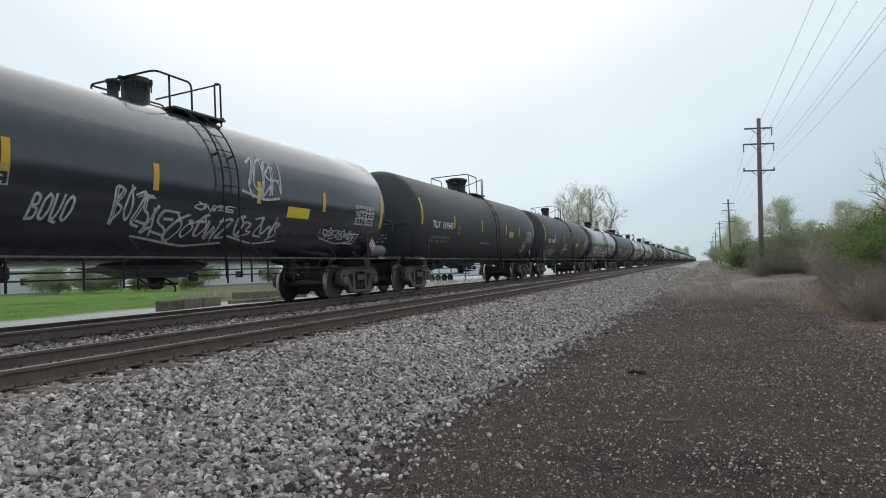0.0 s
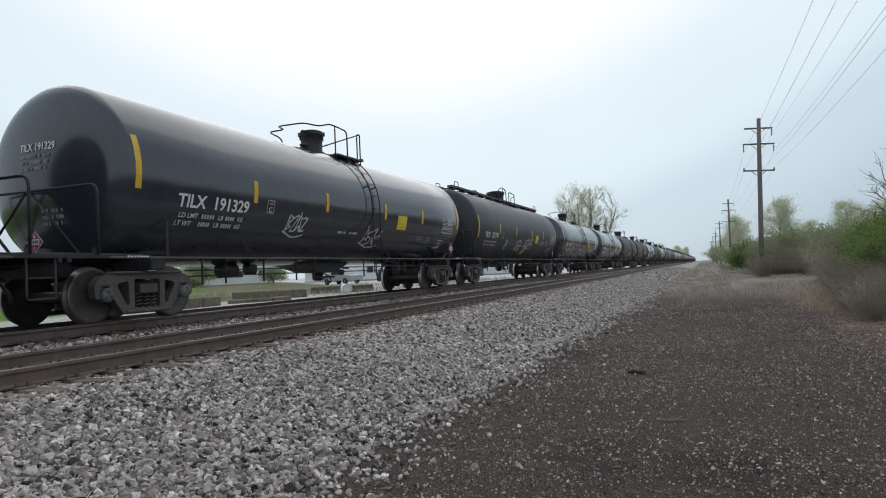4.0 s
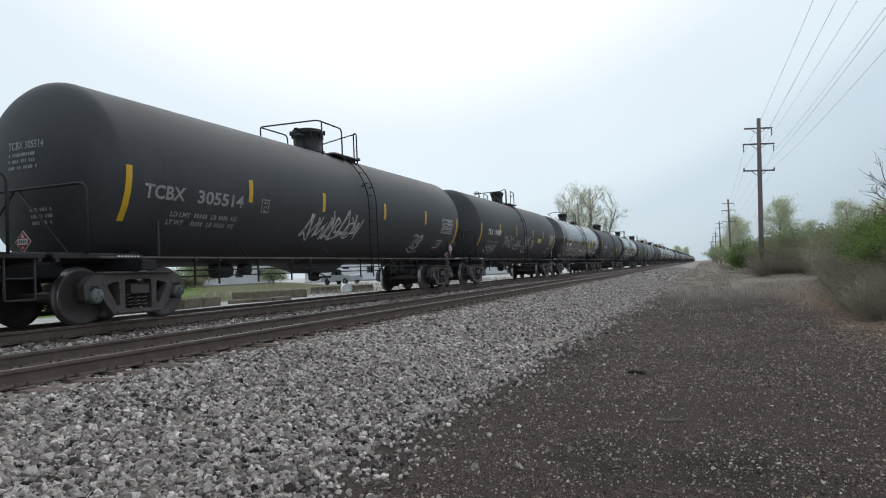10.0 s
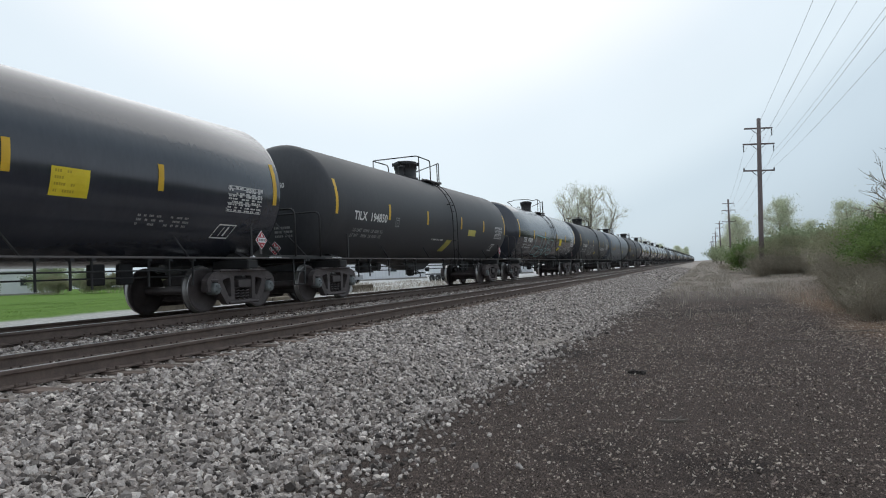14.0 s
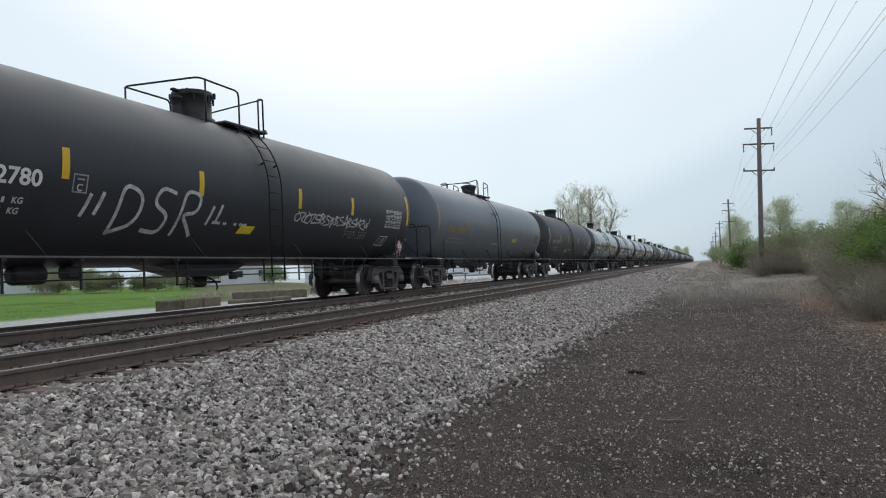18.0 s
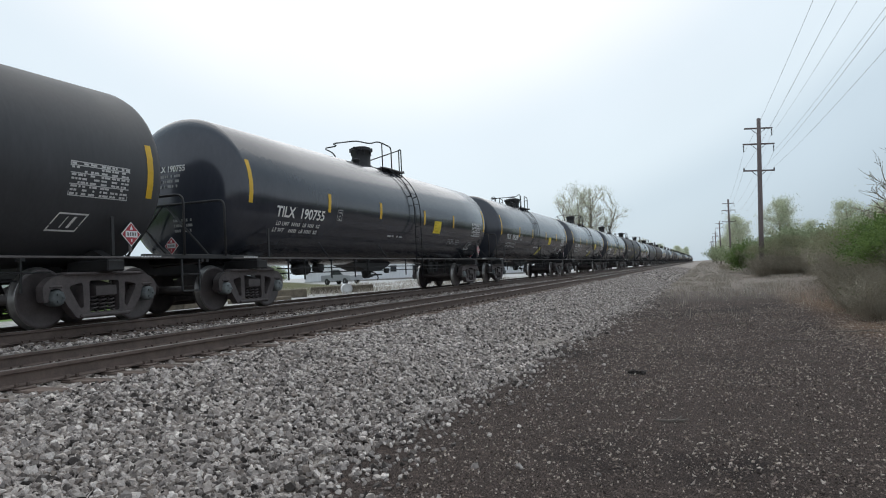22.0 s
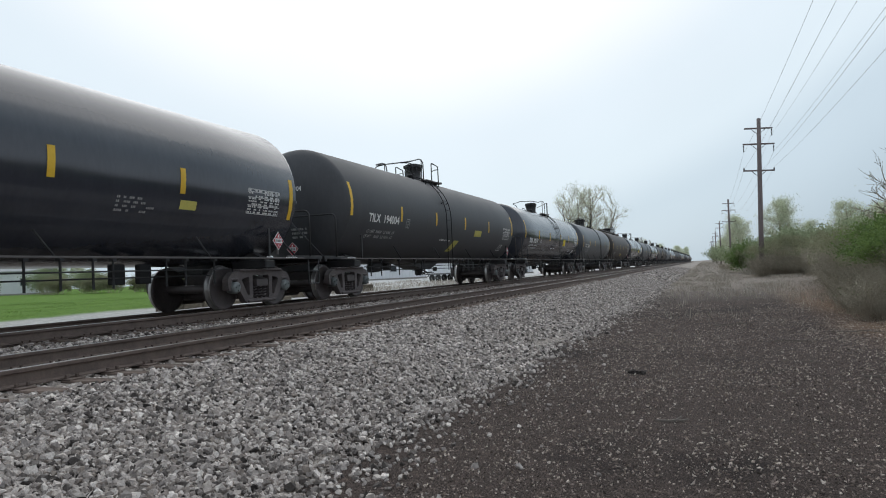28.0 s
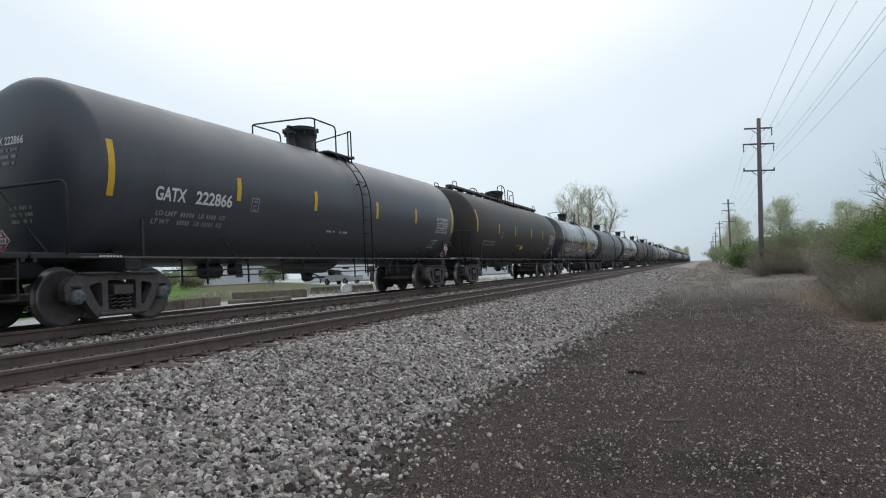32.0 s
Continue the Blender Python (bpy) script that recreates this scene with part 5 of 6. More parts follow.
FAR = [(G, "", 0, 0, 0, 1, "square", ()), (F, "", 0, 1, 0, 1, "wide", ()), (S, "", 0, 0, 0, 1, "square", ()), (N, "", 0, 0, 0, 1, "", ()), (B, "", 1, 1, 0, 1, "", ()), (G, "", 0, 1, 0, 1, "low", ())]
LABELS = {GLOSS_BLACK.name: "glossy black tank car with yellow reflective strips on the rails", SATIN_BLACK.name: "satin black tank car with yellow strips on the rails", FADED_BLACK.name: "faded black tank car with yellow strips on the rails", BLUE_GREY.name: "blue-grey tank car with yellow strips on the rails", SLATE_GREY.name: "slate-grey tank car with yellow strips on the rails", RUST_BROWN.name: "brownish black tank car on the rails"}
TRAIN = []
first = base_car()
for i, y in enumerate(FRONT):
    TRAIN.append(first if i == 0 else copy_thing(first, Matrix()))
for i, car in enumerate(TRAIN):
    car.matrix_basis = pose(XC, FRONT[i] + 7.70, 0)
    dress(car, i)
    paint = CARS[i][0] if i < len(CARS) else FAR[(i * 7) % len(FAR)][0]
    extra = ", graffiti" if i < len(CARS) and CARS[i][7] else ""
    tagged(car, LABELS[paint.name] + extra)

# ---- track details ----


def bed_height(x, y=0.0):
    if x > -3.6:
        x -= toe(y) * min(1.0, (x + 3.6) / 1.2)
    rows = ((-13.2, -0.62), (-12.4, -0.24), (-8.6, -0.24), (-8.35, -0.30), (-8.2, -0.36), (-5.35, -0.375), (-5.0, -0.40), (-3.6, -0.60), (-2.35, DIRT), (-1.0, DIRT))
    for (a, za), (b, zb) in zip(rows, rows[1:]):
        if x <= b:
            return za + (zb - za) * max(0.0, (x - a) / (b - a))
    return DIRT


def stones(name, places, low, high, material, label, seed, squash=0.75, simple=False):
    """Angular stones, each a rough broken block."""
    rng = np.random.default_rng(seed)
    cube = np.array([(math.cos(a), math.sin(a), c) for c, t in ((-0.62, 0.0), (0.62, 0.7854)) for a in (t, t + 1.5708, t + 3.1416, t + 4.7124)], float)
    fs = np.array([(0, 3, 2), (0, 2, 1), (4, 5, 6), (4, 6, 7)] + [f for i in range(4) for f in ((i, (i + 1) % 4, 4 + i), ((i + 1) % 4, 4 + (i + 1) % 4, 4 + i))])
    if simple:
        # a small chip: three corners round the waist, one above, one below
        cube = np.array([(1, 0, 0), (-0.5, 0.87, 0), (-0.5, -0.87, 0), (0.2, 0.1, 0.9), (-0.1, 0, -0.9)], float)
        fs = np.array([(0, 1, 3), (1, 2, 3), (2, 0, 3), (1, 0, 4), (2, 1, 4), (0, 2, 4)])
    n, corners = len(places), len(cube)
    v = cube[None] * rng.uniform(0.68, 1.22, (n, corners, 3))
    v = v * rng.uniform(0.72, 1.28, (n, 1, 3)) * np.array([1, 1, squash])
    q = rng.normal(size=(n, 4))
    q /= np.linalg.norm(q, axis=1, keepdims=True)
    w, x, y, z = q.T
    m = np.stack([np.stack([1 - 2 * (y * y + z * z), 2 * (x * y - z * w), 2 * (x * z + y * w)], -1), np.stack([2 * (x * y + z * w), 1 - 2 * (x * x + z * z), 2 * (y * z - x * w)], -1), np.stack([2 * (x * z - y * w), 2 * (y * z + x * w), 1 - 2 * (x * x + y * y)], -1)], 1)
    size = rng.uniform(low, high, (n, 1, 1)) * rng.choice([0.6, 0.8, 1.0, 1.3, 1.8] if simple else [0.7, 1.0, 1.0, 1.25], (n, 1, 1))
    v = np.einsum("nij,nkj->nki", m, v) * size + np.asarray(places)[:, None, :]
    f = fs[None] + (np.arange(n) * corners)[:, None, None]
    ob = new(name, stuff_mesh(name, v.reshape(-1, 3), f.reshape(-1, 3), material))
    return tagged(ob, label, "gravel", kind="stuff")


def scatter(n, x0, x1, y0, y1, seed, lift=0.0, height=bed_height, power=1.0):
    rng = np.random.default_rng(seed)
    xs = rng.uniform(x0, x1, n)
    ys = y0 + (y1 - y0) * rng.uniform(0, 1, n) ** power
    rough = 0.02 if height is bed_height else 0.0
    return [(x, y, height(x, y) + lift + rough * noise.noise((x * 1.5, y * 1.5, 7))) for x, y in zip(xs, ys)]


def dirt_height(x, y):
    return ground_height(x, y) + relief(x, y)


NEAR_TIE = -9.4


def tie_place(y0, i):
    return y0 + i * 0.52 + 0.05 * noise.noise((i * 1.7, y0, 3.0))


def off_ties(points, seed):
    """Leaves most of the tie tops beside the near rail bare."""
    rnd3 = random.Random(seed)
    out = []
    for x, y, z in points:
        if -6.35 < x < -5.60 + 0.12 * noise.noise((y * 3.0, 2.0, 8.0)):
            i = round((y - NEAR_TIE) / 0.52)
            if abs(y - tie_place(NEAR_TIE, i)) < 0.12 and rnd3.random() < 0.85:
                continue
            z -= 0.018
        out.append((x, y, z))
    return out


def fading(points, seed):
    """Thins the stones out past the foot of the ballast."""
    rnd = random.Random(seed)
    out = []
    for x, y, z in points:
        past = x + 2.42 - toe(y) + 0.26 * noise.noise((x * 1.6, y * 1.6, 5)) + 0.22 * noise.noise((x * 6.0, y * 6.0, 9))
        if past < 0 or rnd.random() < 0.9 * math.exp(-past * 5.0):
            out.append((x, y, dirt_height(x, y) + 0.006 if past > 0 else z))
    return out


stones("ballast_gravel", off_ties(fading(scatter(52000, -5.75, -1.3, 0.4, 9, 1, 0.0) + scatter(9000, -5.75, -1.3, -5, 0.4, 21, 0.0), 1) + scatter(9000, -5.7, -2.7, 0.4, 8, 2, 0.02), 31), 0.017, 0.031, STONE, "loose angular grey ballast stones", 1)
stones("shoulder_gravel", fading(scatter(74000, -5.7, -1.0, 9, 52, 3, 0.004, power=1.4), 3), 0.021, 0.037, STONE, "angular grey ballast stones along the track shoulder", 3)
stones("distant_gravel", fading(scatter(9000, -5.7, -1.6, 50, 130, 13, 0.0, power=1.2), 13), 0.05, 0.085, STONE, "grey ballast stones further along the shoulder", 13)
stones("track_gravel", off_ties(scatter(30000, -8.9, -5.5, -5, 42, 4, 0.006, power=1.2), 32) + scatter(9000, -9.45, -7.85, -3, 40, 15, 0.02, power=1.2) + scatter(3200, -12.9, -11.2, -5, 40, 5, 0.0), 0.026, 0.042, STONE, "grey ballast stones between the rails and ties", 4)
edge = [p for p in scatter(16000, -2.9, 0.2, 0.6, 30, 6, 0.006, dirt_height, 1.3) if random.random() < 0.8 * math.exp(-(p[0] + 2.55 - toe(p[1]) + 0.6 * noise.noise((p[1] * 0.9, p[0], 2))) * 2.2)]
stones("spilled_gravel", edge, 0.008, 0.020, STONE, "stray ballast stones spilled onto the dirt", 6)
PALE_STONE = stone_material("pale_dirt_stone", [(0.22, 0.175, 0.14), (0.42, 0.345, 0.285), (0.56, 0.48, 0.41), (0.78, 0.69, 0.61)])


def thinning(points, seed):
    """Pebbles thin out behind the camera and under the brush, with no hard edge."""
    rnd = random.Random(seed)
    return [p for p in points if p[1] > 0.6 + 3.0 * rnd.random() and p[0] < 2.8 + 2.6 * rnd.random()]


patchy = [p for p in thinning(scatter(176000, -2.3, 5.4, 0.6, 20, 8, 0.0, dirt_height, 1.9), 61) + scatter(17000, -2.3, 4.2, -5.0, 3.6, 22, 0.0, dirt_height) if noise.noise((p[0] * 0.9, p[1] * 0.5, 3)) + random.uniform(-0.9, 0.9) > -0.45]
stones("cinder_pebbles", patchy, 0.005, 0.0125, PEBBLE, "small dusty pebbles in the dark dirt", 8, 0.65, simple=True)
bright = [p for p in thinning(scatter(49000, -2.2, 5.4, 0.6, 24, 10, 0.003, dirt_height, 1.7), 62) + scatter(4500, -2.2, 4.2, -5.0, 3.6, 23, 0.003, dirt_height) if noise.noise((p[0] * 0.7, p[1] * 0.5, 6)) + random.uniform(-0.6, 0.6) > -0.05]
bright += scatter(900, 2.0, 4.6, 9, 15, 14, 0.006, dirt_height)
stones("pale_pebbles", bright, 0.004, 0.0135, PALE_STONE, "scattered pale pebbles on the dark dirt", 10, 0.6, simple=True)


def ties():
    s = Shape().box((0, 0, 0), (2.6, 0.22, 0.17), chamfer=0.012)
    me = s.mesh("tie", TIE_WOOD)
    plate = Shape().box((0, 0, 0), (0.34, 0.19, 0.016), chamfer=0.003)
    for k in (-1, 1):
        for y in (-0.06, 0.06):
            plate.box((k * 0.085, y, 0.02), (0.035, 0.018, 0.05))
    plate = plate.mesh("tie_plate", RAIL_SIDE)
    by_name = bpy.data.objects
    for xc, zt, rails, y0, n in ((NEAR_XC, NEAR_Z, ("rail_3", "rail_4"), NEAR_TIE, 135), (XC, 0.0, ("rail_1", "rail_2"), -6.4, 110)):
        for i in range(n):
            y = tie_place(y0, i)
            t = part("tie", me, None, by_name["ballast_bed"])
            t.matrix_basis = pose(xc + random.uniform(-0.07, 0.07), y, zt - 0.172 - 0.016 - 0.085, 0, 0, random.uniform(-1.2, 1.2))
            for k, r in zip((-1, 1), rails):
                if i < 80:
                    p = part("tie_plate", plate, None, by_name[r])
                    p.location = (xc + k * GAUGE / 2, y, zt - 0.172 - 0.008)


ties()

# ---- plants ----


def leaf_cards(points, size, rng, droop=0.5):
    """Small folded leaves at the given places, as two triangles each."""
    n = len(points)
    pts = np.asarray(points)
    a = rng.normal(size=(n, 3))
    a /= np.linalg.norm(a, axis=1, keepdims=True)
    b = np.cross(a, rng.normal(size=(n, 3)))
    b /= np.linalg.norm(b, axis=1, keepdims=True)
    s = size * rng.uniform(0.6, 1.4, (n, 1))
    v = np.stack([pts - a * s, pts + b * s * 0.55, pts + a * s, pts - b * s * 0.55], 1)
    f = np.arange(n * 4).reshape(n, 4)
    return v.reshape(-1, 3), f


def twig_mesh(name, lines, material):
    """Thin tapered three-sided twigs. lines: rows of points with a start and an end radius."""
    vs, fs = [], []
    for pts, r0, r1 in lines:
        n = len(pts)
        for i, p in enumerate(pts):
            d = (pts[min(i + 1, n - 1)] - pts[max(i - 1, 0)]).normalized()
            u = d.orthogonal().normalized()
            w = d.cross(u)
            r = r0 + (r1 - r0) * i / (n - 1)
            for k in range(4):
                c = k * math.pi / 2
                vs.append(p + (u * math.cos(c) + w * math.sin(c)) * r)
        base = len(vs) - 4 * n
        for i in range(n - 1):
            for k in range(4):
                l = (k + 1) % 4
                fs.append((base + 4 * i + k, base + 4 * i + l, base + 4 * i + 4 + l, base + 4 * i + 4 + k))
    return stuff_mesh(name, [tuple(v) for v in vs], fs, material)


def grow(rnd, start, way, length, r, depth, lines, tips, spread=0.6, lift=0.15, forks=(2, 4), shrink=0.68):
    pts = [start.copy()]
    d = way.normalized()
    p = start.copy()
    n = 4
    for i in range(n):
        d = (d + Vector((rnd.gauss(0, 0.14), rnd.gauss(0, 0.14), rnd.gauss(0, 0.1) + lift * 0.3))).normalized()
        p = p + d * (length / n)
        pts.append(p.copy())
    lines.append((pts, r, r * 0.55))
    if depth == 0:
        tips += pts[1:]
        return
    for i in range(rnd.randint(*forks)):
        k = rnd.uniform(0.35, 1.0)
        j = min(int(k * n), n - 1)
        q = pts[j].lerp(pts[j + 1], k * n - j if k < 1 else 1.0)
        side = Vector((rnd.gauss(0, 1), rnd.gauss(0, 1), rnd.gauss(0, 0.6)))
        grow(rnd, q, d * (1 - spread) + side.normalized() * spread + Vector((0, 0, lift)), length * rnd.uniform(shrink - 0.12, shrink + 0.1), r * 0.55, depth - 1, lines, tips, spread, lift, forks, shrink)
    tips.append(pts[-1])


def make_bush(seed, high, wide, stems, leaves, leaf_size, leaf_mat, label, low_leaf=0.35, name="bush"):
    rnd = random.Random(seed)
    rng = np.random.default_rng(seed)
    lines, tips = [], []
    for i in range(stems):
        a = rnd.uniform(0, 6.283)
        b = Vector((math.cos(a), math.sin(a), 0)) * rnd.uniform(0.05, 0.5) * wide
        way = Vector((b.x * 0.8 / wide, b.y * 0.8 / wide, rnd.uniform(0.7, 1.3)))
        grow(rnd, b, way, high * rnd.uniform(0.35, 0.5), 0.016 * high / 2.5, 2, lines, tips, 0.65, 0.1, (3, 4), 0.7)
    bush = thing(name, Matrix(), label, "bush", "roadside brush")
    part("branching", twig_mesh("branching", lines, TWIG), None, bush)
    good = [p for p in tips if p.z > low_leaf * high]
    if leaves and good:
        pts = [good[rnd.randrange(len(good))] + Vector((rnd.gauss(0, 0.13), rnd.gauss(0, 0.13), rnd.gauss(0, 0.10))) * high / 2.2 for _ in range(leaves)]
        v, f = leaf_cards(pts, leaf_size, rng)
        part("foliage", stuff_mesh("foliage", v, f, leaf_mat), None, bush)
    return bush


def make_tree(seed, high, leaves, leaf_size, leaf_mat, label, wide=0.4, group="trees beside the line", loose=0.036):
    """A trunk that runs up through the crown, with limbs on all sides and loose clumps of leaves."""
    rnd = random.Random(seed)
    rng = np.random.default_rng(seed)
    lines, tips = [], []
    trunk = [Vector((0.02 * high * math.sin(i * 1.1 + seed), 0.02 * high * math.cos(i * 1.3), high * 0.8 * i / 6)) for i in range(7)]
    trunk[0] = Vector((0, 0, -0.3))
    lines.append((trunk, 0.020 * high, 0.005 * high))
    n = 22
    for i in range(n):
        u = 0.22 + 0.76 * (i + rnd.random()) / n
        j = min(int(u * 6), 5)
        q = trunk[j].lerp(trunk[j + 1], u * 6 - j)
        a = i * 2.4 + rnd.uniform(-0.5, 0.5)
        reach = wide * high * (0.55 + 0.45 * math.sin(math.pi * min(1.0, u * 1.05))) * rnd.uniform(0.55, 0.85)
        way = Vector((math.cos(a), math.sin(a), 0.35 + 0.9 * u))
        grow(rnd, q, way, reach * 0.62, 0.007 * high * (1.2 - 0.6 * u), 2, lines, tips, 0.55, 0.14, (3, 5), 0.66)
    tree = thing("tree", Matrix(), label, "tree", group)
    part("trunk", twig_mesh("trunk", lines[:1], BARK), None, tree)
    part("limb_work", twig_mesh("limb_work", lines[1:], TWIG), None, tree)
    pts = [tips[rnd.randrange(len(tips))] + Vector((rnd.gauss(0, 1), rnd.gauss(0, 1), rnd.gauss(0, 0.8))) * loose * high for _ in range(leaves)]
    v, f = leaf_cards(pts, leaf_size, rng)
    part("crown", stuff_mesh("crown", v, f, leaf_mat), None, tree)
    return tree


def plant(kind, spots, rnd):
    """The first spot takes the original, the others copies."""
    for i, (x, y, s) in enumerate(spots):
        m = pose(x, y, ground_height(x, y) - 0.02, 0, 0, rnd.uniform(0, 360))
        ob = kind if i == 0 else copy_thing(kind, m)
        ob.matrix_basis = m @ Matrix.Diagonal((s, s, s * rnd.uniform(0.92, 1.08), 1))


rnd = random.Random(7)
leafy = make_bush(21, 2.7, 1.3, 24, 9000, 0.032, LEAF, "green-leaved bush in dry brush beside the dirt", 0.62)
round_bush = make_bush(26, 2.2, 1.4, 26, 14000, 0.040, LEAF, "dense rounded green bush by a utility pole", 0.12)
round_bush.matrix_basis = pose(4.25, 72.0, DIRT - 0.02) @ Matrix.Diagonal((1.5, 1.5, 1.85, 1))
leafy_2 = make_bush(22, 2.3, 1.3, 26, 7000, 0.032, LEAF, "fresh green bush beside the dirt track", 0.5)
bare = make_bush(23, 2.1, 1.3, 100, 1500, 0.028, LEAF_DULL, "bare grey-brown brush with few leaves", 0.75, "brush")
bare_2 = make_bush(24, 1.4, 1.1, 80, 60, 0.035, LEAF_DULL, "low bare grey-brown brush", 0.5, "brush")
hedge = make_bush(27, 2.5, 1.7, 16, 5200, 0.07, LEAF_DULL, "dull green rounded bush at the far edge of the lawn", 0.12, "bush")
pale = make_bush(25, 3.0, 1.8, 14, 5200, 0.075, LEAF_MID, "pale green spring thicket", 0.25, "thicket")
# Spots below y = 13 here and next are unseen, added for tank reflections.
plant(leafy, [(4.75, 21.6, 0.9), (4.25, 18.8, 0.86), (5.5, 24.4, 1.1), (5.9, 23.0, 1.2), (5.0, 18.6, 1.06), (6.6, 27.0, 1.25), (4.9, 16.0, 0.95), (6.0, 12.0, 1.0), (7.0, 6.0, 1.1), (6.8, 0.0, 1.2), (6.5, -6.0, 1.2), (7.2, -14.0, 1.2)], rnd)
plant(leafy_2, [(5.3, 21.0, 1.1), (6.0, 25.6, 1.15), (5.3, 62.0, 1.2), (6.4, 24.6, 1.2), (6.3, 9.0, 1.0), (6.2, 3.0, 1.0), (6.6, -3.0, 1.1), (7.0, -10.0, 1.3), (7.0, 18.5, 1.3), (6.4, 30.0, 1.2), (4.7, 67.0, 1.1)], rnd)
plant(bare, [(3.95, 17.6, 0.78), (3.85, 19.6, 0.78), (4.23, 22.6, 0.84), (4.61, 25.4, 0.92), (4.99, 28.2, 1.0), (5.38, 31.0, 1.08), (5.76, 34.0, 1.12), (6.28, 38.0, 1.18), (6.82, 42.5, 1.2), (7.4, 47.5, 1.2), (5.2, 29.0, 1.12), (5.72, 33.0, 1.2), (6.22, 37.0, 1.25), (6.96, 43.0, 1.3), (7.85, 51.0, 1.25), (7.66, 49.0, 1.3), (7.26, 47.0, 1.1), (4.6, 58.0, 1.25), (4.05, 54.3, 1.1), (5.3, 58.0, 1.3), (6.1, 57.0, 1.4), (6.9, 56.0, 1.4), (7.6, 54.0, 1.45), (8.3, 52.0, 1.45), (5.8, 61.0, 1.4), (6.7, 60.0, 1.45), (9.0, 50.0, 1.4), (6.5, 53.5, 1.0)], rnd)
plant(bare_2, [(3.35, 16.9, 0.75), (3.39, 18.6, 0.7), (3.63, 20.6, 0.75), (3.92, 23.0, 0.8), (4.23, 25.6, 0.85), (5.17, 28.4, 0.9), (5.56, 31.6, 0.95), (6.04, 35.5, 1.0), (6.56, 40.0, 1.0), (7.14, 45.0, 1.0), (7.31, 52.0, 0.9), (4.2, 16.0, 0.8), (3.0, 92.0, 0.9), (2.6, 105.0, 1.0), (5.6, 54.5, 1.0), (6.3, 55.0, 1.0), (5.0, 56.0, 1.0), (7.0, 54.0, 1.0)], rnd)
plant(hedge, [(-64.8, 53.0, 1.12), (-60.8, 54.0, 0.95), (-58.4, 54.0, 1.05), (-55.6, 55.0, 0.9), (-53.0, 55.0, 1.0), (-50.6, 57.0, 0.85), (-75.5, 52.0, 1.2)], rnd)
plant(pale, [(7.4, 64.0, 1.3), (8.8, 63.0, 1.4), (9.2, 60.0, 1.5), (6.4, 66.0, 1.3), (10.6, 54.0, 1.5), (10.2, 57.0, 1.5), (7.6, 66.0, 1.5), (5.6, 70.0, 1.2), (9.4, 67.0, 1.6), (6.4, 82.0, 1.35), (6.6, 96.0, 1.4), (6.2, 110.0, 1.45), (6.0, 124.0, 1.5), (5.8, 142.0, 1.6), (5.5, 165.0, 1.75), (5.2, 195.0, 1.9), (5.0, 230.0, 2.1), (5.0, 280.0, 2.4), (8.6, 40.0, 1.3), (11.5, 46.0, 1.5), (12.0, 62.0, 1.7), (13.5, 68.0, 1.8), (-64.0, 56.0, 1.1), (-56.0, 60.0, 0.9), (-72.0, 58.0, 1.3), (-80.0, 54.0, 1.0), (-48.0, 68.0, 1.0), (-60.0, 70.0, 1.4), (-90.0, 50.0, 1.3), (-69.5, 55.0, 1.05), (-76.0, 50.0, 1.2)], rnd)
def make_fan_tree(seed, high, leaves, leaf_size, leaf_mat, label):
    """Several stems that fan out from the ground into a broad round crown of fine twigs."""
    rnd2 = random.Random(seed)
    rng = np.random.default_rng(seed)
    stems, lines, tips = [], [], []
    for i in range(7):
        a = i * 2.4 + rnd2.uniform(-0.3, 0.3)
        lean = 0.05 + 0.36 * (i / 6)
        top = Vector((math.cos(a) * lean, math.sin(a) * lean, 1.0 - 0.42 * lean)) * high * rnd2.uniform(0.66, 0.76)
        stem = [Vector((math.cos(a), math.sin(a), 0)) * 0.3 + top * u + Vector((math.cos(a), math.sin(a), 0)) * 0.10 * high * lean * math.sin(u * 3.14) for u in np.linspace(0, 1, 8)]
        stem[0].z = -0.4
        stems.append((stem, 0.012 * high, 0.0016 * high))
        for k in range(11):
            u = 0.28 + 0.70 * (k + rnd2.random()) / 11
            j = min(int(u * 7), 6)
            q = stem[j].lerp(stem[j + 1], u * 7 - j)
            b = rnd2.uniform(0, 6.283)
            way = Vector((math.cos(b) * 0.8, math.sin(b) * 0.8, 0.95))
            grow(rnd2, q, way, high * rnd2.uniform(0.12, 0.17) * (1.15 - 0.4 * u), 0.0028 * high, 2, lines, tips, 0.5, 0.20, (3, 5), 0.7)
    tree = thing("tree", Matrix(), label, "tree", "trees beside the line")
    for stem in stems:
        part("trunk", twig_mesh("trunk", [stem], BARK), None, tree)
    part("limb_work", twig_mesh("limb_work", lines, TWIG), None, tree)
    pts = [tips[rnd2.randrange(len(tips))] + Vector((rnd2.gauss(0, 1), rnd2.gauss(0, 1), rnd2.gauss(0, 0.8))) * 0.016 * high for _ in range(leaves)]
    v, f = leaf_cards(pts, leaf_size, rng)
    part("crown", stuff_mesh("crown", v, f, leaf_mat), None, tree)
    return tree


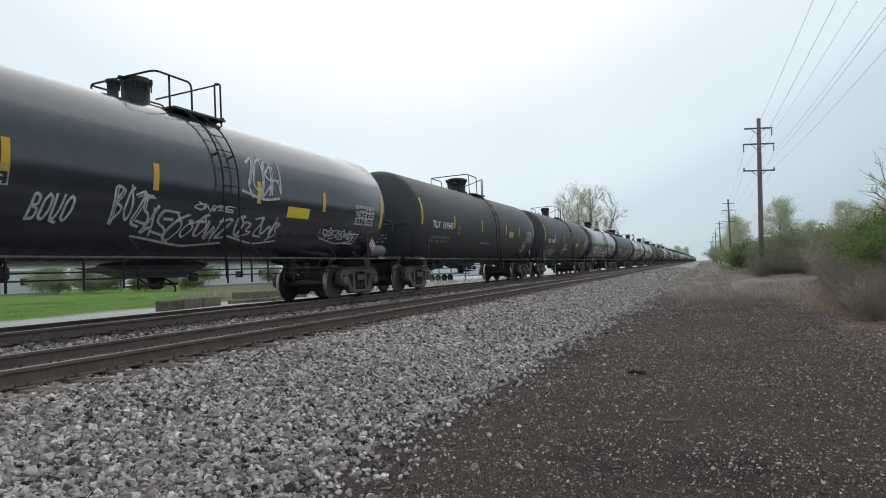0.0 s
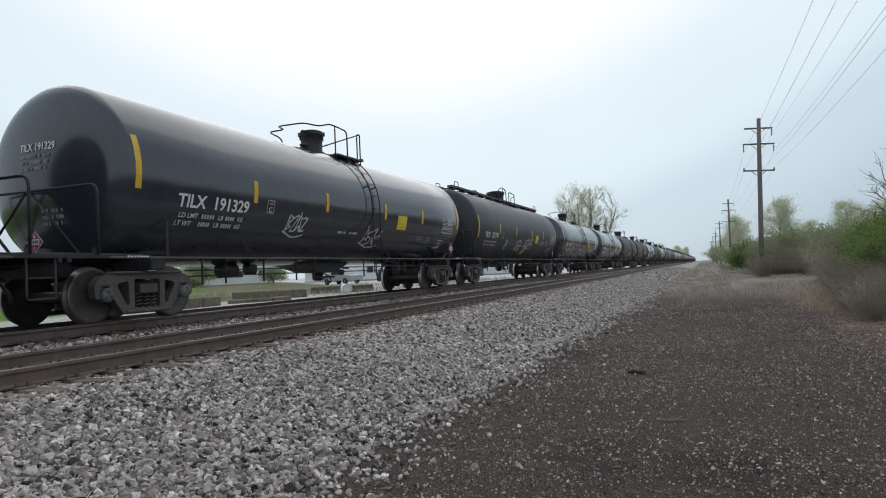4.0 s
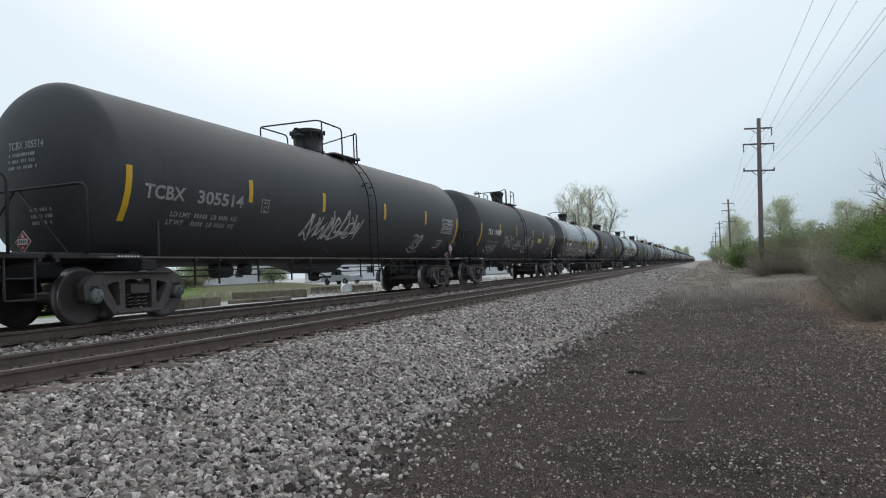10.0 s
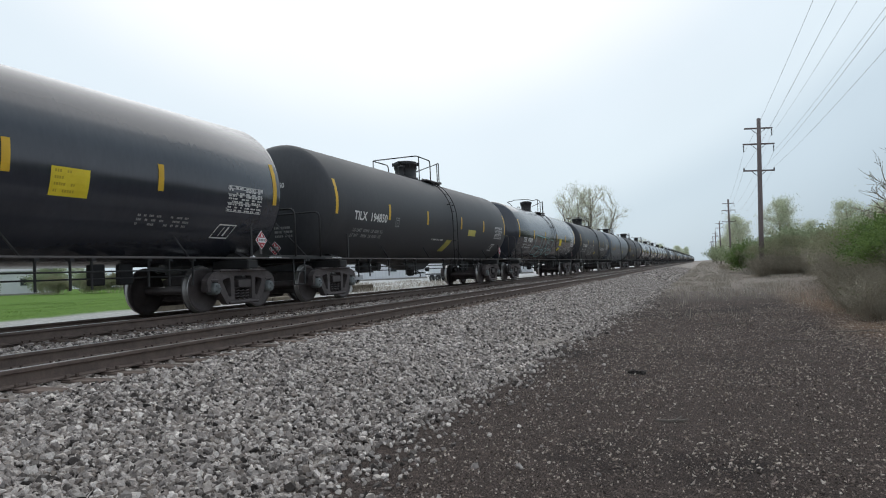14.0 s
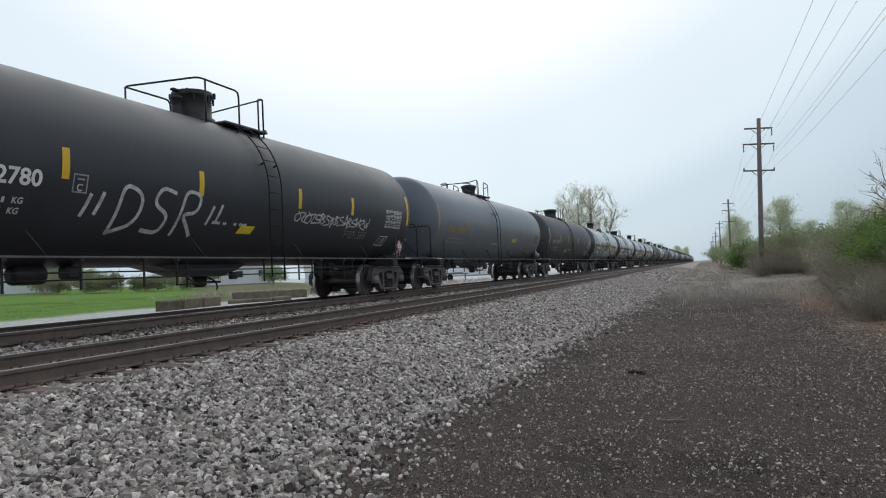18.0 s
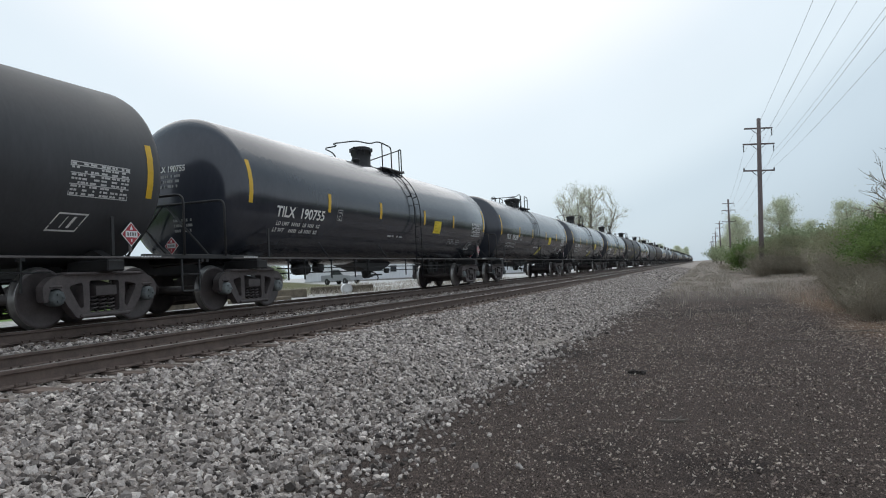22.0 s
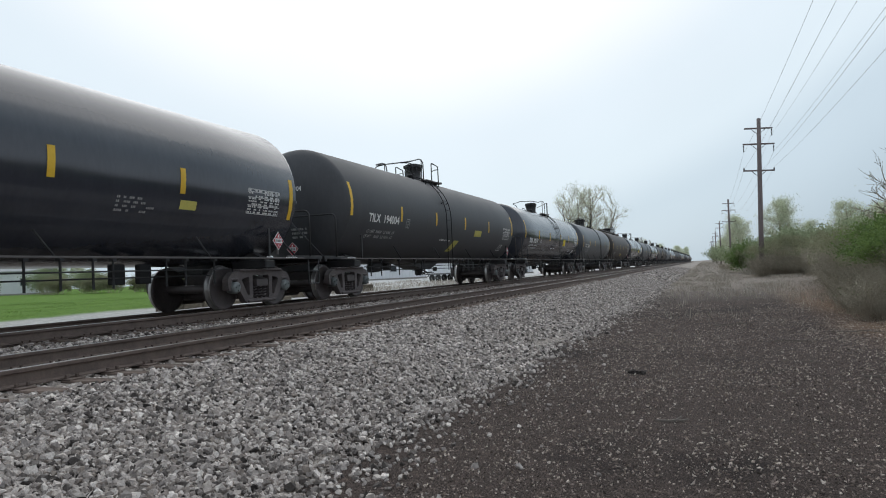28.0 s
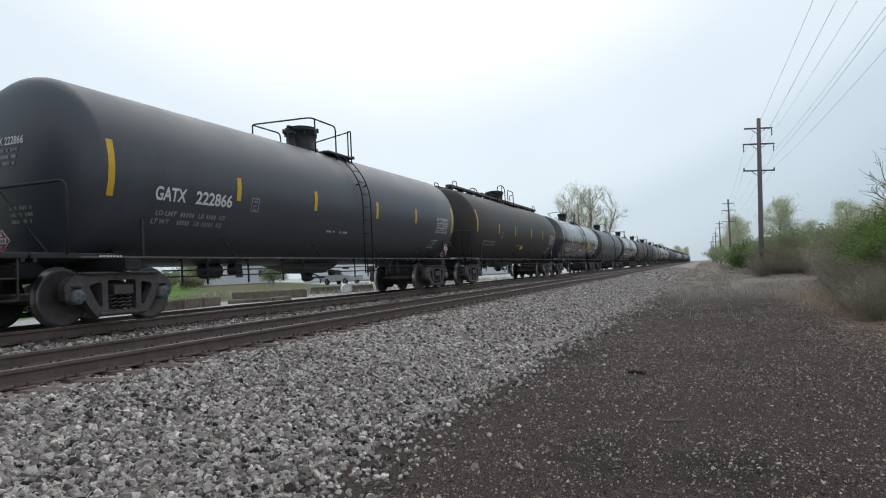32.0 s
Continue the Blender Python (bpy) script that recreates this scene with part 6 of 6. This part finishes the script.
# These crowns use the leaf colour with haze painted in.
upright = make_fan_tree(31, 20.6, 17000, 0.07, LEAF_HAZED, "tall many-stemmed tree with thin spring leaves paled for haze")
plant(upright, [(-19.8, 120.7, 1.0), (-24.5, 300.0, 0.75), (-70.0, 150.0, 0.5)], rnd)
round_tree = make_tree(32, 9.5, 12000, 0.075, LEAF_HAZED, "broad spring tree behind the brush, leaves paled for haze", 0.50)
# Last 14 are unseen, added around the camera to shape the tanks' reflections.
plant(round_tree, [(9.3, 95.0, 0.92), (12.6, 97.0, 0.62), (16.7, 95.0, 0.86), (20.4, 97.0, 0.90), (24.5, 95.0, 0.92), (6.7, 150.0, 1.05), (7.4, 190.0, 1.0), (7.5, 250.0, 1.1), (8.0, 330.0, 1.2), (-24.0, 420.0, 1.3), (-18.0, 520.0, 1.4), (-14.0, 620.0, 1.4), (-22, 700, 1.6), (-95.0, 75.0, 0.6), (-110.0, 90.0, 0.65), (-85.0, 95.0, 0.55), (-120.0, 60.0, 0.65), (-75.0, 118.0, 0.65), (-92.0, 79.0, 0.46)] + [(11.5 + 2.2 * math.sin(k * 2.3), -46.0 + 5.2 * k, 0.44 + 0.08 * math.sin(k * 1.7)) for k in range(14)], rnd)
sapling = make_tree(33, 5.2, 60, 0.05, LEAF_HAZED, "bare leaning sapling with thin twigs", 0.5, "saplings")
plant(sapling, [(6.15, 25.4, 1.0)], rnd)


def fallen_stick(x, y, turn, length, thick, seed):
    rnd2 = random.Random(seed)
    pts = [Vector((length * (i / 5 - 0.5), rnd2.gauss(0, 0.03) * length, thick + abs(rnd2.gauss(0, 0.02)) * length)) for i in range(6)]
    lines = [(pts, thick, thick * 0.5), ([pts[3], pts[3] + Vector((length * 0.16, length * 0.12, 0.01)), pts[3] + Vector((length * 0.25, length * 0.2, 0.02))], thick * 0.6, thick * 0.3)]
    ob = new("fallen_stick", twig_mesh("fallen_stick", lines, BARK))
    ob.matrix_basis = pose(x, y, dirt_height(x, y) - 0.004, 0, 0, turn)
    tagged(ob, "dry broken stick lying on the dark dirt", "stick", "sticks on the dirt")


for k, (x, y, turn, length, thick) in enumerate(((-0.35, 6.6, 20, 0.30, 0.018), (1.2, 10.5, -10, 0.5, 0.010), (1.9, 9.2, 15, 0.45, 0.012), (1.5, 4.3, 35, 0.22, 0.007), (2.3, 6.0, -30, 0.5, 0.011), (2.5, 8.0, 60, 0.35, 0.01), (-1.9, 3.7, 8, 0.2, 0.008), (0.2, 4.0, 50, 0.16, 0.008), (2.9, 10.0, 5, 0.55, 0.012), (1.4, 13.0, -5, 0.7, 0.014), (3.2, 12.0, 30, 0.8, 0.013), (0.5, 16.0, 12, 0.8, 0.016), (2.6, 14.5, -20, 0.9, 0.014))):
    fallen_stick(x, y, turn, length, thick, k)


def clod(x, y, size, seed):
    """A dark lump of earth, uneven and flat below."""
    bm = bmesh.new()
    bmesh.ops.create_icosphere(bm, subdivisions=3, radius=size)
    for v in bm.verts:
        k = 1.0 + 0.7 * noise.noise(v.co * (1.6 / size) + Vector((seed, 0, 0))) + 0.3 * noise.noise(v.co * (5.0 / size))
        v.co = Vector((v.co.x * 1.7, v.co.y, max(v.co.z * 0.75, -0.3 * size))) * k
    me = bpy.data.meshes.new("dirt_clod")
    bm.to_mesh(me)
    bm.free()
    me.materials.append(CLOD)
    ob = new("dirt_clod", me)
    ob.matrix_basis = pose(x, y, dirt_height(x, y) + 0.28 * size, 0, 0, 20 * seed)
    return tagged(ob, "dark lump of earth lying on the dirt", "clod")


CLOD = surface("dark_damp_earth", (0.012, 0.010, 0.009), (0.045, 0.037, 0.033), 30, 0.95, bump=0.5, fine=120)
clod(-0.95, 9.32, 0.045, 1)
clod(-0.83, 9.30, 0.038, 4)


def blades(name, n, box, size, material, label, seed, power=1.0, fade=0.0):
    rng = np.random.default_rng(seed)
    x0, x1, y0, y1 = box
    x = rng.uniform(x0, x1, n)
    y = y0 + (y1 - y0) * rng.uniform(0, 1, n) ** power
    clump = np.array([noise.noise((a * 0.5, b * 0.25, seed)) for a, b in zip(x, y)])
    keep = clump * 1.5 + rng.uniform(-0.4, 0.4, n) > 0.05
    if fade:
        # sparse near the start of the field, and worn away in the wheel tracks
        worn = np.minimum(np.abs(x + 0.4 - 0.15 * np.sin(y * 0.2)), np.abs(x - 1.2 - 0.15 * np.sin(y * 0.2))) < 0.28
        keep &= (rng.uniform(0, 1, n) < np.clip((y - y0) / fade, 0.04, 1.0)) & ~(worn & (rng.uniform(0, 1, n) < 0.85))
    x, y = x[keep], y[keep]
    z = np.array([ground_height(a, b) for a, b in zip(x, y)])
    m = len(x)
    ang = rng.uniform(0, 6.283, m)
    h = size * rng.uniform(0.5, 1.3, m) * (1.0 + 1.2 * np.clip(clump[keep], -0.3, 0.6))
    w = 0.012 * h / 0.3 + 0.002
    lean = rng.normal(0, 0.35, (m, 2)) * h[:, None]
    b0 = np.stack([x - np.cos(ang) * w, y - np.sin(ang) * w, z], -1)
    b1 = np.stack([x + np.cos(ang) * w, y + np.sin(ang) * w, z], -1)
    tip = np.stack([x + lean[:, 0], y + lean[:, 1], z + h], -1)
    v = np.stack([b0, b1, tip], 1).reshape(-1, 3)
    ob = new(name, stuff_mesh(name, v, np.arange(3 * m).reshape(m, 3), material))
    return tagged(ob, label, "grass", kind="stuff")


def leaf_litter(n, box, seed):
    """Dead leaves lying nearly flat in drifts on the dirt."""
    rng = np.random.default_rng(seed)
    x0, x1, y0, y1 = box
    verts, faces = [], []
    for x, y, turn, tip, r, u in zip(rng.uniform(x0, x1, n), rng.uniform(y0, y1, n), rng.uniform(0, 6.28, n), rng.normal(0, 0.25, n), rng.uniform(0.012, 0.036, n), rng.uniform(-0.5, 0.5, n)):
        if noise.noise((x * 0.8, y * 0.35, 11)) + 0.45 * (x - 2.4) + u < 0.14:
            continue
        z, k = dirt_height(x, y) + 0.012, len(verts)
        for a, b in ((1.0, 0.0), (0.1, 0.48), (-1.0, 0.05), (-0.05, -0.45)):
            p, q = a * math.cos(turn) - b * math.sin(turn), a * math.sin(turn) + b * math.cos(turn)
            verts.append((x + p * r, y + q * r, z + p * r * tip + 0.35 * abs(b) * r))
        faces += [(k, k + 1, k + 2), (k, k + 2, k + 3)]
    ob = new("leaf_litter", stuff_mesh("leaf_litter", verts, faces, DEAD_LEAF))
    return tagged(ob, "tan and brown dead leaves on the dirt below the brush", "leaves", kind="stuff")


DEAD_LEAF = surface("dead_tan_leaves", (0.13, 0.098, 0.075), (0.66, 0.56, 0.47), 3, 0.85, fine=20, by_island=0.5)
leaf_litter(6500, (1.6, 5.4, 9.5, 17.5), 51)
blades("dry_weeds", 74000, (-1.9, 7.2, 24.0, 100.0), 0.13, DRY_GRASS, "pale dry weeds along the dirt track", 41, power=0.8, fade=22.0)
blades("far_weeds", 9000, (-1.9, 4.5, 90.0, 420.0), 0.34, DRY_GRASS, "dry weeds along the far end of the dirt track", 48)
blades("rut_weeds", 5000, (-0.6, 1.3, 34.0, 62.0), 0.18, DRY_GRASS, "tufts of pale weeds between the wheel ruts", 47)
blades("stray_weeds", 4200, (-1.6, 5.2, 17.0, 40.0), 0.16, DRY_GRASS, "scattered dry weeds on the dirt", 45, power=0.5)
BRUSH_STRAW = surface("dead_brush_stalks", (0.18, 0.156, 0.128), (0.40, 0.35, 0.29), 2, 0.95, fine=20, by_island=0.4)
blades("brush_weeds", 11000, (3.6, 7.2, 8.0, 27.0), 0.30, BRUSH_STRAW, "dry weeds under the brush", 42)
blades("lawn_grass", 26000, (-42.0, -25.0, 18.0, 40.0), 0.06, GREEN_GRASS, "mown green lawn beyond the tracks", 43)
blades("bank_weeds", 16000, (-34.0, -15.0, 34.0, 75.0), 0.25, DRY_GRASS, "dry weeds on the bank beyond the tracks", 44)

# ---- utility poles and their wires ----
POLES = [(4.30, -18.0), (4.02, 55.9), (4.45, 128.9), (4.40, 199.0), (4.4, 270.0), (4.4, 341.0), (4.4, 412.0)]
ARMS = ((10.35, 1.0), (9.16, 1.12), (7.15, 1.12))


def utility_pole():
    p = thing("utility_pole", Matrix(), "weathered wooden utility pole with three crossarms", "utility pole", "poles along the line")
    s = Shape().tube([(0, 0, -1.2), (0, 0, 4), (0, 0, 8), (0, 0, 11.06)], [0.19, 0.175, 0.155, 0.14], 14)
    part("pole", s, POLE_WOOD, p)
    for z, half in ARMS:
        a = Shape().box((0, 0.16, z), (2 * half, 0.11, 0.11), chamfer=0.012)
        arm = part("crossarm", a, POLE_WOOD, p)
        b = Shape()
        for k in (-1, 1):
            b.box((k * 0.28, 0.22, z - 0.24), (0.7, 0.012, 0.04), Matrix.Rotation(radians(k * -42), 3, "Y"))
        part("brace", b, INSULATOR, arm)
        ends = (-1, 1) if z < 10 else (1,)
        for k in ends:
            i = Shape()
            if z > 8:
                for j in range(5):
                    i.lathe([(z - 0.10 - 0.1 * j, 0.03), (z - 0.15 - 0.1 * j, 0.06), (z - 0.17 - 0.1 * j, 0.03)], "z", (k * (half - 0.06), 0.16, 0), 10)
                i.tube([(k * (half - 0.06), 0.16, z), (k * (half - 0.06), 0.16, z - 0.62)], 0.012, 5)
            else:
                i.lathe([(z + 0.05, 0.03), (z + 0.1, 0.055), (z + 0.2, 0.04), (z + 0.24, 0.02)], "z", (k * (half - 0.06), 0.16, 0), 10)
            part("insulator", i, INSULATOR, arm)
    return p


pole = utility_pole()
for i, (x, y) in enumerate(POLES):
    m = pose(x, y, 0, 0.0, 2.1 if i == 1 else 0.5, 10.0 if i == 1 else 4.0)
    if i == 0:
        pole.matrix_basis = m
    else:
        copy_thing(pole, m)


def wire(points, radius=0.011):
    s = Shape()
    for (a, b) in zip(points, points[1:]):
        a, b = Vector(a), Vector(b)
        sag = (b - a).length * 0.011
        pts = [a.lerp(b, i / 20) - Vector((0, 0, 4 * sag * (i / 20) * (1 - i / 20))) for i in range(21)]
        s.tube(pts, radius, 5)
    ob = new("power_line", s.mesh("power_line", WIRE))
    return tagged(ob, "thin grey power line strung between wooden poles", "wire", "power lines")


for off, z in ((0.9, 9.72), (-1.05, 8.52), (1.05, 8.52), (-1.05, 7.38), (1.05, 7.38), (0.35, 7.38)):
    wire([(x + off, y + 0.16, z) for x, y in [(x + (0.27 if y == 55.9 else 0.0), y) for x, y in POLES]], 0.006)

# ---- what shows beyond the train ----


def building(x, y, turn, size, roof, label, windows):
    w, d, h = size
    b = thing("building", pose(x, y, ground_height(x, y) - 0.1, 0, 0, turn), label, "building", "buildings beyond the tracks")
    s = Shape()
    t = 0.2
    for c, q in (((0, -d / 2 + t / 2, h / 2), (w, t, h)), ((0, d / 2 - t / 2, h / 2), (w, t, h)), ((-w / 2 + t / 2, 0, h / 2), (t, d - 2 * t, h)), ((w / 2 - t / 2, 0, h / 2), (t, d - 2 * t, h))):
        s.box(c, q)
    part("wall", s, WHITE_WALL, b)
    ribs = Shape()
    n = int(w / 0.6)
    for i in range(n):
        ribs.box((-w / 2 + 0.3 + i * 0.6, -d / 2 - 0.015, h / 2), (0.08, 0.03, h - 0.1))
    part("cladding_rib", ribs, WHITE_WALL, b)
    r = Shape().prism([(-d / 2 - 0.3, h), (0, h + roof), (d / 2 + 0.3, h), (d / 2 + 0.3, h + 0.12), (0, h + roof + 0.14), (-d / 2 - 0.3, h + 0.12)], "x", -w / 2 - 0.3, w / 2 + 0.3)
    part("roof", r, ROOF_GREY, b)
    f = Shape().box((0, 0, 0.02), (w + 0.2, d + 0.2, 0.5), chamfer=0.02)
    part("foundation", f, CONCRETE, b)
    for k in range(windows):
        wx = -w / 2 + w * (k + 0.5) / windows
        fr = part("window", Shape().box((wx, -d / 2 - 0.03, 1.7), (1.15, 0.08, 1.05), chamfer=0.01), ROOF_GREY, b)
        part("pane", Shape().box((wx, -d / 2 - 0.075, 1.7), (0.95, 0.02, 0.85)), WINDOW_DARK, fr)
    return b


building(-48.0, 92.0, 58.0, (16.0, 9.0, 4.2), 1.6, "long white metal-clad shed beyond the tracks", 4)
building(-38.0, 118.0, 62.0, (18.0, 9.0, 4.0), 1.5, "low white metal-clad building beyond the tracks", 5)
building(-86.0, 62.0, 40.0, (11.0, 8.0, 3.0), 2.0, "small white house behind the lawn", 3)
building(-66.0, 84.0, 48.0, (10.0, 7.0, 3.0), 1.8, "white house with a grey roof behind the lawn", 3)


def vehicle(x, y, turn, label, paint, truck=True):
    v = thing("pickup_truck" if truck else "parked_car", pose(x, y, ground_height(x, y), 0, 0, turn), label, "vehicle", "parked vehicles")
    s = Shape()
    side = [(-2.5, 0.45), (-2.5, 0.95), (-1.3, 1.05), (-0.7, 1.65), (0.55, 1.7), (0.85, 1.1), (2.5, 1.05), (2.5, 0.45)] if truck else [(-2.2, 0.4), (-2.2, 0.8), (-1.2, 0.95), (-0.6, 1.42), (0.8, 1.42), (1.6, 0.98), (2.2, 0.9), (2.2, 0.4)]
    s.prism(side, "x", -0.9, 0.9)
    part("body", s, paint, v)
    g = Shape()
    for k in (-1, 1):
        top = 1.58 if truck else 1.36
        g.prism([(-1.1, 1.1), (-0.62, top), (0.48, top), (0.68, 1.1)], "x", k * 0.905 - 0.01, k * 0.905 + 0.01)
    part("side_window", g, WINDOW_DARK, v)
    for k in (-1, 1):
        for e in (-1.55, 1.5):
            w = part("wheel", Shape().lathe([(-0.1, 0.2), (-0.1, 0.33), (-0.07, 0.36), (0.07, 0.36), (0.1, 0.33), (0.1, 0.2)], "x", (0, 0, 0), 18), RUBBER, v)
            w.location = (k * 0.84, e, 0.36)
            part("rim", Shape().lathe([(-0.105, 0.08), (-0.09, 0.2), (0.09, 0.2), (0.105, 0.08)], "x", (0, 0, 0), 14), TANK_GREY, w)
    return v


SILVER_CAR = surface("silver_car_paint", (0.28, 0.29, 0.30), (0.36, 0.37, 0.38), 2, 0.3, fine=20, rough_vary=0.05)
vehicle(-37.5, 66.0, 70.0, "silver pickup truck parked on the gravel lot", SILVER_CAR)


def trailer(x, y, turn):
    t = thing("flatbed_trailer", pose(x, y, ground_height(x, y), 0, 0, turn), "grey steel flatbed trailer parked beyond the tracks", "trailer")
    part("deck", Shape().box((0, 0.5, 0.85), (2.2, 3.8, 0.16), chamfer=0.02), TANK_GREY, t)
    part("drawbar", Shape().prism([(-0.6, -1.4), (0.6, -1.4), (0.1, -3.0), (-0.1, -3.0)], "z", 0.72, 0.84), TANK_GREY, t)
    part("stand", Shape().box((0, -2.7, 0.36), (0.1, 0.1, 0.72)), TANK_GREY, t)
    for k in (-1, 1):
        for y2 in (0.5, 1.45):
            w = part("wheel", Shape().lathe([(-0.11, 0.2), (-0.11, 0.36), (-0.07, 0.4), (0.07, 0.4), (0.11, 0.36), (0.11, 0.2)], "x", (0, 0, 0), 18), RUBBER, t)
            w.location = (k * 0.95, y2, 0.4)
            part("rim", Shape().lathe([(-0.115, 0.08), (-0.1, 0.2), (0.1, 0.2), (0.115, 0.08)], "x", (0, 0, 0), 14), TANK_GREY, w)
    return t


trailer(-26.5, 70.0, 66.0)


MOSSY_STONE = surface("mossy_brown_stone", (0.085, 0.07, 0.050), (0.24, 0.20, 0.15), 4, 0.95, bump=0.5, fine=25, by_object=0.5)


def retaining_wall(a, b, high, n):
    """A low wall of upright rough stones beside the lawn."""
    a, b = Vector((*a, 0)), Vector((*b, 0))
    w = thing("retaining_wall", pose(a.x, a.y, ground_height(a.x, a.y) - 0.05, 0, 0, math.degrees(math.atan2(b.y - a.y, b.x - a.x))), "low mossy brown wall of long blocks at the lawn's edge", "wall", "low walls by the lawn")
    rnd2 = random.Random(n)
    step = (b - a).length / n
    for i in range(n):
        h = high * rnd2.uniform(0.94, 1.04)
        s = Shape().box((step * (i + 0.5), rnd2.uniform(-0.04, 0.04), h / 2), (step * 0.97, 0.4, h), chamfer=0.05)
        s.v = [(x + 0.05 * noise.noise((x * 2, y * 3, z * 3 + i)), y + 0.05 * noise.noise((x, y * 2, z * 2 + 9)), z + 0.05 * noise.noise((x * 3, y, 4))) for x, y, z in s.v]
        part("stone", s, MOSSY_STONE, w)


def concrete_block(x, y, turn, size, label):
    s = Shape().box((0, 0, size[2] / 2), size, chamfer=0.04)
    for v in range(len(s.v)):
        a, b, c = s.v[v]
        s.v[v] = (a + 0.03 * noise.noise((a * 2, b, c)), b, c + 0.04 * noise.noise((a * 1.3, b, 3)))
    ob = new("concrete_block", s.mesh("concrete_block", MOSSY_STONE))
    ob.matrix_basis = pose(x, y, ground_height(x, y) - 0.03, 0, 0, turn)
    return tagged(ob, label, "block", "blocks by the lawn")


retaining_wall((-20.9, 21.7), (-21.5, 26.0), 0.50, 3)
retaining_wall((-21.6, 27.0), (-20.6, 30.6), 0.26, 3)
concrete_block(-23.5, 33.0, 30.0, (4.2, 0.6, 0.5), "long mossy brown concrete block on the bank")
concrete_block(-23.0, 40.5, 40.0, (4.2, 0.6, 0.5), "mossy brown concrete block on the dry bank")


def culvert(x, y):
    s = Shape()
    s.lathe([(-0.3, 0.33), (0.3, 0.33), (0.3, 0.27), (-0.3, 0.27), (-0.3, 0.33)], "y", (0, 0, 0.30), 24)
    ob = new("culvert_pipe", s.mesh("culvert_pipe", PLACARD_WHITE))
    ob.matrix_basis = pose(x, y, ground_height(x, y), 0, 0, 40)
    return tagged(ob, "short white culvert pipe end lying on the bank", "pipe")


culvert(-21.5, 38.4)


def gone(t):
    """Metres that the train has come since the start."""
    c = (191.65391, -2.98137, -0.36996, -2.36816, -0.97234, 1.13930)
    u = (t - 16.0) / 16.0
    return sum(a * (u ** (k + 1) - (-1.0) ** (k + 1)) for k, a in enumerate(c))


def motions():
    times = [0.5 * i for i in range(65)]
    for i, car in enumerate(TRAIN):
        walk(car, [(t, pose(XC, FRONT[i] + 7.70 - gone(t), 0)) for t in times])
    turns = [i / 30.0 for i in range(961)]
    lead = {}
    for car in TRAIN:
        for truck in [c for c in car.children if c.name.startswith("truck")]:
            for w in [c for c in truck.children if c.name.startswith("wheelset")]:
                key = round(w.location.y, 2)
                if key not in lead:
                    walk(w, [(t, pose(0, key, 0.46, math.degrees(gone(t) / 0.46))) for t in turns])
                    lead[key] = w
                else:
                    w.rotation_mode = "QUATERNION"
                    w.animation_data_create()
                    w.animation_data.action = lead[key].animation_data.action
                    w.animation_data.action_slot = lead[key].animation_data.action_slot


motions()
